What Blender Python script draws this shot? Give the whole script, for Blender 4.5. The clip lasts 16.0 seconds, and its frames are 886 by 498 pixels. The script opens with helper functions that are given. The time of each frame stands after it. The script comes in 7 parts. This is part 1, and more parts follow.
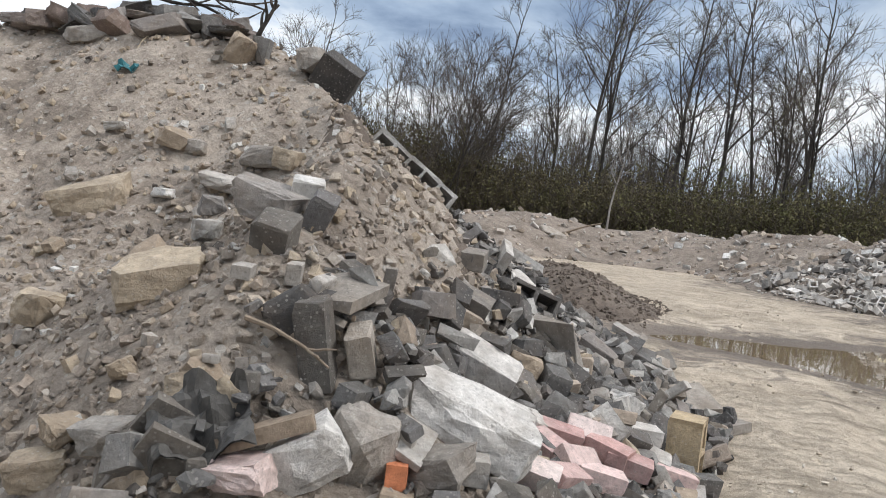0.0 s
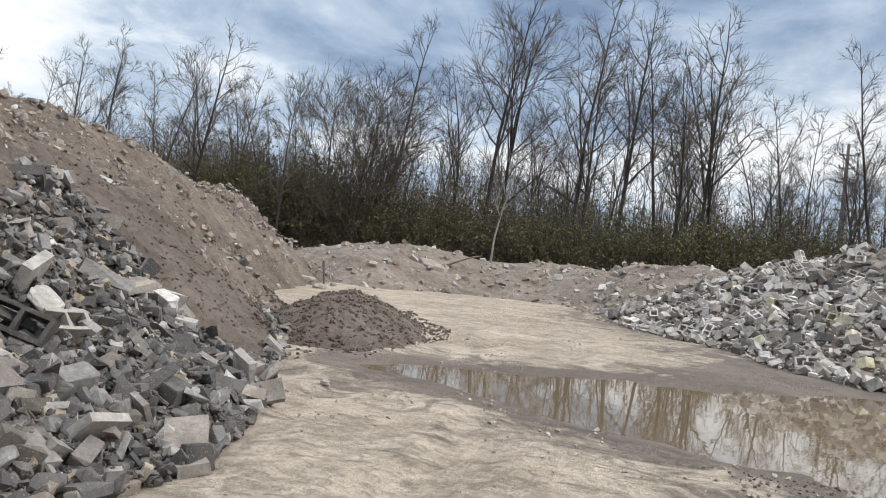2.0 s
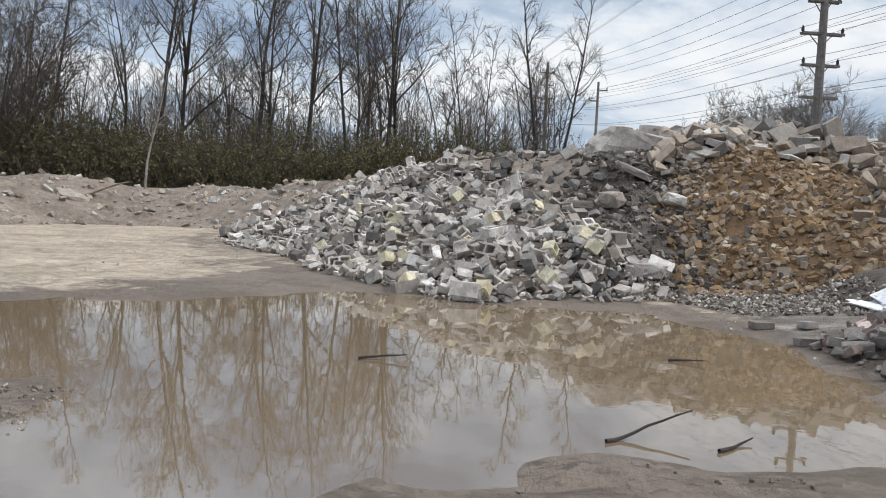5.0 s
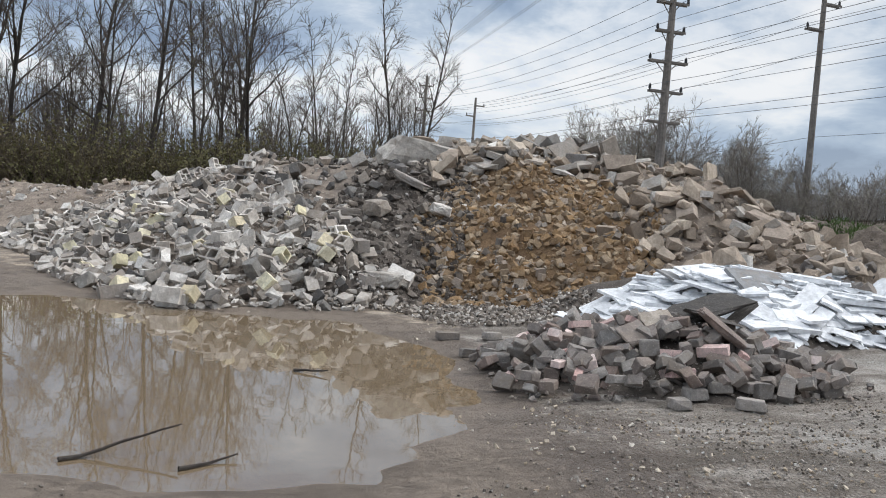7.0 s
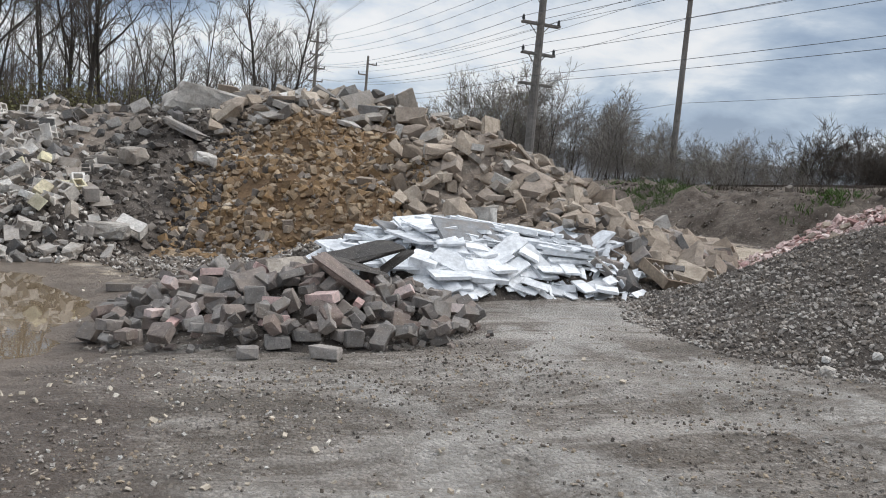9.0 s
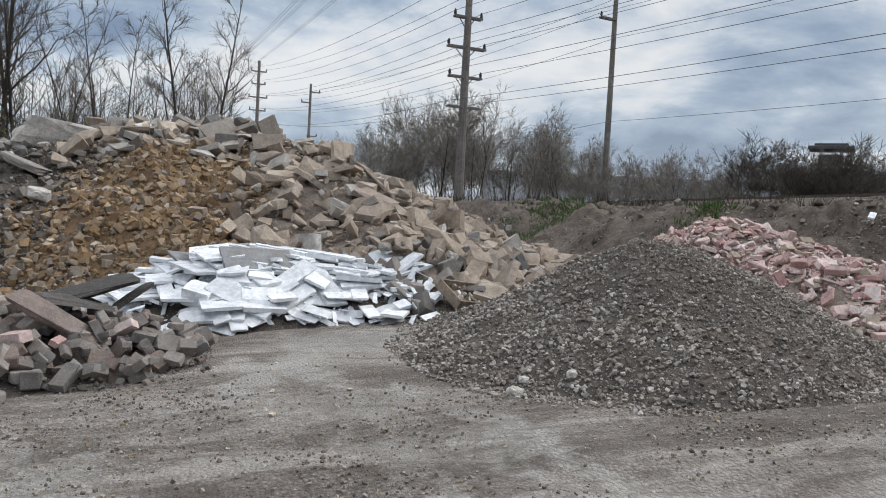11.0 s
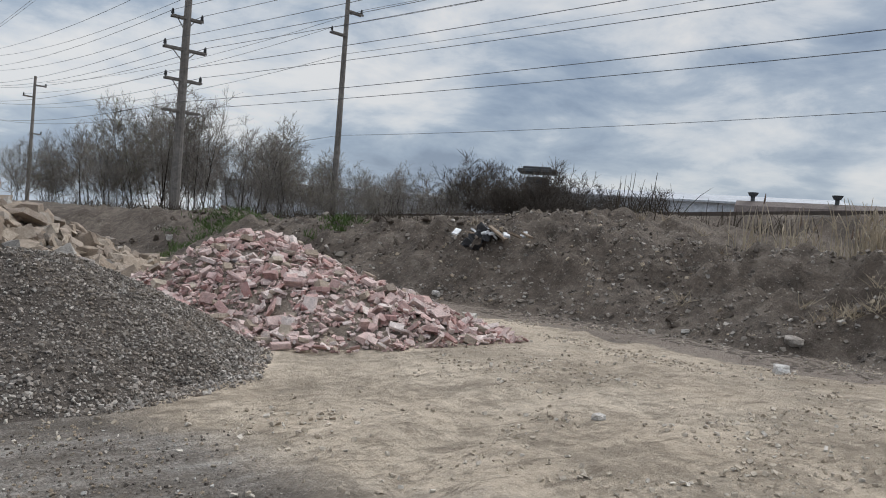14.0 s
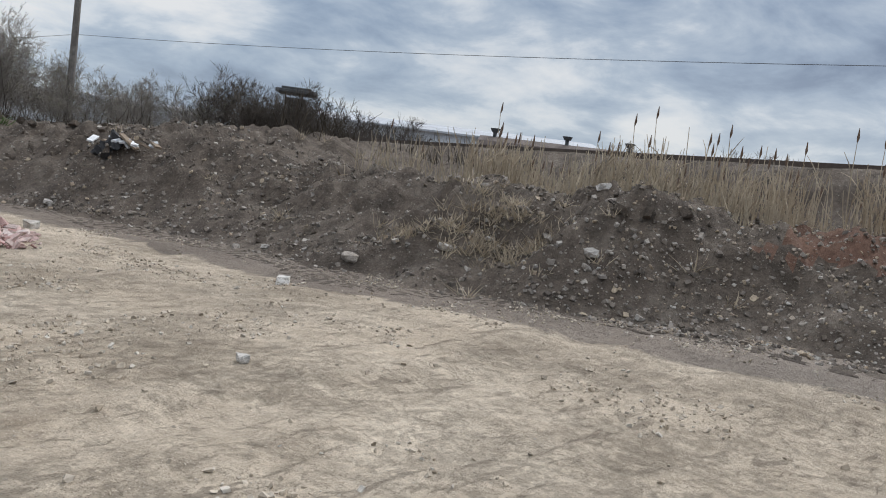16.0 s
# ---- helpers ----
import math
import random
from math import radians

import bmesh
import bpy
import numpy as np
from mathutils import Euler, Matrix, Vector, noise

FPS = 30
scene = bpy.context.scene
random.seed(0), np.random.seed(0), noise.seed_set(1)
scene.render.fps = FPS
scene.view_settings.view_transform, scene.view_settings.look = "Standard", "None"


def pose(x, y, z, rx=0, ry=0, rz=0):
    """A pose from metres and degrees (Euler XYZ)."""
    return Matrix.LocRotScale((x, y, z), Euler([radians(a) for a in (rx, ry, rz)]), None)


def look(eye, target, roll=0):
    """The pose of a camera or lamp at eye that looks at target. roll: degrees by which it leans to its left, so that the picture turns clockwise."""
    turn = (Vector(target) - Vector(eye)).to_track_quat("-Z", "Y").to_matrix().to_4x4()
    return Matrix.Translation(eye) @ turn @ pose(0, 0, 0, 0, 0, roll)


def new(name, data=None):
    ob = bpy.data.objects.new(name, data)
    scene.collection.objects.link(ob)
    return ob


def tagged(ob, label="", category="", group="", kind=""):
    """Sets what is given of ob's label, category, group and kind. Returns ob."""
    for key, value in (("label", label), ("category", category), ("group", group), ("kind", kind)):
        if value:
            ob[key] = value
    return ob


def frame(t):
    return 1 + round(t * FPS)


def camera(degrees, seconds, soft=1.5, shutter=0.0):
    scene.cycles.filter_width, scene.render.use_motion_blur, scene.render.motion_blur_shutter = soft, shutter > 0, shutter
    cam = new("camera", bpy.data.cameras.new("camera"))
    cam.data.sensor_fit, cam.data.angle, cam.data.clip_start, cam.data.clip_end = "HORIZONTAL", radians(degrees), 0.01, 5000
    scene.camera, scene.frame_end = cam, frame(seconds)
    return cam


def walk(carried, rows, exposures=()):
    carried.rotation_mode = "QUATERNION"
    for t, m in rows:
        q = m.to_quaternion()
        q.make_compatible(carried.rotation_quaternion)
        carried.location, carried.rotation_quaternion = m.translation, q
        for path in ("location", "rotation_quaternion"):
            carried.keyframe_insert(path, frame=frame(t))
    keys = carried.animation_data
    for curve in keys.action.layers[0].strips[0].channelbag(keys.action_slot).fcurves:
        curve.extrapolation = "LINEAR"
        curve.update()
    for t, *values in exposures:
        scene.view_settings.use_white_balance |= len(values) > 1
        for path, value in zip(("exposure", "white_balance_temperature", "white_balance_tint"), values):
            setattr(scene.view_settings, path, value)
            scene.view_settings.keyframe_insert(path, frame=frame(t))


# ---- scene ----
cam = camera(59.5, 16.0, soft=1.0)
PATH = [
    (0.0, (0.000, 0.000, 1.145), (-1.945, 4.600, 0.901), 6.43),
    (0.5, (0.626, 0.522, 1.149), (-1.342, 5.115, 0.958), 6.96),
    (1.0, (1.269, 1.005, 1.196), (-0.464, 5.695, 1.157), 5.17),
    (1.5, (1.847, 1.441, 1.224), (0.272, 6.186, 1.294), 5.06),
    (2.0, (2.403, 1.823, 1.242), (0.736, 6.536, 1.277), 6.08),
    (2.5, (2.989, 2.144, 1.228), (1.354, 6.868, 1.141), 5.22),
    (3.0, (3.607, 2.436, 1.213), (2.256, 7.244, 0.975), 3.22),
    (3.5, (4.200, 2.671, 1.214), (3.211, 7.562, 0.908), 2.85),
    (4.0, (4.778, 2.825, 1.220), (4.183, 7.780, 0.921), 1.76),
    (6.5, (7.504, 3.287, 1.242), (7.904, 8.261, 0.918), 5.11),
    (7.0, (8.109, 3.304, 1.283), (8.731, 8.260, 1.077), 4.46),
    (7.5, (8.707, 3.338, 1.288), (9.536, 8.267, 1.138), 4.84),
    (8.0, (9.358, 3.357, 1.262), (10.309, 8.257, 0.963), 5.55),
    (8.5, (9.958, 3.327, 1.274), (11.080, 8.181, 0.857), 5.91),
    (11.0, (12.440, 2.939, 1.448), (13.901, 7.716, 1.222), 3.14),
    (11.5, (12.835, 2.865, 1.456), (14.470, 7.585, 1.234), 5.36),
    (12.0, (13.251, 2.741, 1.497), (15.006, 7.417, 1.273), 6.79),
    (12.5, (13.716, 2.569, 1.547), (15.516, 7.229, 1.339), 7.94),
    (13.0, (14.321, 2.352, 1.553), (16.244, 6.964, 1.361), 7.39),
    (13.5, (15.001, 1.991, 1.608), (17.201, 6.478, 1.441), 5.59),
    (14.0, (15.703, 1.573, 1.657), (18.475, 5.734, 1.606), 4.32),
    (14.5, (16.386, 1.157, 1.652), (19.593, 4.992, 1.601), 2.47),
    (15.0, (16.947, 0.696, 1.708), (20.376, 4.332, 1.564), 2.75),
    (15.5, (17.515, 0.232, 1.736), (21.087, 3.717, 1.428), 4.89),
    (16.0, (18.065, -0.338, 1.768), (21.848, 2.908, 1.387), 7.34),
]
walk(cam, [(t, look(eye, target, roll)) for t, eye, target, roll in PATH],
     exposures=[(0.0, -0.10), (4.0, -0.15), (8.0, -0.25), (12.0, -0.40), (13.5, -0.47), (14.5, -0.58), (15.3, -0.54), (16.0, -0.42)])

# ---- world, sun, exposure ----
SUN_AZ, SUN_EL = 82.0, 40.0      # degrees from +y towards +x, and above the horizon
world = bpy.data.worlds.new("overcast")
scene.world = world
world.use_nodes = True


def build_world():
    nt = world.node_tree
    nt.nodes.clear()
    N, L = nt.nodes.new, nt.links.new
    out, bg = N("ShaderNodeOutputWorld"), N("ShaderNodeBackground")
    sky = N("ShaderNodeTexSky")
    sky.sky_type, sky.sun_disc = "NISHITA", False
    sky.sun_elevation, sky.sun_rotation = radians(SUN_EL), radians(SUN_AZ)
    skyk = N("ShaderNodeVectorMath"); skyk.operation = "SCALE"; skyk.inputs["Scale"].default_value = 0.10
    L(sky.outputs[0], skyk.inputs[0])
    co, sep = N("ShaderNodeTexCoord"), N("ShaderNodeSeparateXYZ")
    L(co.outputs["Generated"], sep.inputs[0])

    def m(op, a, b):
        n = N("ShaderNodeMath"); n.operation = op
        for i, v in enumerate((a, b)):
            if isinstance(v, (int, float)):
                n.inputs[i].default_value = v
            else:
                L(v, n.inputs[i])
        return n.outputs[0]
    zz = m("ADD", m("MAXIMUM", sep.outputs["Z"], 0.0), 0.24)
    u, v = m("DIVIDE", sep.outputs["X"], zz), m("DIVIDE", sep.outputs["Y"], zz)
    flat = N("ShaderNodeCombineXYZ")
    L(u, flat.inputs[0]); L(v, flat.inputs[1])

    def cloud(scale, detail, rough, warp, seed):
        n = N("ShaderNodeTexNoise")
        n.inputs["Scale"].default_value, n.inputs["Detail"].default_value = scale, detail
        n.inputs["Roughness"].default_value, n.inputs["Distortion"].default_value = rough, warp
        sh = N("ShaderNodeVectorMath"); sh.inputs[1].default_value = (seed, seed * 0.7, 0)
        L(flat.outputs[0], sh.inputs[0]); L(sh.outputs[0], n.inputs["Vector"])
        return n.outputs["Fac"]

    def ramp(fac, stops):
        r = N("ShaderNodeValToRGB")
        while len(r.color_ramp.elements) < len(stops):
            r.color_ramp.elements.new(0.5)
        for e, (p, c) in zip(r.color_ramp.elements, stops):
            e.position, e.color = p, (*c, 1)
        L(fac, r.inputs[0])
        return r.outputs[0]
    big, fine = cloud(0.85, 5, 0.5, 0.35, 5.7), cloud(2.6, 7, 0.62, 0.3, 8.4)
    mixed = m("ADD", m("MULTIPLY", big, 0.68), m("MULTIPLY", fine, 0.32))
    body = ramp(mixed, [(0.41, (0.19, 0.265, 0.405)), (0.465, (0.35, 0.45, 0.60)), (0.51, (0.52, 0.615, 0.74)), (0.545, (0.77, 0.83, 0.905)), (0.605, (1.04, 1.04, 1.04))])
    # towards the horizon the cloud sheet pales into haze
    low = ramp(m("MULTIPLY", sep.outputs["Z"], 1.0), [(0.0, (1, 1, 1)), (0.26, (0, 0, 0))])
    haze = N("ShaderNodeMix"); haze.data_type = "RGBA"
    lowk = m("MULTIPLY", low, 0.45)
    L(lowk, haze.inputs["Factor"]); L(body, haze.inputs[6]); haze.inputs[7].default_value = (0.66, 0.745, 0.85, 1)
    crown = ramp(sep.outputs["Z"], [(0.38, (0, 0, 0)), (0.85, (0.75, 0.75, 0.75))])
    top = N("ShaderNodeMix"); top.data_type = "RGBA"
    L(crown, top.inputs["Factor"]); L(haze.outputs[2], top.inputs[6]); top.inputs[7].default_value = (0.79, 0.795, 0.80, 1)
    thin = N("ShaderNodeMix"); thin.data_type = "RGBA"
    thin.inputs["Factor"].default_value = 0.88
    L(skyk.outputs[0], thin.inputs[6]); L(top.outputs[2], thin.inputs[7])
    over = N("ShaderNodeMapRange")
    over.inputs["From Min"].default_value, over.inputs["From Max"].default_value = 0.30, 0.95
    over.inputs["To Min"].default_value, over.inputs["To Max"].default_value = 1.10, 2.7
    L(sep.outputs["Z"], over.inputs["Value"])
    side = N("ShaderNodeMapRange")
    side.inputs["From Min"].default_value, side.inputs["From Max"].default_value = -0.35, 0.75
    side.inputs["To Min"].default_value, side.inputs["To Max"].default_value = 1.12, 0.96
    L(sep.outputs["X"], side.inputs["Value"])
    L(thin.outputs[2], bg.inputs[0]); L(m("MULTIPLY", over.outputs[0], side.outputs[0]), bg.inputs[1])
    L(bg.outputs[0], out.inputs[0])


build_world()
sun = new("sun", bpy.data.lights.new("sun", "SUN"))
sun.data.energy, sun.data.angle, sun.data.color = 2.5, radians(16), (1.0, 0.98, 0.958)
_a, _e = radians(SUN_AZ), radians(SUN_EL)
sun.matrix_world = look((0, 0, 30), (-math.sin(_a) * math.cos(_e) * 10, -math.cos(_a) * math.cos(_e) * 10, 30 - math.sin(_e) * 10))


# ---- materials ----
def mat(name, colours, scale=1.0, rough=0.9, bump=0.3, bump_scale=30.0, speck=None, pieces=False, metal=0.0, wet=False, spec=0.3, grime=0.55, dust=(0.23, 0.183, 0.14), dusty=0.5):
    """A procedural surface: colours blended by coarse and fine noise. pieces: tones differ from piece to piece."""
    ma = bpy.data.materials.new(name)
    ma.use_nodes = True
    nt = ma.node_tree
    N, L = nt.nodes.new, nt.links.new
    b = nt.nodes["Principled BSDF"]
    b.inputs["Roughness"].default_value, b.inputs["Metallic"].default_value = rough, metal
    b.inputs["Specular IOR Level"].default_value = spec
    geo = N("ShaderNodeNewGeometry")
    where = geo.outputs["Position"]

    def noise_at(s, d=4.0, r=0.6, w=0.0):
        n = N("ShaderNodeTexNoise")
        n.inputs["Scale"].default_value, n.inputs["Detail"].default_value = s, d
        n.inputs["Roughness"].default_value, n.inputs["Distortion"].default_value = r, w
        L(where, n.inputs["Vector"])
        return n.outputs["Fac"]

    def m(op, a, c):
        n = N("ShaderNodeMath"); n.operation = op
        for i, v in enumerate((a, c)):
            if isinstance(v, (int, float)):
                n.inputs[i].default_value = v
            else:
                L(v, n.inputs[i])
        return n.outputs[0]

    def mix(f, a, c, mode="MIX"):
        n = N("ShaderNodeMix"); n.data_type = "RGBA"; n.blend_type = mode
        for i, v in ((0, f), (6, a), (7, c)):
            if isinstance(v, (int, float)):
                n.inputs[i].default_value = v
            elif isinstance(v, tuple):
                n.inputs[i].default_value = (*v, 1)
            else:
                L(v, n.inputs[i])
        return n.outputs[2]
    ramp = N("ShaderNodeValToRGB")
    while len(ramp.color_ramp.elements) < len(colours):
        ramp.color_ramp.elements.new(0.5)
    for i, (e, c) in enumerate(zip(ramp.color_ramp.elements, colours)):
        e.position, e.color = (i / max(1, len(colours) - 1) if pieces else 0.3 + 0.4 * i / max(1, len(colours) - 1)), (*c, 1)
    if pieces:
        ob = N("ShaderNodeObjectInfo")
        tone = m("FRACT", m("ADD", ob.outputs["Random"], geo.outputs["Random Per Island"]), 0.0)
        ramp.color_ramp.interpolation = "LINEAR"
        L(tone, ramp.inputs[0])
        col = ramp.outputs[0]
    else:
        L(m("ADD", m("MULTIPLY", noise_at(scale * 0.35), 0.6), m("MULTIPLY", noise_at(scale * 2.5), 0.4)), ramp.inputs[0])
        col = ramp.outputs[0]
    fine = m("ADD", m("MULTIPLY", noise_at(bump_scale, 7.0, 0.75), 0.7), m("MULTIPLY", noise_at(bump_scale * 0.3, 3.0, 0.6, 0.4), 0.3))
    shade = N("ShaderNodeMapRange")
    shade.inputs["From Min"].default_value, shade.inputs["From Max"].default_value = 0.3, 0.7
    shade.inputs["To Min"].default_value, shade.inputs["To Max"].default_value = (0.68, 1.3) if wet else (0.52, 1.42)
    L(fine, shade.inputs["Value"])
    grey = N("ShaderNodeCombineColor")
    for i in range(3):
        L(shade.outputs[0], grey.inputs[i])
    col = mix(0.9, col, grey.outputs[0], "MULTIPLY")
    stain = N("ShaderNodeMapRange")
    stain.inputs["From Min"].default_value, stain.inputs["From Max"].default_value = 0.5, 0.72
    L(noise_at(bump_scale * 0.12, 4.0, 0.55, 0.6), stain.inputs["Value"])
    darker = tuple(x * 0.62 for x in colours[0])
    col = mix(m("MULTIPLY", stain.outputs[0], grime), col, darker)
    high = fine
    if pieces and grime > 0.3:
        soil = N("ShaderNodeTexNoise")
        soil.inputs["Scale"].default_value, soil.inputs["Detail"].default_value, soil.inputs["Roughness"].default_value = 5.0, 5.0, 0.65
        L(geo.outputs["Position"], soil.inputs["Vector"])
        cover = N("ShaderNodeMapRange")
        cover.inputs["From Min"].default_value, cover.inputs["From Max"].default_value = 0.45, 0.66
        L(soil.outputs["Fac"], cover.inputs["Value"])
        col = mix(m("MULTIPLY", cover.outputs[0], dusty), col, dust)
        pit = N("ShaderNodeTexVoronoi")
        pit.inputs["Scale"].default_value = 55.0
        L(geo.outputs["Position"], pit.inputs["Vector"])
        hole = m("MULTIPLY", m("LESS_THAN", pit.outputs["Distance"], 0.26), 0.28)
        tone2 = N("ShaderNodeSeparateColor"); L(pit.outputs["Color"], tone2.inputs[0])
        speckle = mix(tone2.outputs[0], (0.08, 0.07, 0.06), (0.62, 0.58, 0.52))
        col = mix(hole, col, speckle)
        high = m("SUBTRACT", high, hole)
    if speck:
        for sc, sharp, tint in speck:
            vo = N("ShaderNodeTexVoronoi")
            vo.inputs["Scale"].default_value = sc
            L(where, vo.inputs["Vector"])
            dot = m("LESS_THAN", vo.outputs["Distance"], sharp)
            keep = N("ShaderNodeSeparateColor"); L(vo.outputs["Color"], keep.inputs[0])
            dot = m("MULTIPLY", dot, m("GREATER_THAN", keep.outputs[0], 0.55))
            col = mix(m("MULTIPLY", dot, 0.8), col, tint)
            high = m("ADD", high, m("MULTIPLY", dot, 0.5))
    if wet:
        at = N("ShaderNodeAttribute"); at.attribute_name = "wet"
        w = N("ShaderNodeMapRange")
        w.inputs["From Min"].default_value, w.inputs["From Max"].default_value = 0.46, 0.68
        L(m("ADD", at.outputs["Fac"], m("MULTIPLY", m("SUBTRACT", noise_at(1.6, 7.0, 0.72, 1.2), 0.5), 1.7)), w.inputs["Value"])
        zone = N("ShaderNodeAttribute"); zone.attribute_name = "gravelly"
        g = N("ShaderNodeMapRange")
        g.inputs["From Min"].default_value, g.inputs["From Max"].default_value = 0.3, 0.7
        L(m("ADD", zone.outputs["Fac"], m("MULTIPLY", m("SUBTRACT", noise_at(0.8, 5.0, 0.65, 0.6), 0.5), 0.9)), g.inputs["Value"])
        cell = N("ShaderNodeTexVoronoi")
        cell.inputs["Scale"].default_value = 42.0
        L(where, cell.inputs["Vector"])
        hue = N("ShaderNodeSeparateColor"); L(cell.outputs["Color"], hue.inputs[0])
        stone = mix(hue.outputs[0], (0.12, 0.107, 0.096), (0.54, 0.50, 0.46))
        stone = mix(m("MULTIPLY", cell.outputs["Distance"], 0.9), stone, (0.07, 0.057, 0.047))
        stone = mix(m("MULTIPLY", noise_at(0.9, 4.0, 0.6, 0.5), 0.7), stone, (0.27, 0.245, 0.22))
        track = N("ShaderNodeTexNoise")
        way = N("ShaderNodeMapping"); way.inputs["Rotation"].default_value = (0, 0, radians(38)); way.inputs["Scale"].default_value = (0.3, 2.2, 1.0)
        L(where, way.inputs["Vector"]); L(way.outputs[0], track.inputs["Vector"])
        track.inputs["Scale"].default_value, track.inputs["Detail"].default_value, track.inputs["Roughness"].default_value = 0.9, 6.0, 0.65
        pale, murk = N("ShaderNodeMapRange"), N("ShaderNodeMapRange")
        pale.inputs["From Min"].default_value, pale.inputs["From Max"].default_value = 0.51, 0.60
        murk.inputs["From Min"].default_value, murk.inputs["From Max"].default_value = 0.48, 0.38
        L(track.outputs["Fac"], pale.inputs["Value"]); L(track.outputs["Fac"], murk.inputs["Value"])
        blot = N("ShaderNodeMapRange")
        blot.inputs["From Min"].default_value, blot.inputs["From Max"].default_value = 0.52, 0.64
        L(noise_at(0.75, 7.0, 0.7, 0.8), blot.inputs["Value"])
        stone = mix(m("MULTIPLY", blot.outputs[0], 0.75), stone, (0.10, 0.085, 0.074))
        stone = mix(m("MULTIPLY", pale.outputs[0], 0.72), stone, (0.47, 0.44, 0.405))
        stone = mix(m("MULTIPLY", murk.outputs[0], 0.8), stone, (0.085, 0.076, 0.07))
        high = m("SUBTRACT", high, m("MULTIPLY", m("MULTIPLY", cell.outputs["Distance"], g.outputs[0]), 0.8))
        col = mix(m("MULTIPLY", g.outputs[0], 0.85), col, stone)
        chalk = N("ShaderNodeAttribute"); chalk.attribute_name = "chalk"
        ck = N("ShaderNodeMapRange")
        ck.inputs["From Min"].default_value, ck.inputs["From Max"].default_value = 0.4, 0.7
        L(m("ADD", chalk.outputs["Fac"], m("MULTIPLY", m("SUBTRACT", noise_at(1.8, 8.0, 0.8, 1.0), 0.5), 1.7)), ck.inputs["Value"])
        col = mix(m("MULTIPLY", ck.outputs[0], 0.7), col, (0.50, 0.47, 0.43))
        tread = N("ShaderNodeTexNoise")
        lane = N("ShaderNodeVectorMath"); lane.operation = "MULTIPLY"; lane.inputs[1].default_value = (2.6, 0.5, 1.0)
        L(where, lane.inputs[0]); L(lane.outputs[0], tread.inputs["Vector"])
        tread.inputs["Scale"].default_value, tread.inputs["Detail"].default_value, tread.inputs["Roughness"].default_value = 1.2, 6.0, 0.7
        dk = N("ShaderNodeMapRange")
        dk.inputs["From Min"].default_value, dk.inputs["From Max"].default_value = 0.47, 0.68
        L(tread.outputs["Fac"], dk.inputs["Value"])
        col = mix(m("MULTIPLY", dk.outputs[0], 0.16), col, (0.20, 0.158, 0.115))
        crumb = N("ShaderNodeMapRange")
        crumb.inputs["From Min"].default_value, crumb.inputs["From Max"].default_value = 0.50, 0.62
        L(m("ADD", m("MULTIPLY", noise_at(11.0, 8.0, 0.8, 0.4), 0.7), m("MULTIPLY", noise_at(0.7, 3.0, 0.5, 0.3), 0.3)), crumb.inputs["Value"])
        col = mix(m("MULTIPLY", crumb.outputs[0], 0.34), col, (0.17, 0.137, 0.10))
        smudge = N("ShaderNodeTexNoise")
        drag = N("ShaderNodeMapping"); drag.inputs["Rotation"].default_value = (0, 0, radians(-28)); drag.inputs["Scale"].default_value = (1.0, 3.2, 1.0)
        L(where, drag.inputs["Vector"]); L(drag.outputs[0], smudge.inputs["Vector"])
        smudge.inputs["Scale"].default_value, smudge.inputs["Detail"].default_value = 2.2, 9.0
        smudge.inputs["Roughness"].default_value, smudge.inputs["Distortion"].default_value = 0.74, 0.9
        scuff = N("ShaderNodeMapRange")
        scuff.inputs["From Min"].default_value, scuff.inputs["From Max"].default_value = 0.56, 0.66
        L(smudge.outputs["Fac"], scuff.inputs["Value"])
        col = mix(m("MULTIPLY", scuff.outputs[0], 0.5), col, (0.25, 0.195, 0.148))
        high = m("SUBTRACT", high, m("MULTIPLY", scuff.outputs[0], 0.5))
        high = m("ADD", high, m("MULTIPLY", crumb.outputs[0], 0.35))
        high = m("SUBTRACT", high, m("MULTIPLY", dk.outputs[0], 0.4))
        col = mix(m("MULTIPLY", w.outputs[0], 0.8), col, (0.14, 0.108, 0.086))
        ro = N("ShaderNodeMapRange")
        ro.inputs["To Min"].default_value, ro.inputs["To Max"].default_value = rough, 0.62
        L(w.outputs[0], ro.inputs["Value"]); L(ro.outputs[0], b.inputs["Roughness"])
    L(col, b.inputs["Base Color"])
    bp = N("ShaderNodeBump")
    bp.inputs["Strength"].default_value, bp.inputs["Distance"].default_value = bump, 1.2 / bump_scale
    L(high, bp.inputs["Height"]); L(bp.outputs[0], b.inputs["Normal"])
    return ma


M_DIRT = mat("packed_dirt", [(0.37, 0.30, 0.222), (0.555, 0.465, 0.36), (0.70, 0.60, 0.475)], 1.7, 0.92, 0.85, 22, speck=[(14, 0.13, (0.40, 0.35, 0.29)), (48, 0.22, (0.30, 0.24, 0.18)), (85, 0.26, (0.78, 0.69, 0.56)), (120, 0.3, (0.24, 0.19, 0.145))], wet=True)
M_SOIL = mat("rubbly_soil", [(0.12, 0.096, 0.078), (0.25, 0.205, 0.167), (0.36, 0.305, 0.255)], 1.6, 0.95, 1.0, 18, speck=[(13, 0.22, (0.40, 0.36, 0.31)), (30, 0.24, (0.33, 0.29, 0.24))])
M_NEARSOIL = mat("stony_soil", [(0.19, 0.155, 0.126), (0.40, 0.335, 0.275), (0.58, 0.50, 0.42)], 1.8, 0.95, 1.0, 18, speck=[(13, 0.24, (0.52, 0.475, 0.42)), (30, 0.26, (0.46, 0.41, 0.355))])
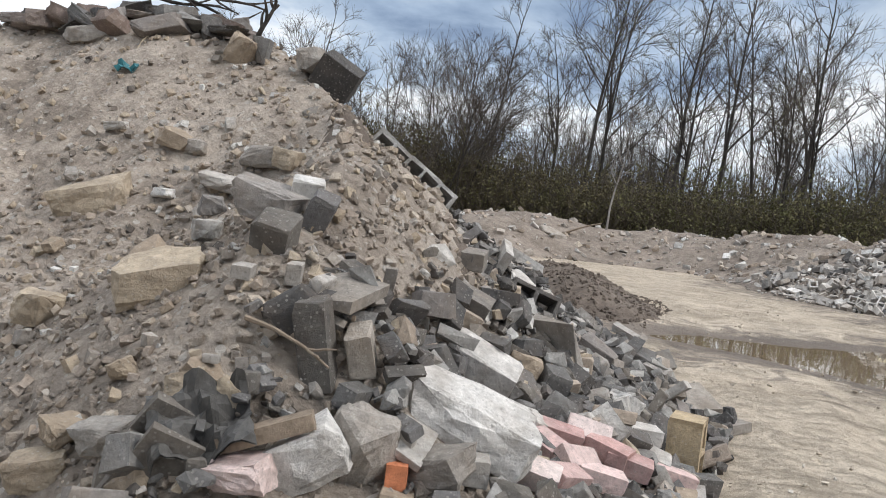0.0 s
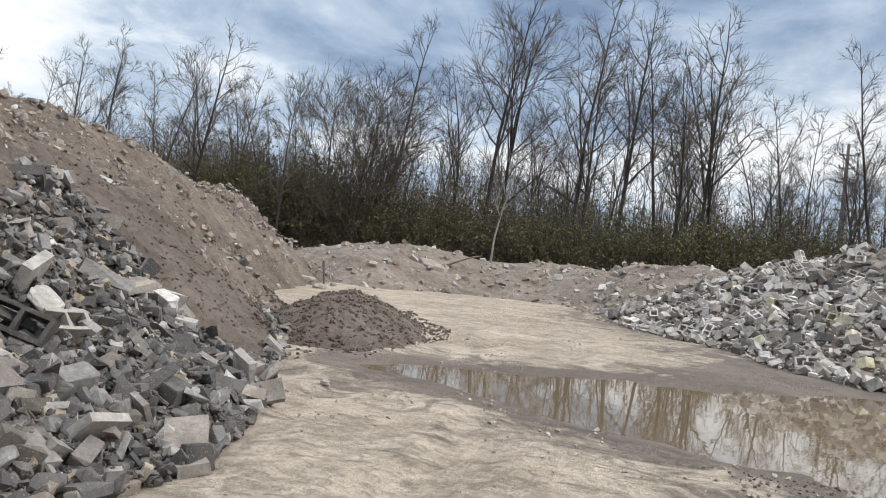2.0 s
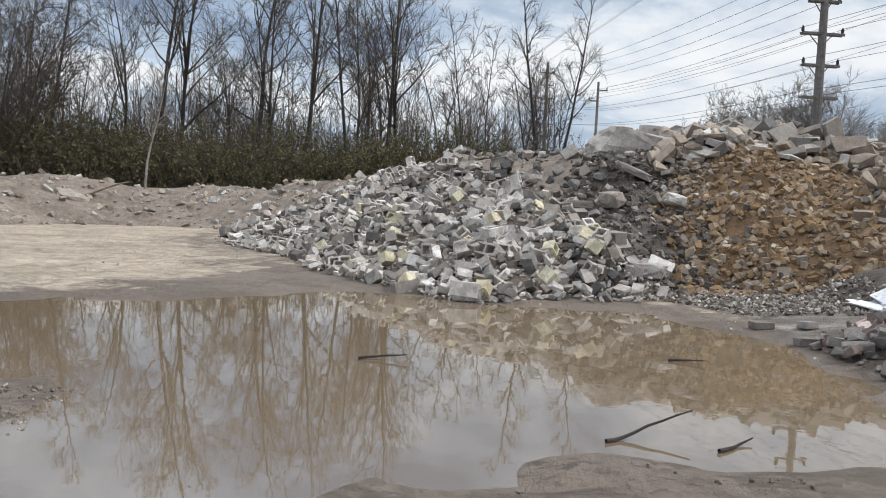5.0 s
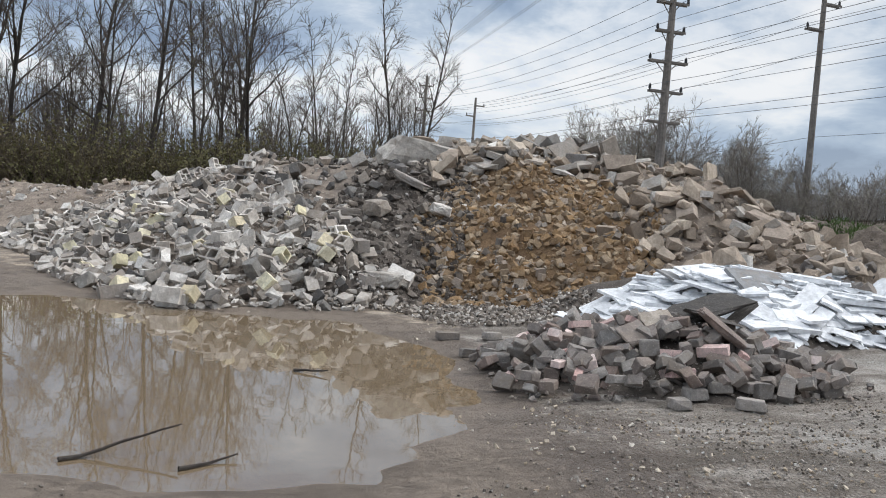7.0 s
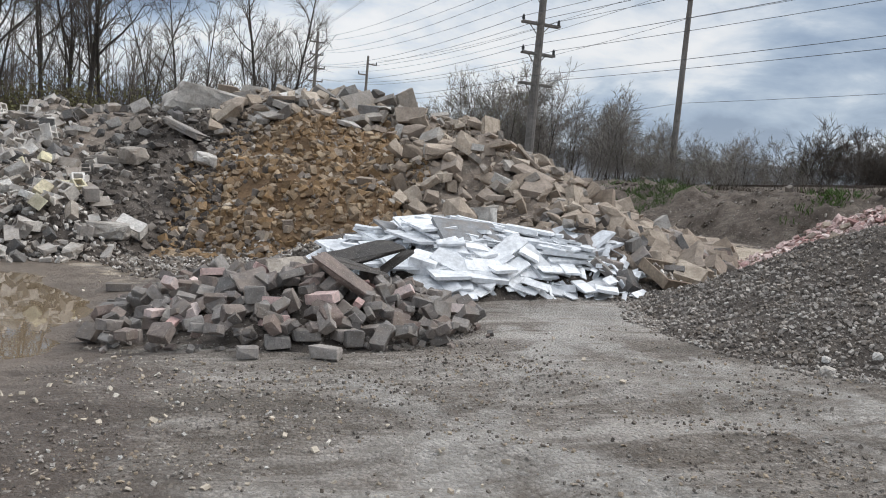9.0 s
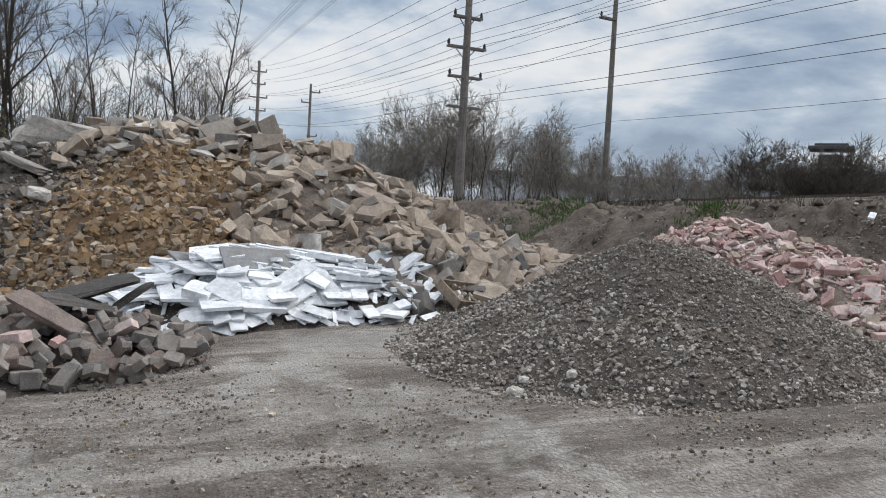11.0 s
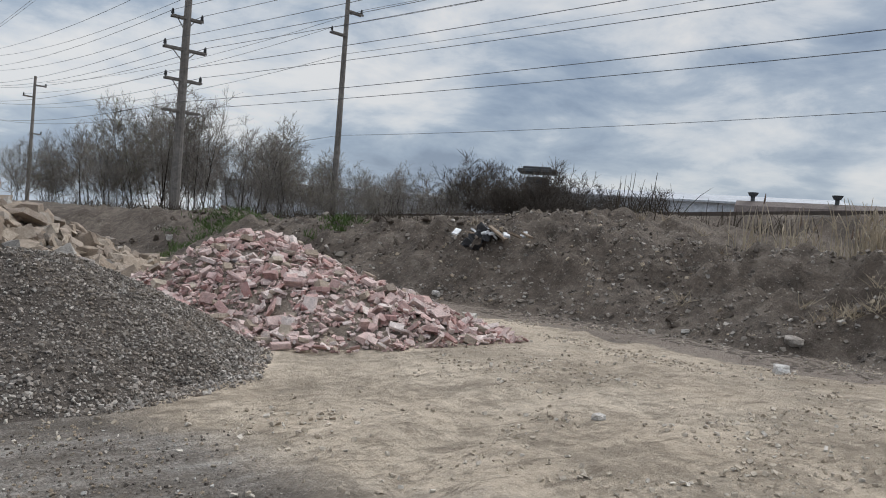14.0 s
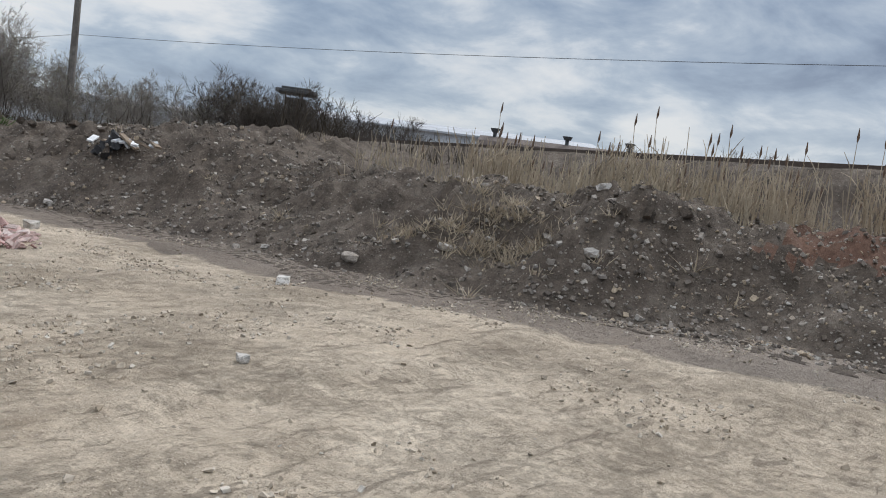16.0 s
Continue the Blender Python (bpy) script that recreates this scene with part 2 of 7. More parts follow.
M_BROWNSOIL = mat("brown_soil", [(0.10, 0.077, 0.059), (0.19, 0.152, 0.12), (0.28, 0.23, 0.185)], 1.6, 0.95, 1.0, 16, speck=[(9, 0.2, (0.34, 0.30, 0.255)), (22, 0.24, (0.27, 0.235, 0.195))])
M_DARKSOIL = mat("dark_soil", [(0.098, 0.076, 0.060), (0.16, 0.127, 0.102), (0.225, 0.185, 0.152)], 2.0, 0.95, 0.9, 24, speck=[(22, 0.2, (0.20, 0.17, 0.14))])
M_BANK = mat("bank_soil", [(0.042, 0.033, 0.026), (0.125, 0.10, 0.08), (0.225, 0.19, 0.157)], 2.4, 0.95, 1.0, 16, speck=[(11, 0.17, (0.34, 0.31, 0.27)), (24, 0.2, (0.25, 0.22, 0.18))])
M_REDSOIL = mat("red_brown_soil", [(0.10, 0.055, 0.038), (0.17, 0.098, 0.070), (0.24, 0.15, 0.11)], 2.0, 0.95, 0.9, 18, speck=[(16, 0.16, (0.30, 0.25, 0.21))])
M_CLAY = mat("ochre_clay", [(0.12, 0.075, 0.042), (0.19, 0.12, 0.066), (0.27, 0.18, 0.105)], 2.0, 0.95, 0.9, 20)
M_GRAVEL = mat("gravel_bed", [(0.06, 0.05, 0.042), (0.105, 0.088, 0.075), (0.16, 0.137, 0.117)], 2.0, 0.93, 1.0, 30, speck=[(34, 0.28, (0.32, 0.29, 0.26))])
M_FOREST = mat("leaf_litter", [(0.07, 0.05, 0.035), (0.12, 0.09, 0.06), (0.16, 0.12, 0.08)], 0.8, 0.95, 0.8, 12)
P_CONC = mat("broken_concrete", [(0.20, 0.178, 0.155), (0.52, 0.485, 0.44), (0.33, 0.29, 0.25), (0.72, 0.70, 0.66), (0.27, 0.24, 0.21), (0.49, 0.43, 0.365)], 4, 0.9, 0.7, 28, pieces=True)
P_DARK = mat("grimy_concrete", [(0.07, 0.067, 0.065), (0.19, 0.18, 0.172), (0.105, 0.098, 0.092), (0.36, 0.345, 0.32), (0.075, 0.072, 0.07), (0.22, 0.195, 0.165)], 4, 0.88, 0.7, 30, pieces=True, dust=(0.13, 0.10, 0.078))
P_PALE = mat("pale_block", [(0.46, 0.42, 0.375), (0.70, 0.655, 0.60), (0.27, 0.24, 0.215), (0.82, 0.785, 0.735), (0.54, 0.49, 0.435), (0.33, 0.287, 0.247)], 4, 0.9, 0.5, 34, pieces=True)
P_YELLOW = mat("yellow_paint_block", [(0.66, 0.60, 0.40), (0.74, 0.70, 0.52), (0.62, 0.53, 0.36)], 4, 0.75, 0.35, 34, pieces=True)
P_BEIGE = mat("beige_concrete", [(0.27, 0.215, 0.165), (0.47, 0.385, 0.305), (0.35, 0.285, 0.225), (0.54, 0.46, 0.37), (0.30, 0.245, 0.20), (0.42, 0.35, 0.29)], 4, 0.92, 0.7, 26, pieces=True)
P_PINK = mat("pink_brick", [(0.48, 0.28, 0.25), (0.68, 0.53, 0.49), (0.40, 0.22, 0.20), (0.76, 0.67, 0.62), (0.58, 0.40, 0.37), (0.68, 0.58, 0.54)], 4, 0.9, 0.6, 30, pieces=True, dust=(0.58, 0.47, 0.43), dusty=0.3)
P_BRICKGREY = mat("grey_brown_brick", [(0.16, 0.148, 0.138), (0.29, 0.268, 0.248), (0.21, 0.155, 0.132), (0.37, 0.345, 0.318), (0.14, 0.127, 0.118), (0.25, 0.22, 0.198)], 4, 0.9, 0.6, 34, pieces=True)
P_CLAY = mat("clay_lump", [(0.18, 0.115, 0.062), (0.33, 0.21, 0.105), (0.23, 0.145, 0.072), (0.44, 0.34, 0.23), (0.16, 0.11, 0.07)], 4, 0.95, 0.7, 24, pieces=True)
P_STONE = mat("gravel_stone", [(0.075, 0.063, 0.054), (0.23, 0.20, 0.17), (0.11, 0.093, 0.08), (0.50, 0.46, 0.41), (0.09, 0.076, 0.066), (0.27, 0.235, 0.20)], 4, 0.9, 0.4, 60, pieces=True)
P_GRAVELPALE = mat("pale_gravel_stone", [(0.24, 0.21, 0.185), (0.44, 0.40, 0.36), (0.17, 0.15, 0.13), (0.55, 0.51, 0.46), (0.33, 0.29, 0.255)], 4, 0.9, 0.4, 60, pieces=True)
P_CRUMB = mat("dirt_crumb", [(0.44, 0.37, 0.285), (0.56, 0.49, 0.40), (0.38, 0.315, 0.24), (0.64, 0.59, 0.52)], 4, 0.95, 0.3, 40, pieces=True, grime=0.2)
P_FOAM = mat("white_foam_board", [(0.66, 0.675, 0.69), (0.82, 0.83, 0.84), (0.52, 0.535, 0.555), (0.78, 0.79, 0.80), (0.60, 0.61, 0.62)], 4, 0.75, 0.12, 12, pieces=True, grime=0.12)
P_SHEET = mat("grey_sheeting", [(0.16, 0.165, 0.175), (0.24, 0.245, 0.25), (0.20, 0.20, 0.205)], 4, 0.7, 0.2, 14, pieces=True)
M_BARK = mat("grey_bark", [(0.034, 0.029, 0.025), (0.056, 0.048, 0.042), (0.084, 0.073, 0.063)], 3, 0.95, 0.6, 14)
M_TWIG = mat("bare_twig", [(0.065, 0.054, 0.046), (0.10, 0.085, 0.072), (0.14, 0.122, 0.105)], 0.6, 0.95, 0.1, 8)
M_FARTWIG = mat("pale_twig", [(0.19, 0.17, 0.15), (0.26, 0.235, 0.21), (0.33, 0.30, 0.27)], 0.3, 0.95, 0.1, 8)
M_BUD = mat("fresh_bud_leaf", [(0.24, 0.25, 0.13), (0.32, 0.34, 0.17), (0.40, 0.40, 0.24)], 0.6, 0.8, 0.1, 8)
M_BRUSH = mat("brush_stem", [(0.048, 0.038, 0.029), (0.072, 0.058, 0.043), (0.10, 0.078, 0.057)], 0.25, 0.95, 0.1, 8)
M_BRUSHLEAF = mat("brush_leaf", [(0.122, 0.14, 0.058), (0.13, 0.12, 0.062), (0.12, 0.084, 0.058)], 0.22, 0.9, 0.1, 8, spec=0.05)
M_REED = mat("dry_reed", [(0.34, 0.275, 0.20), (0.46, 0.385, 0.285), (0.56, 0.485, 0.375)], 1.0, 0.9, 0.1, 12)
M_GRASS = mat("weed_green", [(0.05, 0.09, 0.025), (0.075, 0.12, 0.035), (0.11, 0.15, 0.05)], 1.5, 0.85, 0.1, 12)
M_POLE = mat("weathered_pole", [(0.13, 0.118, 0.106), (0.19, 0.175, 0.16), (0.25, 0.232, 0.212)], 2, 0.9, 0.4, 16)
M_WIRE = mat("dark_wire", [(0.06, 0.06, 0.065), (0.075, 0.075, 0.08)], 1, 0.6, 0.05, 10)
M_RAIL = mat("rusty_rail", [(0.05, 0.04, 0.035), (0.085, 0.06, 0.045)], 2, 0.7, 0.3, 20)
M_WHITEWALL = mat("white_cladding", [(0.55, 0.57, 0.60), (0.62, 0.64, 0.67)], 0.05, 0.6, 0.05, 3)
M_ROOF = mat("dark_roofing", [(0.07, 0.075, 0.08), (0.11, 0.115, 0.12)], 0.3, 0.7, 0.1, 5)
M_GREYTANK = mat("grey_cladding", [(0.26, 0.255, 0.25), (0.33, 0.325, 0.32)], 0.1, 0.6, 0.05, 4)
P_WHITE = mat("whitish_concrete", [(0.55, 0.51, 0.46), (0.72, 0.69, 0.65), (0.63, 0.59, 0.545)], 4, 0.9, 0.7, 22, pieces=True)
P_TAN = mat("tan_rock", [(0.42, 0.335, 0.245), (0.52, 0.43, 0.32), (0.37, 0.29, 0.215)], 4, 0.92, 0.7, 18, pieces=True)
P_OCHRE = mat("ochre_block", [(0.50, 0.39, 0.25), (0.44, 0.34, 0.22)], 4, 0.9, 0.6, 30, pieces=True)
P_ASPH = mat("broken_asphalt", [(0.05, 0.046, 0.043), (0.11, 0.10, 0.092), (0.075, 0.069, 0.064)], 4, 0.9, 0.7, 34, pieces=True, dust=(0.14, 0.12, 0.10), dusty=0.35)
M_WOOD = mat("weathered_wood", [(0.16, 0.12, 0.085), (0.27, 0.21, 0.155), (0.36, 0.29, 0.22)], 3, 0.85, 0.4, 30)
M_BLACK = mat("black_rubber", [(0.03, 0.03, 0.032), (0.05, 0.05, 0.053)], 3, 0.6, 0.4, 14)


def water_mat():
    ma = bpy.data.materials.new("muddy_water")
    ma.use_nodes = True
    nt = ma.node_tree
    b = nt.nodes["Principled BSDF"]
    b.inputs["Base Color"].default_value = (0.185, 0.138, 0.088, 1)
    b.inputs["Roughness"].default_value, b.inputs["IOR"].default_value = 0.02, 2.1
    b.inputs["Specular IOR Level"].default_value = 1.0
    n, bp = nt.nodes.new("ShaderNodeTexNoise"), nt.nodes.new("ShaderNodeBump")
    g = nt.nodes.new("ShaderNodeNewGeometry")
    n.inputs["Scale"].default_value, n.inputs["Detail"].default_value = 3.0, 3.0
    bp.inputs["Strength"].default_value, bp.inputs["Distance"].default_value = 0.05, 0.02
    nt.links.new(g.outputs["Position"], n.inputs["Vector"])
    nt.links.new(n.outputs["Fac"], bp.inputs["Height"])
    nt.links.new(bp.outputs[0], b.inputs["Normal"])
    return ma


M_WATER = water_mat()

# ---- forms of the land ----
rng = np.random.default_rng(7)


def smooth(a, b, x):
    s = np.clip((np.asarray(x, float) - a) / (b - a), 0, 1)
    return s * s * (3 - 2 * s)


def vnoise(x, y, seed=0):
    """Smooth value noise of about -1 to 1, one cell a metre."""
    x, y = np.asarray(x, float), np.asarray(y, float)
    xi, yi = np.floor(x).astype(np.int64), np.floor(y).astype(np.int64)
    fx, fy = x - xi, y - yi
    fx, fy = fx * fx * (3 - 2 * fx), fy * fy * (3 - 2 * fy)

    def h(i, j):
        n = (i * 374761393 + j * 668265263 + seed * 974711) & 0x7FFFFFFF
        n = ((n ^ (n >> 13)) * 1274126177) & 0x7FFFFFFF
        return ((n ^ (n >> 16)) & 0xFFFF) / 32767.5 - 1
    return (h(xi, yi) * (1 - fx) + h(xi + 1, yi) * fx) * (1 - fy) + (h(xi, yi + 1) * (1 - fx) + h(xi + 1, yi + 1) * fx) * fy


def fbm(x, y, size, octaves=4, seed=0, gain=0.55):
    tot, amp = 0, 1.0
    for o in range(octaves):
        k = 2 ** o / size
        tot = tot + amp * vnoise(x * k + 17.3 * o, y * k - 9.1 * o, seed + o)
        amp *= gain
    return tot


def inside(x, y, poly):
    """Signed distance to a polygon's outline, positive within."""
    x, y = np.asarray(x, float), np.asarray(y, float)
    d = np.full(x.shape, 1e9)
    odd = np.zeros(x.shape, bool)
    for (ax, ay), (bx, by) in zip(poly, poly[1:] + poly[:1]):
        ex, ey = bx - ax, by - ay
        k = np.clip(((x - ax) * ex + (y - ay) * ey) / (ex * ex + ey * ey), 0, 1)
        d = np.minimum(d, np.hypot(x - ax - k * ex, y - ay - k * ey))
        if ey:
            odd ^= ((ay > y) != (by > y)) & (x < (y - ay) * ex / ey + ax)
    return np.where(odd, d, -d)


def smin(a, b, k):
    return -np.log(np.exp(-k * np.clip(a, -30, 30)) + np.exp(-k * np.clip(b, -30, 30))) / k


WATER = -0.10
PUDDLE = [(-1.3, 9.8), (-0.9, 10.5), (0.4, 10.9), (1.2, 11.6), (2.8, 12.4), (3.6, 12.8), (4.4, 13.9), (5.4, 13.4), (7.0, 12.9), (8.2, 12.9), (9.0, 11.3), (8.9, 9.5), (9.05, 8.95),
          (8.5, 8.25), (8.15, 7.9), (8.45, 7.2), (7.8, 6.9), (6.7, 7.0), (5.5, 6.3), (4.6, 5.7), (4.0, 6.1), (3.7, 6.6), (3.5, 6.9), (3.5, 8.0), (2.8, 8.2), (2.0, 8.4), (0.7, 9.0), (-0.3, 9.35)]
TOE_A = [(-0.1, 3.9), (-0.15, 5.0), (-1.0, 7.1), (-2.2, 9.3), (-3.3, 11.3), (-5.0, 14.5), (-6.8, 15.9), (-8.2, 20.0), (-9.2, 22.7), (-10.5, 27.0), (-25, 30), (-30, 10), (-25, -2), (-6, 1.7), (-3.2, 1.85), (-1.5, 1.5), (-0.7, 2.1), (-0.35, 2.9)]
TOE_B = [(-1.4, 10.6), (-1.5, 12.6), (-2.2, 14.6), (-4.0, 17.2), (-5.5, 17.0), (-5.0, 14.0), (-3.6, 11.2), (-2.5, 10.2)]
TOE_C = [(-16, 26), (-8.2, 26.7), (-6.8, 29.4), (-4.9, 31.0), (-2.4, 30.5), (-0.6, 26.5), (6, 27), (8, 37), (-4, 39), (-16, 38)]
TOE_D = [(-0.9, 25.5), (0.0, 22.2), (2.3, 19.4), (3.5, 16.6), (4.7, 14.6), (6.0, 13.4), (7.0, 13.6), (8.1, 13.7), (9.3, 14.9), (10.7, 14.5), (12.5, 13.5), (14.8, 11.5), (15.5, 11.4),
         (18.6, 15.5), (19.9, 20.5), (20.2, 26.8), (16, 31), (8, 32), (0, 31)]
TOE_K = [(9.3, 14.7), (10.5, 14.2), (12.6, 14.4), (13.4, 17), (12.6, 19.6), (10.8, 19.4), (9.5, 17)]
TOE_S = [(-1.75, 8.6), (-2.3, 9.9), (-3.2, 10.9), (-4.6, 11.9), (-6.4, 12.2), (-7.0, 10.6), (-5.4, 8.8), (-3.8, 8.5), (-2.6, 8.2)]
TOE_T = [(7.6, 13.9), (8.6, 13.8), (9.6, 15.2), (10.2, 18.5), (10.6, 20.6), (9.4, 20.8), (8.2, 18.6), (7.4, 16.0)]
TOE_E = [(10.8, 14.4), (11.4, 12.0), (12.4, 11.0), (13.6, 11.0), (14.9, 11.5), (15.1, 12.8), (13.8, 14.6), (12.0, 15.2)]
TOE_F = [(9.4, 10.6), (9.7, 9.4), (10.4, 8.8), (11.4, 8.8), (12.2, 9.3), (12.5, 10.2), (11.8, 11.0), (10.3, 11.2)]
TOE_G = [(14.0, 9.2), (14.5, 7.8), (15.4, 6.95), (16.6, 6.9), (17.8, 7.6), (18.5, 9.0), (18.3, 10.8), (16.8, 11.8), (14.8, 11.2)]
TOE_H = [(18.3, 9.9), (18.7, 9.0), (19.4, 8.45), (20.4, 8.4), (21.2, 8.5), (21.6, 9.6), (22.0, 12.4), (20.8, 14.8), (18.6, 14.6), (17.4, 12.4)]
TOE_I = [(8, 47), (20, 33), (21.6, 27), (22.5, 20), (23.1, 15.5), (24.1, 13.3), (24.75, 11), (25.0, 8.6), (25.25, 6.5), (25.65, 5.2), (25.9, 4.2), (26.5, 1.8), (28.4, -4), (33, -14), (38, -40), (120, -40), (120, 110), (8, 110)]


def ground_h(x, y):
    z = 0.55 * smooth(8, 22, x) - 0.06 * smooth(3, 7, y) * (1 - smooth(8, 11, x)) - 0.12 * smooth(18, 30, y) * (1 - smooth(8, 14, x))
    z = z + 0.025 * fbm(x, y, 2.2, 3, 1) + 0.012 * fbm(x, y, 0.45, 3, 5)
    # wheel ruts along the drive and past the brick heap
    for (ax, ay), (bx, by) in (((-0.2, 2.0), (-1.2, 16.0)), ((1.3, 1.0), (0.2, 17.0)), ((9.9, 7.4), (14.0, 4.6)), ((11.2, 8.3), (15.2, 5.4)), ((17, 4.2), (24, 9.2)), ((17, 2.6), (25, 3.2))):
        ex, ey = bx - ax, by - ay
        k = ((x - ax) * ex + (y - ay) * ey) / (ex * ex + ey * ey)
        off = ((x - ax) * ey - (y - ay) * ex) / math.hypot(ex, ey) + 0.25 * vnoise(k * 5, k * 0 + ax, 3)
        z = z - 0.035 * np.exp(-(off / 0.22) ** 2) * smooth(-0.1, 0.1, k) * smooth(1.1, 0.9, k)
        z = z + 0.02 * np.exp(-((np.abs(off) - 0.4) / 0.15) ** 2) * smooth(-0.1, 0.1, k) * smooth(1.1, 0.9, k)
    d = inside(x, y, PUDDLE) + 0.28 * fbm(x, y, 1.1, 4, 11) - 1.25 * np.exp(-((x - 6.66) / 0.34) ** 2 - ((y - 6.88) / 0.26) ** 2)
    shore = WATER - np.clip(d, -4, 0.8) * 0.075
    k = smooth(-1.6, -0.2, d)
    return z * (1 - k) + shore * k


def cap(x, xs, hs):
    return np.interp(x, xs, hs)


A_Y = [-5, 2, 3, 4, 5, 6, 7, 8, 9.5, 11, 13, 15, 17, 19, 21, 23, 25, 27]
A_H = [1.6, 1.8, 1.9, 2.2, 2.48, 2.2, 2.25, 2.55, 2.8, 3.2, 3.7, 3.7, 3.3, 2.4, 2.4, 2.75, 3.1, 2.2]


def mound_a(x, y):
    d = inside(x, y, TOE_A) + 0.22 * fbm(x, y, 1.6, 3, 21)
    hmax = cap(y, A_Y, A_H)
    # a low apron of rubble, then the steep face
    apron = cap(y, [2.5, 4, 5.5, 8, 10], [0.1, 0.85, 1.3, 0.9, 0.0])
    slope = cap(y, [0, 3, 5, 7, 10, 13, 15, 18, 22, 27], [0.9, 1.0, 1.07, 0.85, 0.62, 0.62, 0.78, 0.98, 1.02, 0.65])
    face = np.minimum(d, apron) * 0.40 + np.maximum(d - apron, 0) * slope + np.minimum(d, 0) * 0.3
    return smin(face, hmax + 0.0 * d, 4.5) + smooth(0.2, 1.5, d) * (0.09 * fbm(x, y, 1.3, 4, 23) + 0.05 * fbm(x, y, 0.26, 4, 25, 0.65))


def mound_b(x, y):
    d = inside(x, y, TOE_B) + 0.2 * fbm(x, y, 0.9, 3, 31)
    return smin(0.5 * d, 0.62 + 0 * d, 5) + 0.03 * fbm(x, y, 0.3, 3, 33) * smooth(0, 0.4, d)


def mound_c(x, y):
    d = inside(x, y, TOE_C) + 0.5 * fbm(x, y, 2.5, 3, 41)
    return smin(0.42 * d, cap(x, [-12, -7, -4, 0, 4], [1.6, 1.65, 1.8, 2.5, 2.8]), 3) + 0.14 * fbm(x, y, 1.6, 4, 43) * smooth(0, 1.5, d)


def mound_d(x, y):
    d = inside(x, y, TOE_D) + 0.4 * fbm(x, y, 1.8, 3, 51)
    hmax = cap(x, [-1, 2, 4, 6, 9.4, 12.8, 15.4, 17.7, 20], [1.6, 2.2, 2.5, 2.62, 2.65, 3.15, 2.4, 1.3, 0.5])
    slope = cap(x, [4, 9, 12, 16], [0.46, 0.45, 0.48, 0.44])
    return smin(slope * d, hmax, 2.4) + smooth(0.2, 2, d) * 0.15 * fbm(x, y, 1.5, 4, 53)


def mound_k(x, y):
    d = inside(x, y, TOE_K) + 0.25 * fbm(x, y, 1.2, 3, 61)
    return np.maximum(mound_d(x, y), -0.1) + smin(0.5 * d, 0.4 + 0 * d, 6) + smooth(0, 0.8, d) * 0.07 * fbm(x, y, 0.6, 3, 63)


def mound_s(x, y):
    d = inside(x, y, TOE_S) + 0.2 * fbm(x, y, 1.0, 3, 65)
    return np.maximum(mound_a(x, y), -0.1) + smin(0.5 * d, 0.2 + 0 * d, 8)


def mound_t(x, y):
    d = inside(x, y, TOE_T) + 0.3 * fbm(x, y, 1.0, 3, 67)
    return np.maximum(mound_d(x, y), -0.1) + smin(0.4 * d, 0.2 + 0 * d, 8) + 0.05 * fbm(x, y, 0.5, 3, 68) * smooth(0, 0.5, d)


def mound_e(x, y):
    d = inside(x, y, TOE_E) + 0.15 * fbm(x, y, 0.9, 3, 71)
    return smin(0.6 * d, 0.66 + 0 * d, 5)


def mound_f(x, y):
    d = inside(x, y, TOE_F) + 0.15 * fbm(x, y, 0.8, 3, 81)
    return smin(0.45 * d, 0.44 + 0 * d, 6)


def mound_g(x, y):
    d = inside(x, y, TOE_G) + 0.12 * fbm(x, y, 1.2, 3, 91)
    r = np.hypot(x - 16.7, y - 9.2)
    return smin(cap(x, [15.5, 17.5], [0.46, 0.56]) * d, 1.11 - 0.16 * r, 6) + 0.02 * fbm(x, y, 0.3, 3, 93)


def mound_h(x, y):
    d = inside(x, y, TOE_H) + 0.2 * fbm(x, y, 1.0, 3, 95)
    k = np.clip(((x - 19.3) * 1.7 + (y - 12.5) * -3.7) / (1.7 ** 2 + 3.7 ** 2), 0, 1)
    return smin((0.66 - 0.22 * k) * d, 1.1 - 0.88 * k, 6) + 0.05 * fbm(x, y, 0.6, 3, 97) * smooth(0, 0.5, d)


def rail_off(x, y):
    """Metres east of the railway's middle line."""
    return (x - 38.4 - 0.18 * y) / math.hypot(1, 0.18)


def mound_i(x, y):
    d = inside(x, y, TOE_I) + 0.45 * fbm(x, y, 2.2, 4, 101)
    hmax = cap(y, [-10, 4, 6, 8, 9.4, 11.5, 12.6, 14.2, 15.4, 17, 22, 30], [1.35, 1.45, 1.4, 1.36, 1.3, 1.35, 1.55, 1.93, 1.7, 1.5, 1.42, 1.45])
    # behind the crest the ground drops to a reedy hollow
    hmax = hmax - 0.2 * np.clip(d - 2.6, 0, 4) * smooth(13.0, 10.5, y)
    z = smin(0.68 * d, hmax, 4) + smooth(0.2, 1.4, d) * (0.15 * fbm(x, y, 1.2, 4, 103) + (0.13 + 0.12 * np.exp(-((y - 5.6) / 1.5) ** 2)) * fbm(x, y, 0.42, 3, 105, 0.7))
    bed = 2.85 * smooth(-5.0, -1.9, rail_off(x, y)) * smooth(9, 4.5, rail_off(x, y))
    return np.maximum(z, bed) * (d > -1) + np.where(d > -1, 0, -1.0)


MOUNDS = [mound_a, mound_b, mound_c, mound_d, mound_k, mound_s, mound_t, mound_e, mound_f, mound_g, mound_h, mound_i]


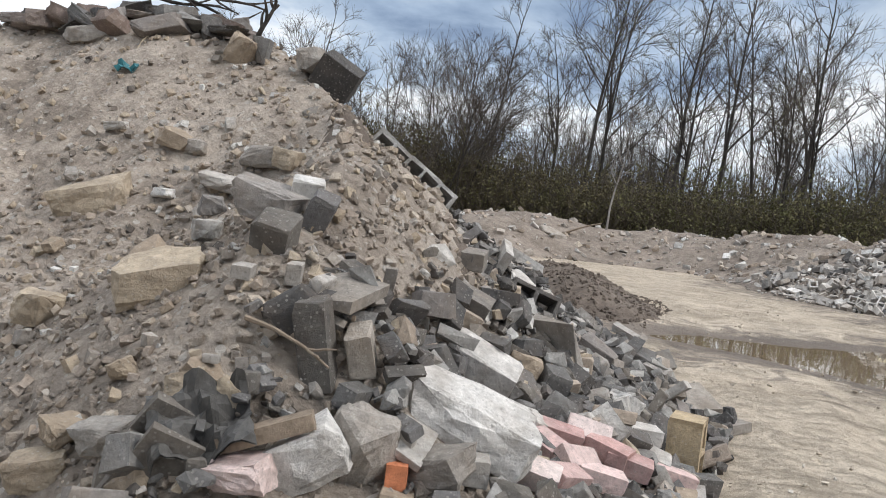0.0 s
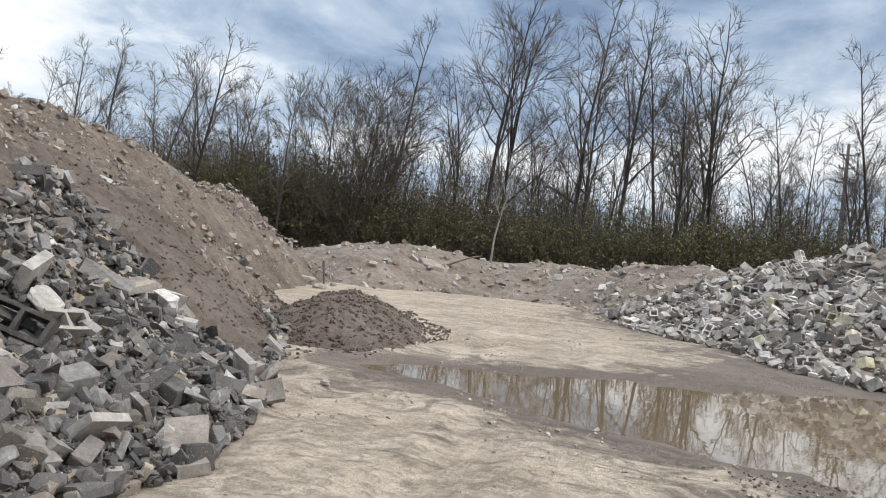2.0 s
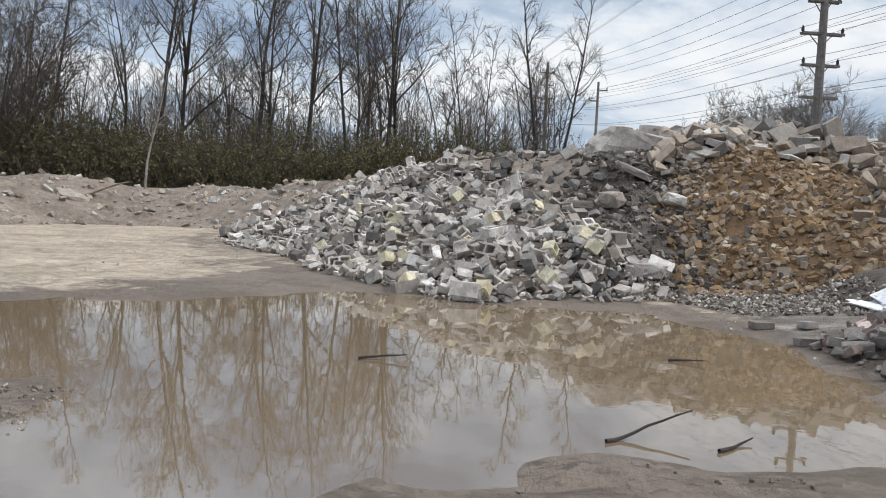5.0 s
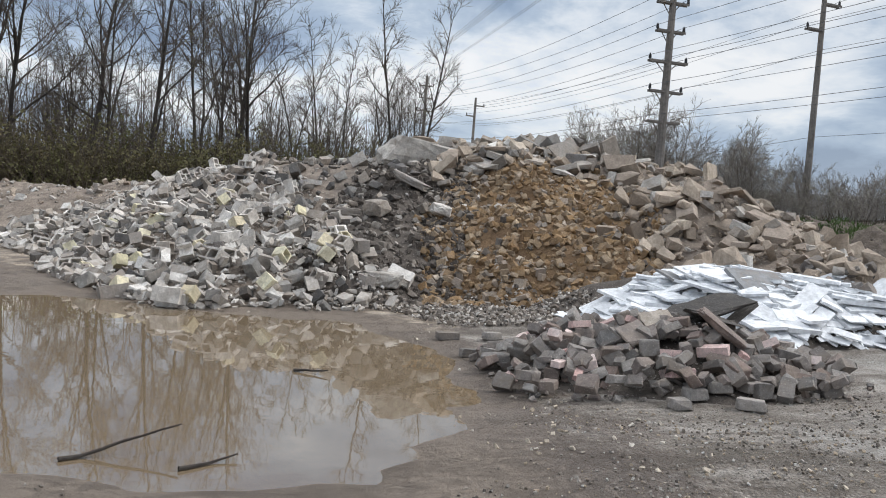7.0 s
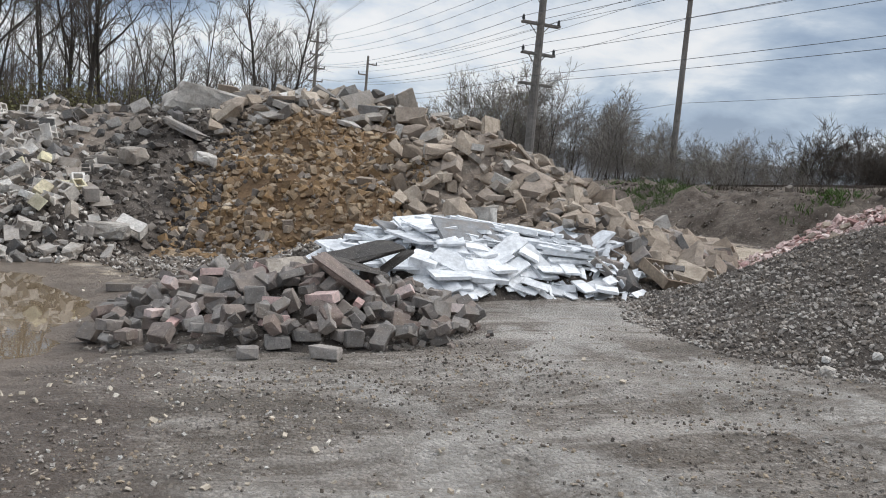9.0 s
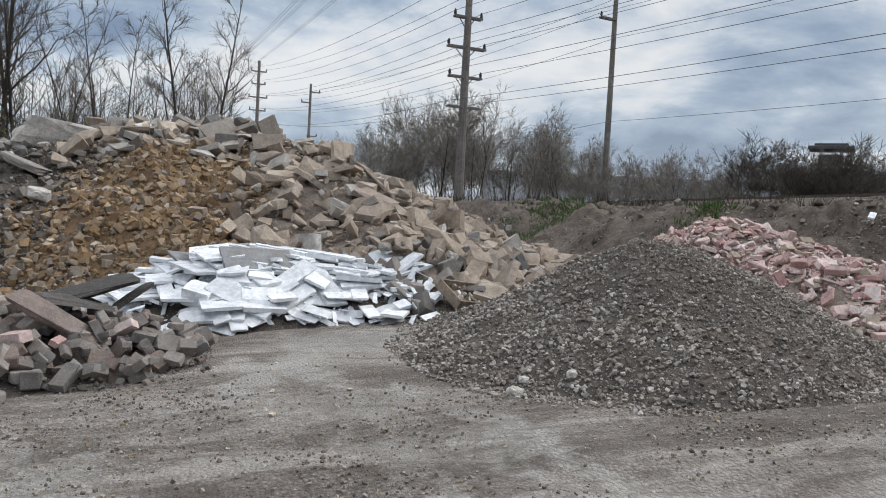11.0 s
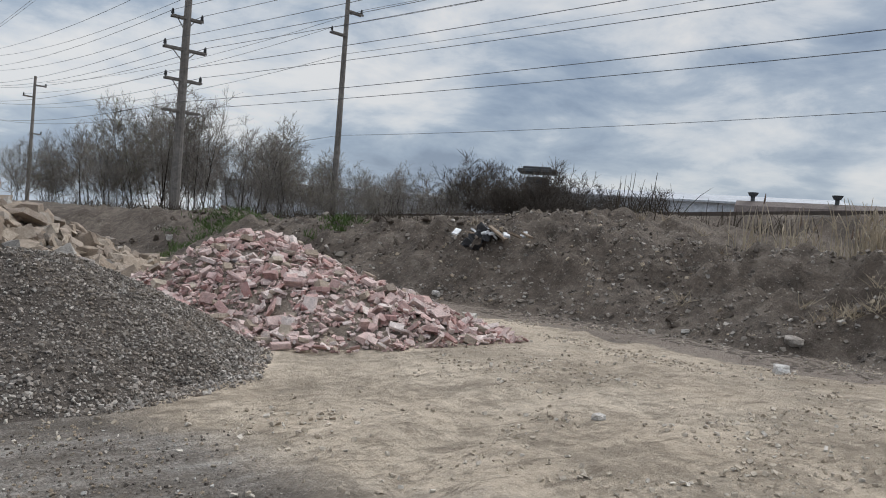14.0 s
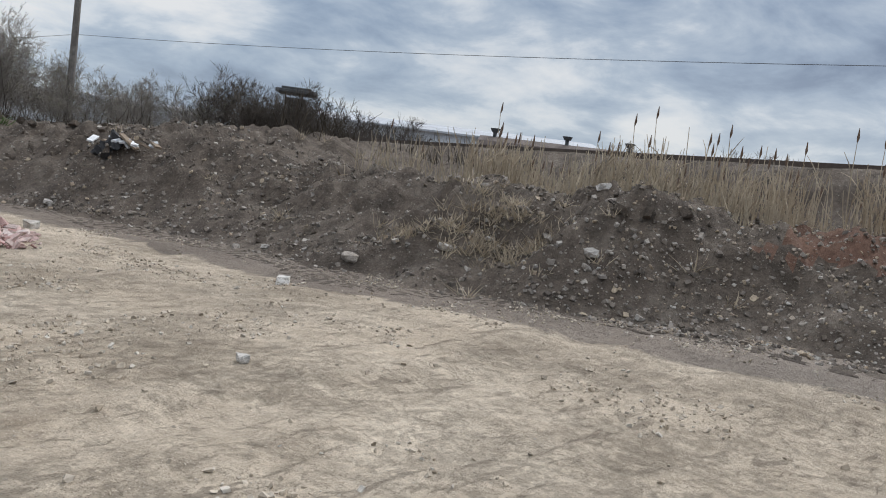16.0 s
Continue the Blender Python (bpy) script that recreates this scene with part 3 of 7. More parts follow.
def land(x, y):
    x, y = np.atleast_1d(np.asarray(x, float)), np.atleast_1d(np.asarray(y, float))
    top = np.zeros(x.shape)
    for f in MOUNDS:
        top = np.maximum(top, f(x, y))
    return ground_h(x, y) + top


def mesh_from(name, verts, faces, material):
    me = bpy.data.meshes.new(name)
    me.from_pydata(verts, [], faces)
    me.materials.append(material)
    return me


def thing(name, label, category, group="", kind="", data=None, at=None):
    ob = tagged(new(name, data), label, category, group, kind)
    if at is not None:
        ob.matrix_basis = at
    return ob


def child(name, me, parent, at=None, label="", kind=""):
    ob = new(name, me)
    ob.parent = parent
    if at is not None:
        ob.matrix_basis = at
    if label or kind:
        tagged(ob, label, kind=kind)
    return ob


def grid_mesh(name, xs, ys, height, material, keep=None):
    X, Y = np.meshgrid(xs, ys)
    Z = height(X, Y)
    n, m = len(xs), len(ys)
    idx = np.arange(n * m).reshape(m, n)
    f = np.stack([idx[:-1, :-1], idx[:-1, 1:], idx[1:, 1:], idx[1:, :-1]], -1).reshape(-1, 4)
    if keep is not None:
        ok = keep(X, Y).reshape(-1)
        f = f[ok[f].any(1)]
    used = np.unique(f)
    back = np.full(n * m, -1); back[used] = np.arange(len(used))
    v = np.stack([X, Y, Z], -1).reshape(-1, 3)[used]
    me = mesh_from(name, v.tolist(), back[f].tolist(), material)
    me.shade_smooth()
    return me


def axis(lo, a, b, hi, step, grow=1.16):
    mid = list(np.arange(a, b + 1e-6, step))
    up, s, p = [], step, b
    while p < hi:
        s *= grow; p += s; up.append(p)
    dn, s, p = [], step, a
    while p > lo:
        s *= grow; p -= s; dn.append(p)
    return np.array(dn[::-1] + mid + up)


def add_attr(me, name, fn):
    co = np.empty(len(me.vertices) * 3)
    me.vertices.foreach_get("co", co)
    co = co.reshape(-1, 3)
    at = me.attributes.new(name, "FLOAT", "POINT")
    at.data.foreach_set("value", np.clip(fn(co[:, 0], co[:, 1]), 0, 1).astype(np.float32))


def build_ground():
    me = grid_mesh("ground", axis(-900, -3.5, 25, 900, 0.11), axis(-900, -1.5, 17, 1200, 0.11), ground_h, M_DIRT)
    add_attr(me, "wet", lambda x, y: 0.55 * smooth(-3.4, -0.6, inside(x, y, PUDDLE)) + 0.6 * smooth(-0.7, -0.05, inside(x, y, PUDDLE)) + 1.15 * smooth(1.7, 0.3, np.abs(inside(x, y, TOE_I) + 0.8)) * smooth(20, 24, x)
             + 0.55 * np.exp(-((x - 7.6) / 3.2) ** 2 - ((y - 6.0) / 2.2) ** 2) + 0.62 * smooth(4.2, 0.5, np.abs(inside(x, y, TOE_D))) * smooth(9, 6, x))
    add_attr(me, "gravelly", lambda x, y: smooth(8.0, 10.6, x) * smooth(18.5, 16.5, x + 0.35 * (y - 5)))

    def chalk(x, y):
        c = 0.9 * np.exp(-((x - 13.9) / 1.3) ** 2 - ((y - 10.2) / 0.85) ** 2) + 0.7 * np.exp(-((x - 9.6) / 1.4) ** 2 - ((y - 13.4) / 0.5) ** 2)
        for (ax, ay), (bx, by), w in (((13.7, 10.2), (12.4, 8.0), 0.35), ((13.13, 9.02), (14.09, 5.91), 0.22), ((12.72, 9.41), (13.41, 6.12), 0.16), ((11.33, 7.71), (12.21, 6.10), 0.24), ((13.25, 10.70), (13.48, 6.99), 0.22), ((13.73, 8.27), (14.18, 6.61), 0.20)):
            ex, ey = bx - ax, by - ay
            k = np.clip(((x - ax) * ex + (y - ay) * ey) / (ex * ex + ey * ey), 0, 2.2)
            off = np.hypot(x - ax - k * ex, y - ay - k * ey) + 0.12 * fbm(x, y, 0.8, 3, 29)
            c = np.maximum(c, 0.78 * np.exp(-(off / w) ** 2))
        return c
    add_attr(me, "chalk", chalk)
    tagged(new("ground", me), "packed pale dirt ground with wheel ruts and wet mud", "ground", kind="structure")
    pu = grid_mesh("water", np.arange(-2.5, 10.2, 0.25), np.arange(5.0, 15.0, 0.25), lambda x, y: np.full(np.shape(x), WATER), M_WATER,
                   keep=lambda x, y: inside(x, y, PUDDLE) > -0.55)
    tagged(new("water", pu), "brown muddy puddle mirroring the bare trees", "puddle", kind="structure")


build_ground()


def mound(name, f, box, step, material, label, category, kind="", fine=None):
    x0, y0, x1, y1 = box
    xs, ys = (np.arange(x0, x1, step), np.arange(y0, y1, step)) if fine is None else (axis(x0, fine[0], fine[2], x1, step), axis(y0, fine[1], fine[3], y1, step))
    me = grid_mesh(name, xs, ys, lambda x, y: ground_h(x, y) + f(x, y), material, keep=lambda x, y: f(x, y) > -0.02)
    p = thing(name, label, category, kind=kind)
    me.name = "heaped_earth"
    child("heaped_earth", me, p)
    return p


PILE_A = mound("rubble_pile", mound_a, (-22, -4, 1.5, 28.5), 0.055, M_NEARSOIL, "tall heap of grey-brown soil and broken concrete", "rubble pile", fine=(-5.5, 0.5, 0.6, 11))
for _ch in PILE_A.children:
    _ch.data.materials.append(M_BROWNSOIL)
    _ch.data.materials.append(M_DARKSOIL)
    for _p in _ch.data.polygons:
        if _p.center.y > 7.6 + 0.5 * math.sin(_p.center.x * 3.1) + 0.3 * math.sin(_p.center.x * 7.7 + _p.center.z * 5):
            _p.material_index = 1
        # damp soil among the rubble, its colour also darkened for the shaded crevices
        elif _p.center.y > 4.3 + 0.4 * math.sin(_p.center.x * 5.3) and _p.center.x > -2.7 - 0.55 * (_p.center.y - 4.3) and _p.center.z < 2.1 + 0.2 * math.sin(_p.center.y * 4.1):
            _p.material_index = 2
PILE_B = mound("soil_heap", mound_b, (-7, 9, 0, 18.5), 0.08, M_DARKSOIL, "low heap of dark crumbly soil beside the rubble", "soil heap")
PILE_C = mound("earth_berm", mound_c, (-17, 24, 5, 40), 0.25, M_SOIL, "low earth berm strewn with rubble at the wood's edge", "berm")
PILE_D = mound("block_pile", mound_d, (-2.5, 10.5, 21.5, 33), 0.15, M_SOIL, "long high heap of broken concrete and blocks", "rubble pile")
PILE_K = mound("clay_heap", mound_k, (8.6, 13.5, 14.2, 20.4), 0.09, M_CLAY, "ochre clay tipped on the rubble heap", "clay heap")
PILE_S = mound("soil_slide", mound_s, (-8.8, 7.0, -1.6, 13.8), 0.09, M_DARKSOIL, "smooth slide of dark soil on the rubble heap", "soil heap")
PILE_T = mound("asphalt_heap", mound_t, (6.8, 13.2, 11.2, 21.6), 0.09, M_GRAVEL, "dark grey crushed asphalt tipped on the heap", "asphalt heap")
PILE_E = mound("foam_board_pile", mound_e, (10.2, 10.3, 15.8, 15.8), 0.1, M_GRAVEL, "heap of white broken foam boards", "board pile")
PILE_F = mound("brick_pile", mound_f, (8.9, 8.2, 13, 11.8), 0.1, M_GRAVEL, "low heap of grey-brown bricks and slabs", "brick pile")
PILE_G = mound("gravel_pile", mound_g, (13, 6.3, 19.2, 12.5), 0.06, M_GRAVEL, "cone-shaped pile of dark grey gravel", "gravel pile")
PILE_H = mound("pink_brick_pile", mound_h, (16.8, 7.6, 22.8, 15.5), 0.1, M_SOIL, "heap of broken pink bricks and mortar", "brick pile")
BANK = tagged(new("bank", grid_mesh("bank", axis(8, 23.5, 30, 120, 0.1, 1.1), axis(-40, 0.5, 17, 110, 0.12, 1.1), lambda x, y: ground_h(x, y) + mound_i(x, y), M_BANK, keep=lambda x, y: mound_i(x, y) > -0.02)),
              "bare brown earth bank with a railway bed on it", "bank", kind="structure")


BANK.data.materials.append(M_REDSOIL)
for _p in BANK.data.polygons:
    _c = _p.center
    _n = 0.5 * math.sin(_c.x * 2.3 + _c.y) + 0.35 * math.sin(_c.y * 5.1 - _c.x * 3.0) + 0.25 * math.sin(_c.y * 11 + _c.z * 9)
    if _c.y < 3.0 + 0.4 * _n and _c.z > 1.5 + 0.12 * _n:
        _p.material_index = 1


# ---- loose pieces ----
def hull_mesh(name, pts, material):
    bm = bmesh.new()
    for p in pts:
        bm.verts.new(p)
    res = bmesh.ops.convex_hull(bm, input=bm.verts)
    loose = [v for v in bm.verts if not v.link_faces]
    bmesh.ops.delete(bm, geom=loose, context="VERTS")
    bmesh.ops.dissolve_limit(bm, angle_limit=radians(9), verts=bm.verts, edges=bm.edges)
    me = bpy.data.meshes.new(name)
    bm.to_mesh(me)
    bm.free()
    me.materials.append(material)
    return me


def chunk_points(r, dims, cut=0.3, n=9):
    """Corners of a broken block: a box with chipped corners, and a few more points in its skin."""
    a, b, c = dims
    pts = []
    for sx in (-1, 1):
        for sy in (-1, 1):
            for sz in (-1, 1):
                if r.random() < 0.93:
                    k = 1 - cut * r.random(3)
                    pts.append((sx * a / 2 * k[0], sy * b / 2 * k[1], sz * c / 2 * k[2]))
    for _ in range(n):
        v = r.normal(size=3)
        v = v / np.abs(v).max() * (0.78 + 0.22 * r.random())
        pts.append((v[0] * a / 2, v[1] * b / 2, v[2] * c / 2))
    return pts


def chunks(name, material, seed, count, lo=(0.75, 0.45, 0.25), hi=(1.0, 0.75, 0.55), cut=0.28, n=6):
    """Broken pieces about one unit long."""
    r = np.random.default_rng(seed)
    return [hull_mesh(name, chunk_points(r, [a + (b - a) * r.random() for a, b in zip(lo, hi)], cut, n), material) for _ in range(count)]


def bricks(name, material, seed, count, dims=(1.0, 0.48, 0.34), jitter=0.04):
    r = np.random.default_rng(seed)
    out = []
    for i in range(count):
        a, b, c = dims[0] * (1 if r.random() < 0.55 else 0.45 + 0.4 * r.random()), dims[1], dims[2]
        pts = []
        for sx in (-1, 1):
            for sy in (-1, 1):
                for sz in (-1, 1):
                    p = np.array([sx * a / 2, sy * b / 2, sz * c / 2])
                    e = 0.035 + 0.05 * r.random()
                    for ax in range(3):
                        q = p.copy(); q[ax] -= np.sign(q[ax]) * e * dims[ax] ** 0.5
                        pts.append(tuple(q + r.normal(size=3) * jitter * 0.12))
        out.append(hull_mesh(name, pts, material))
    return out


def cmu_mesh(name, material, cols=(1, 0, 1, 0, 1), length=0.39, seed=0):
    """A hollow block: cells in plan that are solid, with open cores between them. cols: 1 web, 0 core, in order."""
    r = np.random.default_rng(seed)
    w, web = 0.19, 0.03
    xs = [0.0]
    core = (0.39 - 3 * web) / 2
    for c in cols:
        xs.append(xs[-1] + (web if c else core))
    ys = [0, web, w - web, w]
    solid = {(i, j) for i, c in enumerate(cols) for j in range(3) if c or j != 1}
    bm = bmesh.new()
    vs = {}

    def v(i, j, k):
        if (i, j, k) not in vs:
            vs[i, j, k] = bm.verts.new((xs[i] - xs[-1] / 2, ys[j] - w / 2, (k - 0.5) * 0.19))
        return vs[i, j, k]
    for i, j in solid:
        bm.faces.new([v(i, j, 1), v(i + 1, j, 1), v(i + 1, j + 1, 1), v(i, j + 1, 1)])
        bm.faces.new([v(i, j, 0), v(i, j + 1, 0), v(i + 1, j + 1, 0), v(i + 1, j, 0)])
        for di, dj, (p, q) in ((-1, 0, ((0, 1), (0, 0))), (1, 0, ((1, 0), (1, 1))), (0, -1, ((0, 0), (1, 0))), (0, 1, ((1, 1), (0, 1)))):
            if (i + di, j + dj) not in solid:
                bm.faces.new([v(i + p[0], j + p[1], 0), v(i + q[0], j + q[1], 0), v(i + q[0], j + q[1], 1), v(i + p[0], j + p[1], 1)])
    for x in bm.verts:
        x.co += Vector(r.normal(size=3)) * 0.003
    bmesh.ops.dissolve_limit(bm, angle_limit=radians(4), verts=bm.verts, edges=bm.edges)
    bmesh.ops.scale(bm, vec=(1 / 0.39,) * 3, verts=bm.verts)
    me = bpy.data.meshes.new(name)
    bm.to_mesh(me)
    bm.free()
    me.materials.append(material)
    return me


DRIVE = [(-2, -3), (4, 2.6), (9, 3.3), (14, 2.5), (18, -0.5)]


def drive_off(x, y):
    d = np.full(np.shape(x), 1e9)
    for (ax, ay), (bx, by) in zip(DRIVE, DRIVE[1:]):
        ex, ey = bx - ax, by - ay
        k = np.clip(((x - ax) * ex + (y - ay) * ey) / (ex * ex + ey * ey), 0, 1)
        d = np.minimum(d, np.hypot(x - ax - k * ex, y - ay - k * ey))
    return d


def turn_arrays(r, n, normals, tilt, spin=None):
    """Rotation matrices: z near the surface's normal, leaning by about tilt degrees, with any heading."""
    lean = np.radians(tilt)
    z = normals + r.normal(size=(n, 3)) * lean
    z /= np.linalg.norm(z, axis=1)[:, None]
    a = r.random(n) * 2 * np.pi
    h = np.stack([np.cos(a), np.sin(a), np.zeros(n)], -1) if spin is None else spin
    x = h - z * (h * z).sum(1)[:, None]
    x /= np.linalg.norm(x, axis=1)[:, None]
    return np.stack([x, np.cross(z, x), z], -1)


def surface(x, y, f=land):
    e = 0.12
    z = f(x, y)
    nx, ny = -(f(x + e, y) - f(x - e, y)) / (2 * e), -(f(x, y + e) - f(x, y - e)) / (2 * e)
    n = np.stack([nx, ny, np.ones_like(nx)], -1)
    return z, n / np.linalg.norm(n, axis=1)[:, None]


def join(name, meshes, which, mats, material_list):
    """One mesh of many small pieces."""
    V, F, MI, base = [], [], [], 0
    cache = []
    for me in meshes:
        co = np.empty(len(me.vertices) * 3); me.vertices.foreach_get("co", co)
        cache.append((co.reshape(-1, 3), [list(p.vertices) for p in me.polygons], material_list.index(me.materials[0])))
    for k, m in zip(which, mats):
        co, fs, mi = cache[k]
        V.append(co @ m[:3, :3].T + m[:3, 3])
        F += [[i + base for i in f] for f in fs]
        MI += [mi] * len(fs)
        base += len(co)
    me = bpy.data.meshes.new(name)
    me.from_pydata(np.concatenate(V).tolist(), [], F)
    for ma in material_list:
        me.materials.append(ma)
    me.polygons.foreach_set("material_index", MI)
    return me


def scatter(parent, name, variants, x, y, size, seed, tilt=35, lift=0.12, single=300, spread=0.0, label="", f=land, rest="rubble"):
    """Lay pieces on the land. The nearest to the drive are objects of their own under the parent; the rest are joined."""
    r = np.random.default_rng(seed)
    n = len(x)
    z, nor = surface(x, y, f)
    R = turn_arrays(r, n, nor, tilt)
    kind = r.integers(0, len(variants), n)
    M = np.tile(np.eye(4), (n, 1, 1))
    M[:, :3, :3] = R * size[:, None, None]
    M[:, :3, 3] = np.stack([x, y, z], -1) + nor * (lift * size + spread * r.random(n))[:, None]
    order = np.argsort(drive_off(x, y) - 4.0 * size)
    for i in order[:single]:
        child(name, variants[kind[i]], parent, Matrix(M[i].tolist()))
    if n > single:
        far = order[single:]
        ml = []
        for me in variants:
            if me.materials[0] not in ml:
                ml.append(me.materials[0])
        child(rest, join(rest, variants, kind[far], M[far], ml), parent, kind="stuff")


def in_poly(r, poly, n, weight):
    """Random places within a polygon, kept by a weight of 0 to 1."""
    xs, ys = [p[0] for p in poly], [p[1] for p in poly]
    X, Y = [], []
    got = 0
    while got < n:
        x, y = min(xs) + (max(xs) - min(xs)) * r.random(6000), min(ys) + (max(ys) - min(ys)) * r.random(6000)
        d = inside(x, y, poly)
        ok = r.random(6000) < np.where(d > -0.4, weight(x, y, d), 0)
        X.append(x[ok]); Y.append(y[ok]); got += ok.sum()
    return np.concatenate(X)[:n], np.concatenate(Y)[:n]


def sizes(r, n, lo, hi, power=2.2):
    return lo + (hi - lo) * r.random(n) ** power


V_CONC = chunks("concrete_chunk", P_CONC, 1, 7, n=12) + chunks("concrete_chunk", P_CONC, 41, 6, cut=0.7, n=15)
V_DARK = chunks("concrete_chunk", P_DARK, 2, 5, n=12) + chunks("concrete_chunk", P_DARK, 42, 6, cut=0.75, n=15) + chunks("concrete_chunk", P_DARK, 43, 3, (0.9, 0.3, 0.15), (1, 0.45, 0.25), 0.2, 6)
V_BLOCK = (bricks("concrete_block", P_CONC, 51, 3, (1.0, 0.5, 0.36), 0.3) + bricks("concrete_block", P_DARK, 52, 4, (1.0, 0.42, 0.26), 0.3) + bricks("concrete_block", P_BRICKGREY, 53, 3, (1.0, 0.5, 0.34), 0.3)
           + bricks("concrete_block", P_BEIGE, 54, 3, (1.0, 0.6, 0.3), 0.3) + bricks("concrete_block", P_DARK, 55, 3, (1.0, 0.75, 0.2), 0.3))
V_SLAB = chunks("concrete_slab", P_CONC, 3, 6, (0.9, 0.5, 0.14), (1.0, 0.8, 0.24), 0.15, 5)
V_PALE = chunks("block_fragment", P_PALE, 4, 10, (0.8, 0.35, 0.13), (1.0, 0.6, 0.36), 0.22, 6)
V_CMU = [cmu_mesh("hollow_block", P_PALE, (1, 0, 1, 0, 1), seed=1), cmu_mesh("hollow_block", P_PALE, (1, 0, 1, 0, 1), seed=2), cmu_mesh("hollow_block", P_PALE, (0, 1, 0, 1), seed=3), cmu_mesh("hollow_block", P_PALE, (1, 0, 1), seed=4)]
V_CMUDARK = [cmu_mesh("hollow_block", P_DARK, (1, 0, 1, 0, 1), seed=5), cmu_mesh("hollow_block", P_DARK, (0, 1, 0, 1), seed=6)]
V_CMUYEL = [cmu_mesh("yellow_block", P_YELLOW, (1, 0, 1, 0, 1), seed=7), cmu_mesh("yellow_block", P_YELLOW, (1, 0, 1), seed=8)] + bricks("yellow_block", P_YELLOW, 9, 2, (1.0, 0.5, 0.5))
V_BEIGE = chunks("concrete_chunk", P_BEIGE, 5, 6, (0.7, 0.5, 0.25), (1.0, 0.85, 0.5), 0.3, 6) + chunks("concrete_chunk", P_BEIGE, 44, 8, (0.75, 0.5, 0.2), (1.0, 0.85, 0.45), 0.65, 12)
V_BSLAB = chunks("concrete_slab", P_BEIGE, 6, 6, (0.9, 0.5, 0.10), (1.0, 0.85, 0.2), 0.3, 7)
V_PINK = bricks("pink_brick", P_PINK, 7, 4, (1.0, 0.5, 0.24), 0.2) + chunks("pink_brick", P_PINK, 8, 9, (0.75, 0.4, 0.12), (1.0, 0.75, 0.32), 0.4, 7)
V_BRICK = bricks("brick", P_BRICKGREY, 9, 9, (1.0, 0.5, 0.29), 0.25)
V_REDBRICK = bricks("brick", P_PINK, 19, 3, (1.0, 0.48, 0.32))
V_CLAY = chunks("clay_lump", P_CLAY, 10, 8, (0.7, 0.6, 0.4), (1.0, 0.9, 0.7), 0.4, 8)
V_STONE = chunks("stone", P_STONE, 11, 7, (0.7, 0.55, 0.4), (1.0, 0.85, 0.65), 0.4, 3)
V_PALESTONE = chunks("stone", P_GRAVELPALE, 17, 5, (0.7, 0.5, 0.35), (1.0, 0.85, 0.6), 0.4, 3)
V_CRUMB = chunks("stone", P_CRUMB, 18, 5, (0.7, 0.55, 0.3), (1.0, 0.85, 0.5), 0.4, 3)
V_PEBBLE = chunks("stone", P_TAN, 15, 3, (0.7, 0.55, 0.35), (1.0, 0.85, 0.55), 0.4, 4) + chunks("stone", P_CONC, 16, 3, (0.7, 0.55, 0.35), (1.0, 0.85, 0.55), 0.4, 4)
V_BOARD = bricks("foam_board", P_FOAM, 12, 8, (1.0, 0.32, 0.045), 0.02) + chunks("foam_board", P_FOAM, 13, 6, (0.9, 0.2, 0.035), (1.0, 0.5, 0.05), 0.25, 3)
V_SOILSTONE = chunks("stone", P_BEIGE, 14, 6, (0.7, 0.55, 0.4), (1.0, 0.85, 0.65), 0.4, 4)


R_LONG = chunks("concrete_slab", P_DARK, 61, 5, (0.95, 0.14, 0.08), (1.0, 0.3, 0.16), 0.25, 6)


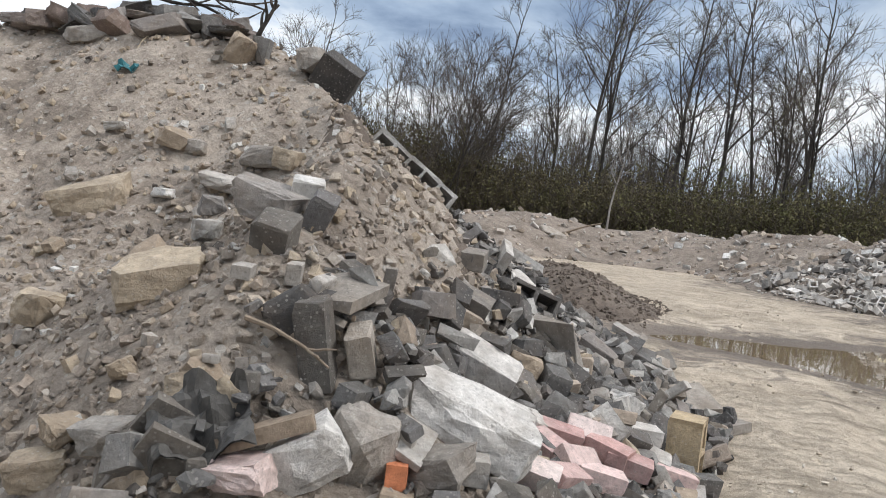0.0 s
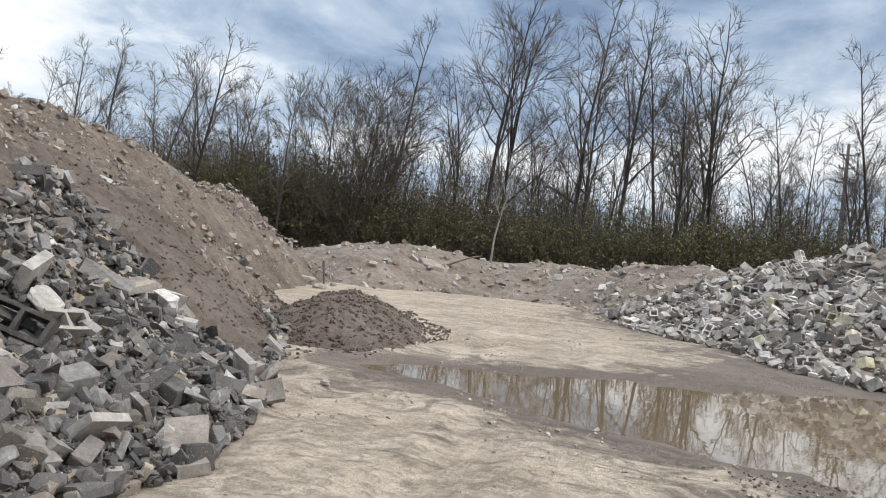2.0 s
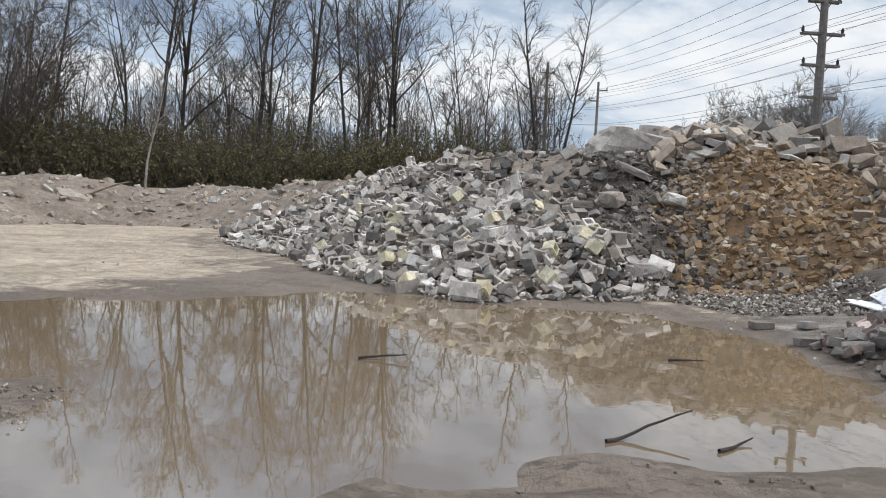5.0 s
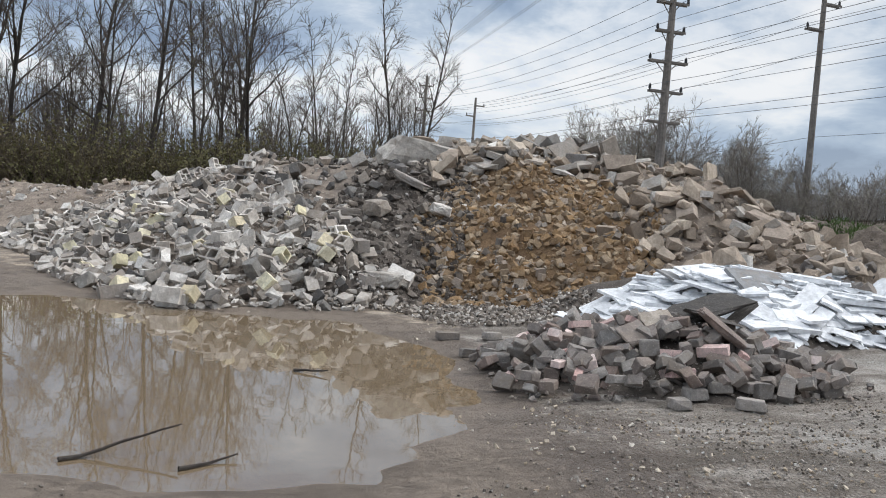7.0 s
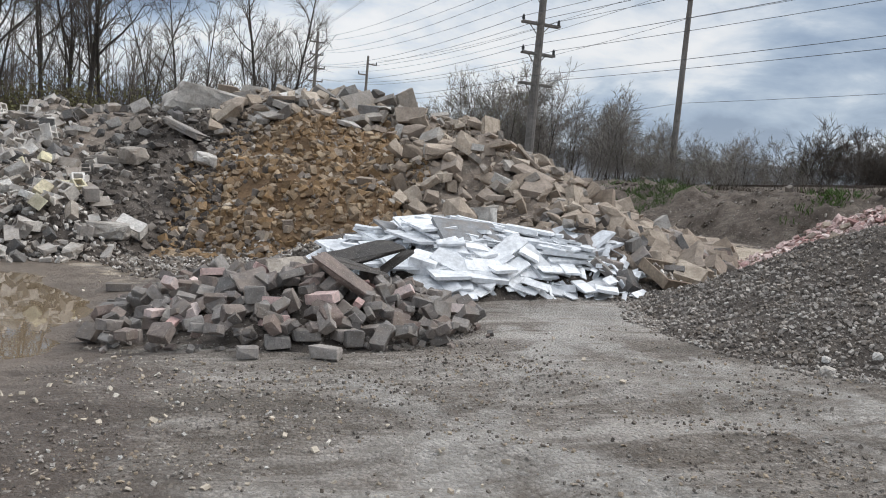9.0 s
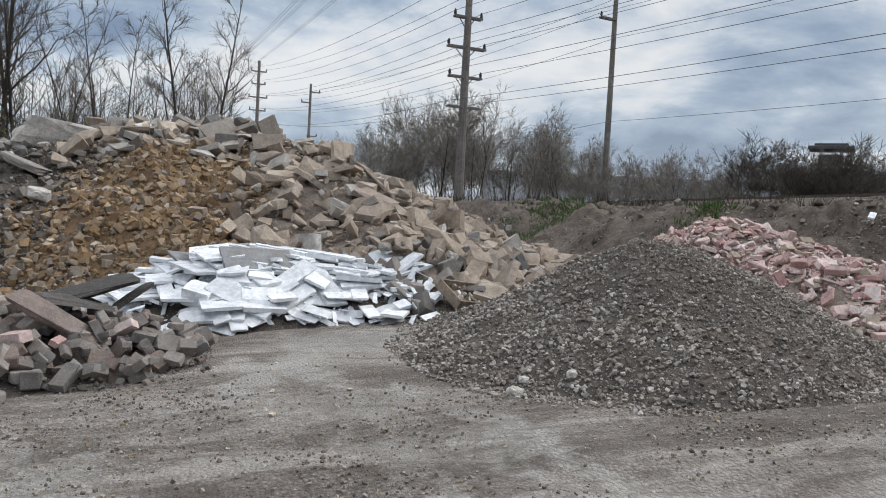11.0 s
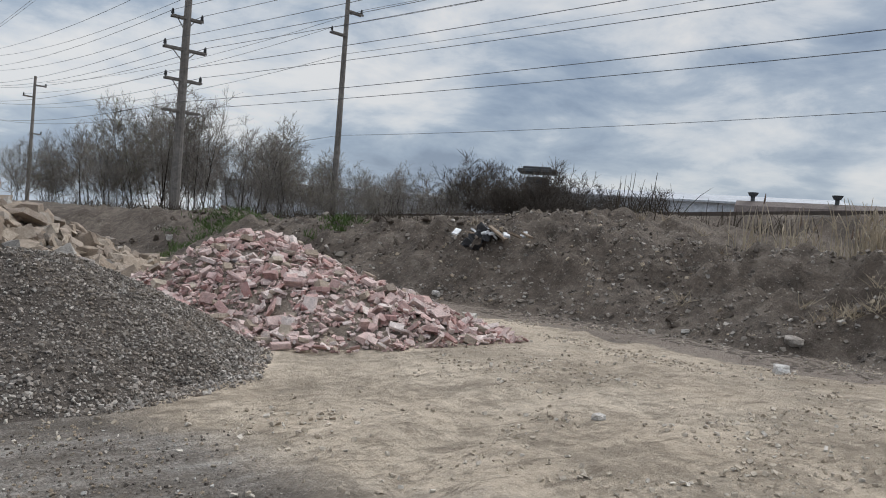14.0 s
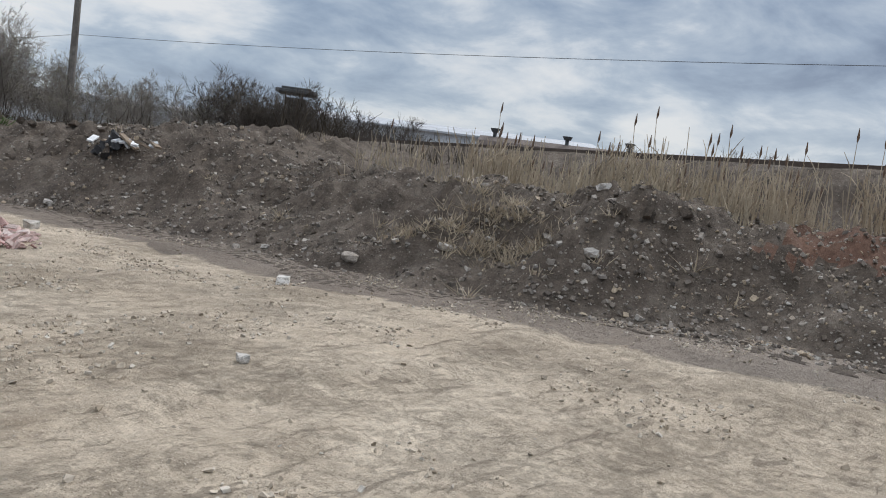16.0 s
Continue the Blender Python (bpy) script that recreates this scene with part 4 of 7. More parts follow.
def fill_piles():
    r = np.random.default_rng(101)
    # tall heap: blocks thick along the foot, thinning upwards into soil
    spots = [(-0.94, 2.59, 0.25), (-1.11, 3.20, 0.14), (-1.34, 3.58, 0.18), (-0.93, 3.25, 0.09), (-0.50, 3.85, 0.10), (-0.43, 3.68, 0.10), (-1.38, 2.26, 0.13), (-1.27, 2.38, 0.08), (-2.01, 2.80, 0.15), (-2.89, 3.89, 0.12), (-2.72, 3.89, 0.07), (-3.00, 3.68, 0.13), (-2.19, 2.36, 0.15), (-3.69, 3.37, 0.19), (-2.91, 2.44, 0.08), (-3.55, 3.86, 0.08), (-3.43, 3.91, 0.07), (-4.05, 3.86, 0.08), (-2.84, 3.42, 0.07), (-1.14, 2.20, 0.11), (-1.24, 2.06, 0.13), (-1.35, 1.86, 0.08), (-0.82, 2.43, 0.07), (-0.91, 2.33, 0.10), (-1.32, 1.93, 0.17), (-1.78, 2.53, 0.09), (-1.78, 2.83, 0.07), (-1.45, 2.89, 0.08), (-1.76, 5.82, 0.11), (-0.93, 4.75, 0.11), (-0.93, 3.80, 0.08), (-0.62, 4.10, 0.08), (-0.83, 6.02, 0.10), (-5.08, 4.47, 0.18), (-3.73, 4.66, 0.10), (-1.09, 3.74, 0.08), (-0.97, 4.45, 0.08), (-0.90, 4.25, 0.08), (-2.62, 8.08, 0.13), (-1.71, 4.62, 0.08), (-1.52, 4.06, 0.11), (-1.42, 4.39, 0.07), (-0.90, 5.25, 0.09), (-0.28, 4.06, 0.22), (-0.76, 3.34, 0.09), (-0.63, 3.14, 0.09), (-0.55, 3.41, 0.09), (-0.46, 3.41, 0.09), (-0.29, 3.62, 0.09), (-0.66, 3.46, 0.09), (-0.78, 3.17, 0.09), (-0.53, 3.14, 0.09), (-0.61, 2.88, 0.09), (-0.71, 2.76, 0.09)]
    free = lambda x, y: np.all([np.hypot(x - a, y - b) > c for a, b, c in spots], axis=0)
    rub = lambda x, y, d: free(x, y) * np.clip(1.25 - d / 3.0, 0.05, 1) * smooth(-1.95, -1.5, x - 0.12 * np.minimum(y, 3) + 0.75 * np.maximum(y - 4.2, 0)) * smooth(11.4, 10.0, y + 0.6 * d) * (d > np.where(y > 5, -0.18, 0.0)) * (inside(x, y, TOE_S) < 0.1)
    x, y = in_poly(r, TOE_A, 1500, lambda x, y, d: rub(x, y, d) * smooth(5.6, 4.6, y))
    scatter(PILE_A, "concrete_chunk", V_BLOCK + V_DARK * 4 + V_CONC[:5] + V_PEBBLE[:3], x, y, sizes(r, 1500, 0.05, 0.22, 2.6), 1, 38, 0.12, 200, 0.08, rest="rubble")
    x, y = in_poly(r, TOE_A, 2100, lambda x, y, d: rub(x, y, d) * smooth(4.6, 5.6, y))
    scatter(PILE_A, "concrete_chunk", V_BLOCK[3:7] + V_BLOCK[13:] + V_DARK * 4 + V_CONC[9:], x, y, sizes(r, 2100, 0.05, 0.2, 2.4), 42, 38, 0.10, 90, 0.06, rest="rubble")
    x, y = in_poly(r, TOE_A, 12, rub)
    scatter(PILE_A, "hollow_block", V_CMUDARK + V_CMUDARK + V_CMU[2:3], x, y, np.full(12, 0.34), 2, 50, 0.06, 12, 0.02)
    x, y = in_poly(r, TOE_A, 90, rub)
    scatter(PILE_A, "concrete_slab", V_SLAB + R_LONG, x, y, sizes(r, 90, 0.2, 0.46), 3, 35, 0.12, 90, 0.10)
    loose = lambda x, y, d: np.clip(0.25 + d / 6, 0, 1) * (y < 26) * (x > -13) * (d > 0) * (inside(x, y, TOE_S) < 0.05)
    x, y = in_poly(r, TOE_A, 420, lambda x, y, d: loose(x, y, d))
    scatter(PILE_A, "rock", V_SOILSTONE + V_CONC[7:] * 2 + V_PEBBLE, x, y, sizes(r, 420, 0.06, 0.26, 2.5), 4, 25, 0.04, 200, rest="rubble")
    x, y = in_poly(r, TOE_A, 16000, lambda x, y, d: loose(x, y, d) * np.clip(1.3 - drive_off(x, y) / 8, 0.07, 1))
    scatter(PILE_A, "stone", V_STONE[:3] + V_SOILSTONE + V_PEBBLE * 2, x, y, sizes(r, 16000, 0.012, 0.085, 3.0), 5, 40, 0.1, 0, rest="grit")
    x, y = in_poly(r, TOE_A, 4200, lambda x, y, d: rub(x, y, d))
    scatter(PILE_A, "stone", V_DARK * 2 + V_CONC[:6] + V_PEBBLE[:2], x, y, sizes(r, 4200, 0.03, 0.12, 2.0), 6, 60, 0.1, 0, 0.06, rest="grit")
    x, y = in_poly(r, TOE_A, 3500, lambda x, y, d: (inside(x, y, TOE_S) < 0.05) * (d > 0) * (d < 7) * smooth(8.5, 10.5, y) * (y < 27))
    scatter(PILE_A, "stone", V_SOILSTONE + V_STONE + V_CONC[:4], x, y, sizes(r, 3500, 0.04, 0.26, 3.4), 36, 40, 0.1, 0, rest="grit")
    clump = chunks("clod", M_NEARSOIL, 22, 6, (0.75, 0.6, 0.45), (1, 0.9, 0.75), 0.5, 6)
    x, y = in_poly(r, TOE_A, 4500, lambda x, y, d: (d > 0.1) * (d < 5) * (y < 7) * smooth(7, 3.5, drive_off(x, y)))
    scatter(PILE_A, "clod", clump + V_SOILSTONE[:3], x, y, sizes(r, 4500, 0.02, 0.075, 2.4), 38, 50, 0.12, 0, rest="crumbled_soil")
    x, y = in_poly(r, TOE_B, 4200, lambda x, y, d: (d > -0.35) * 1.0)
    clods = chunks("clod", M_DARKSOIL, 20, 5, (0.7, 0.6, 0.5), (1, 0.9, 0.8), 0.4, 4)
    scatter(PILE_B, "clod", clods, x, y, sizes(r, 4200, 0.015, 0.085, 3.2), 7, 50, 0.12, 60, rest="crumbled_soil")
    x, y = in_poly(r, TOE_S, 1500, lambda x, y, d: (d > -0.35) * 1.0)
    scatter(PILE_S, "clod", clods, x, y, sizes(r, 1500, 0.015, 0.06, 3.0), 31, 50, 0.12, 30, rest="crumbled_soil")
    x, y = in_poly(r, TOE_T, 3000, lambda x, y, d: (d > -0.35) * 1.0)
    scatter(PILE_T, "asphalt_lump", chunks("asphalt_lump", M_GRAVEL, 21, 5, (0.7, 0.6, 0.5), (1, 0.9, 0.8), 0.4, 4) + V_STONE[:3], x, y, sizes(r, 3000, 0.025, 0.2, 3.0), 32, 50, 0.12, 60, rest="grit")
    # far berm
    x, y = in_poly(r, TOE_C, 1500, lambda x, y, d: (y < 36) * (d > -0.6) * (0.35 + 0.65 * smooth(-7, 0, x)))
    scatter(PILE_C, "rock", V_CONC + V_SOILSTONE, x, y, sizes(r, 1500, 0.08, 0.42, 3), 8, 45, 0.1, 150, rest="rubble")
    # long heap: pale blocks at its west end, dark soil, then beige concrete
    west = lambda x, y, d: smooth(9.6, 8.0, x + 0.35 * (y - 14)) * smooth(-1.5, 2.5, x + 0.3 * (22 - y)) * (y < 25) * (d > -0.3)
    x, y = in_poly(r, TOE_D, 2600, west)
    scatter(PILE_D, "block_fragment", V_PALE + V_CONC[:6] + V_DARK[:3], x, y, sizes(r, 2600, 0.09, 0.38, 2.5), 9, 48, 0.13, 290, 0.10, rest="rubble")
    x, y = in_poly(r, TOE_D, 170, west)
    scatter(PILE_D, "hollow_block", V_CMU, x, y, np.full(170, 0.38), 10, 60, 0.16, 170, 0.12)
    x, y = in_poly(r, TOE_D, 30, lambda x, y, d: west(x, y, d) * (d < 3.2) * smooth(2.6, 3.6, x))
    scatter(PILE_D, "yellow_block", V_CMUYEL[1:], x, y, np.full(30, 0.34), 11, 50, 0.24, 30, 0.12)
    x, y = in_poly(r, TOE_D, 3200, lambda x, y, d: west(x, y, d) * np.clip(1.3 - d / 2.5, 0.25, 1))
    scatter(PILE_D, "stone", V_PALE, x, y, sizes(r, 3200, 0.04, 0.15, 1.6), 12, 60, 0.1, 0, 0.05, rest="rubble")
    east = lambda x, y, d: (smooth(12.0, 13.6, x - 0.12 * (y - 14)) + smooth(18.2, 19.6, y) * smooth(9.5, 10.5, x)).clip(0, 1) * (y < 27) * (d > -0.35) * ((inside(x, y, TOE_E) < -0.25) | (y > 13.0))
    x, y = in_poly(r, TOE_D, 3000, east)
    scatter(PILE_D, "concrete_chunk", V_BEIGE + V_BEIGE + V_CONC[:5], x, y, sizes(r, 3000, 0.13, 0.56, 2.1), 14, 38, 0.14, 280, 0.14, rest="rubble")
    x, y = in_poly(r, TOE_D, 170, east)
    scatter(PILE_D, "concrete_slab", V_BSLAB + V_BEIGE[6:9], x, y, sizes(r, 170, 0.35, 0.9, 1.8), 15, 28, 0.14, 170, 0.14)
    x, y = in_poly(r, TOE_D, 2200, east)
    scatter(PILE_D, "stone", V_BEIGE, x, y, sizes(r, 2200, 0.05, 0.2, 1.8), 16, 60, 0.1, 0, rest="rubble")
    x, y = in_poly(r, TOE_D, 70, lambda x, y, d: smooth(3.2, 2.0, np.hypot(x - 12.4, y - 21)) * 1.0)
    scatter(PILE_D, "concrete_slab", V_SLAB + V_DARK[:2], x, y, sizes(r, 70, 0.35, 0.85, 1.4), 17, 30, 0.15, 70, 0.15)
    x, y = in_poly(r, TOE_D, 130, lambda x, y, d: (d < 1.6) * (x > 14.2) * (y < 17) * 1.0)
    scatter(PILE_D, "broken_brick", V_BRICK + V_DARK[:3], x, y, sizes(r, 130, 0.2, 0.4, 1.2), 18, 50, 0.2, 130, 0.1)
    x, y = in_poly(r, TOE_D, 900, lambda x, y, d: (y < 26) * smooth(15.5, 18, y) * (x < 14) * (d > 0.3) * (inside(x, y, TOE_K) < -0.1))
    scatter(PILE_D, "stone", V_DARK + V_CONC, x, y, sizes(r, 900, 0.08, 0.45, 2.2), 37, 45, 0.12, 0, 0.06, rest="rubble")
    # clay
    x, y = in_poly(r, TOE_K, 4200, lambda x, y, d: (d > -0.3) * 1.0)
    scatter(PILE_K, "clay_lump", V_CLAY * 3 + V_BEIGE[:3] + V_STONE[:3], x, y, sizes(r, 4200, 0.035, 0.22, 2.6), 19, 50, 0.12, 200, rest="crumbled_clay")
    # pale grit between the puddle and the clay
    grit = [(8.6, 14.3), (9.5, 12.6), (11.0, 12.4), (11.5, 13.8), (10.4, 14.9)]
    x, y = in_poly(r, grit, 1500, lambda x, y, d: (d > -0.2) * 1.0)
    scatter(PILE_K, "stone", V_STONE + V_PALE[:3], x, y, sizes(r, 1500, 0.03, 0.09, 1.5), 20, 50, 0.2, 0, 0.03, rest="grit")
    # boards
    x, y = in_poly(r, TOE_E, 420, lambda x, y, d: (y < 13.1) * (d > -0.25) * np.clip(0.35 + d, 0.3, 1))
    scatter(PILE_E, "foam_board", V_BOARD, x, y, sizes(r, 420, 0.2, 0.85, 1.9), 21, 5, 0.01, 290, 0.13, rest="board_scrap")
    x, y = in_poly(r, TOE_E, 260, lambda x, y, d: (y < 13.0) * (d < 0.5) * (d > -0.5) * 1.0)
    scatter(PILE_E, "foam_scrap", V_BOARD, x, y, sizes(r, 260, 0.06, 0.3, 1.5), 22, 25, 0.05, 0, 0.05, rest="board_scrap")
    # bricks
    x, y = in_poly(r, TOE_F, 460, lambda x, y, d: (d > -0.25) * np.clip(0.5 + d, 0.2, 1))
    scatter(PILE_F, "brick", V_BRICK * 4 + V_REDBRICK, x, y, sizes(r, 460, 0.13, 0.25, 0.9), 23, 34, 0.13, 290, 0.14, rest="brick_rubble")
    x, y = in_poly(r, TOE_F, 700, lambda x, y, d: (d > -0.4) * 1.0)
    scatter(PILE_F, "stone", V_BRICK, x, y, sizes(r, 700, 0.03, 0.1, 1.6), 24, 60, 0.2, 0, rest="rubble")
    # gravel cone
    front = lambda y: np.clip(1.15 - 0.3 * (y - 9), 0.08, 1)
    skirt = lambda x, y: smooth(0.75, -0.25, (x - 15.75) + 0.35 * (y - 8) + 0.35 * fbm(x, y, 0.9, 3, 57))
    x, y = in_poly(r, TOE_G, 9000, lambda x, y, d: (d > -0.22) * front(y) * np.clip(skirt(x, y) + 0.9 * smooth(0.35, 0.0, d), 0.03, 1))
    scatter(PILE_G, "stone", V_PALESTONE * 2 + V_STONE, x, y, sizes(r, 9000, 0.013, 0.055, 2.4), 25, 60, 0.2, 160, rest="grit")
    x, y = in_poly(r, TOE_G, 13000, lambda x, y, d: (d > -0.1) * front(y) * np.clip(1 - skirt(x, y), 0.05, 1))
    scatter(PILE_G, "stone", V_STONE * 3 + V_PALESTONE[:2], x, y, sizes(r, 13000, 0.012, 0.05, 3.0), 44, 60, 0.16, 60, rest="grit")
    x, y = in_poly(r, TOE_G, 12000, lambda x, y, d: (d > -0.1) * front(y) * smooth(16.2, 17.4, x))
    scatter(PILE_G, "stone", V_PALESTONE + V_STONE, x, y, sizes(r, 12000, 0.01, 0.032, 2.2), 45, 60, 0.2, 0, rest="grit")
    # pink bricks
    x, y = in_poly(r, TOE_H, 2700, lambda x, y, d: (d > -0.3) * 1.0)
    scatter(PILE_H, "pink_brick", V_PINK * 2 + V_BEIGE[:3], x, y, sizes(r, 2700, 0.05, 0.23, 2.1), 26, 28, 0.15, 290, 0.06, rest="brick_rubble")
    x, y = in_poly(r, TOE_H, 4200, lambda x, y, d: (d > -0.6) * np.clip(0.6 + d, 0.15, 1))
    scatter(PILE_H, "stone", V_PINK, x, y, sizes(r, 4200, 0.03, 0.12, 1.6), 27, 60, 0.2, 0, rest="rubble")
    # bank
    x, y = in_poly(r, TOE_I, 12000, lambda x, y, d: (d > -0.5) * (d < 5) * (y < 30) * (y > -6) * np.clip(1.2 - drive_off(x, y) / 22, 0.1, 1))
    scatter(BANK, "stone", V_STONE, x, y, sizes(r, 12000, 0.02, 0.11, 3.2), 28, 50, 0.02, 0, rest="grit")
    x, y = in_poly(r, TOE_I, 1300, lambda x, y, d: (d > -0.4) * (d < 4) * (y < 30) * (y > -4) * np.clip(0.3 + fbm(x, y, 2.5, 3, 87), 0, 1))
    scatter(BANK, "stone", chunks("clod", M_BANK, 23, 6, (0.75, 0.6, 0.45), (1, 0.9, 0.75), 0.5, 6) * 2 + V_STONE[:3] + V_CONC[:1], x, y, sizes(r, 1300, 0.06, 0.3, 2.6), 40, 45, 0.05, 0, rest="rubble")
    x, y = in_poly(r, TOE_I, 12000, lambda x, y, d: (d > -0.3) * (d < 3.5) * smooth(6.0, 3.5, y) * (y > -5))
    scatter(BANK, "stone", V_SOILSTONE + V_PEBBLE * 2 + V_PALESTONE, x, y, sizes(r, 12000, 0.015, 0.075, 2.4), 41, 50, 0.05, 0, rest="grit")
    x, y = in_poly(r, TOE_I, 7000, lambda x, y, d: (d > -0.3) * (d < 3.6) * (y < 17) * (y > -3) * np.clip(0.25 + 1.2 * fbm(x, y, 1.4, 3, 89), 0.03, 1))
    scatter(BANK, "stone", V_PEBBLE[:1] + V_STONE, x, y, sizes(r, 7000, 0.02, 0.12, 3.0), 43, 50, 0.12, 0, rest="grit")
    # stones lying about on the ground
    yard = [(-3, -1), (26, -4), (27, 6), (24, 16), (16, 12), (9.5, 9), (9, 13), (0, 20), (-3, 15)]
    patch = lambda x, y: np.clip(0.15 + 1.6 * fbm(x, y, 1.6, 3, 77), 0, 1)
    x, y = in_poly(r, yard, 9000, lambda x, y, d: patch(x, y) * np.clip(1.5 - drive_off(x, y) / 9, 0.1, 1) * (inside(x, y, PUDDLE) < -0.1))
    xa, ya = in_poly(r, [(15.5, 1.0), (19, -2), (26, 0.5), (25, 6), (23.5, 11), (20, 8), (17.5, 6)], 7000, lambda x, y, d: np.clip(-0.45 + 2.2 * fbm(x, y, 0.8, 3, 83), 0.02, 1))
    bed = [(7.5, 3.0), (10.5, 1.0), (15.5, 1.5), (17.5, 6.0), (15, 7.4), (14, 9.5), (12.6, 9.0), (10.5, 8.6), (9.3, 8.6), (8.6, 6.5)]
    x2, y2 = in_poly(r, bed, 20000, lambda x, y, d: np.clip(0.35 + 0.9 * fbm(x, y, 1.1, 3, 79), 0.05, 1) * np.clip(1.3 - drive_off(x, y) / 9, 0.2, 1) * smooth(-0.4, 0.6, d))
    xa, ya = np.concatenate([xa, x]), np.concatenate([ya, y])
    x, y, sz = x2, y2, sizes(r, 20000, 0.006, 0.03, 2.2)
    gravel = tagged(new("gravel"), "loose gravel and pebbles strewn on the dirt", "gravel", kind="stuff")
    scatter(gravel, "stone", V_STONE + V_PEBBLE, x, y, sz, 29, 60, 0.2, 0, f=lambda a, b: ground_h(a, b), rest="grit")
    scatter(gravel, "stone", V_CRUMB, xa, ya, sizes(r, 16000, 0.007, 0.055, 3.2), 39, 60, 0.15, 0, f=lambda a, b: ground_h(a, b), rest="grit")
    shore = [(2.6, 7.9), (3.6, 8.0), (3.6, 6.6), (4.6, 5.6), (5.6, 6.2), (6.8, 6.9), (7.9, 6.8), (7.6, 5.0), (5.0, 3.6), (2.8, 5.2)]
    x, y = in_poly(r, shore, 1600, lambda x, y, d: np.clip(vnoise(x * 1.2, y * 1.2, 5), 0, 1) * (d > 0))
    scatter(gravel, "stone", V_STONE, x, y, sizes(r, 1600, 0.008, 0.036, 2.6), 30, 60, 0.2, 0, f=lambda a, b: ground_h(a, b), rest="grit")


fill_piles()


# ---- trees ----
def tube(V, F, pts, radii, sides):
    base = len(V)
    for k, (p, r) in enumerate(zip(pts, radii)):
        a = Vector(pts[min(k + 1, len(pts) - 1)]) - Vector(pts[max(k - 1, 0)])
        a.normalize()
        s = a.cross(Vector((0.31, 0.77, 0.12))).normalized()
        u = a.cross(s)
        for i in range(sides):
            w = 2 * math.pi * i / sides
            V.append(tuple(Vector(p) + (s * math.cos(w) + u * math.sin(w)) * r))
    for k in range(len(pts) - 1):
        for i in range(sides):
            j = (i + 1) % sides
            F.append((base + k * sides + i, base + k * sides + j, base + (k + 1) * sides + j, base + (k + 1) * sides + i))


def grow(r, start, way, length, segs, up, wob):
    """A curving line of points."""
    pts, d = [Vector(start)], Vector(way).normalized()
    for _ in range(segs):
        d = (d + Vector(r.normal(size=3)) * wob + Vector((0, 0, up))).normalized()
        pts.append(pts[-1] + d * (length / segs))
    return pts


def along(pts, k):
    q = k * (len(pts) - 1)
    i = min(int(q), len(pts) - 2)
    return pts[i].lerp(pts[i + 1], q - i), (pts[i + 1] - pts[i]).normalized()


def side_way(r, axis_, angle):
    s = axis_.orthogonal().normalized()
    s.rotate(Matrix.Rotation(r.random() * 2 * math.pi, 3, axis_))
    return axis_ * math.cos(angle) + s * math.sin(angle)


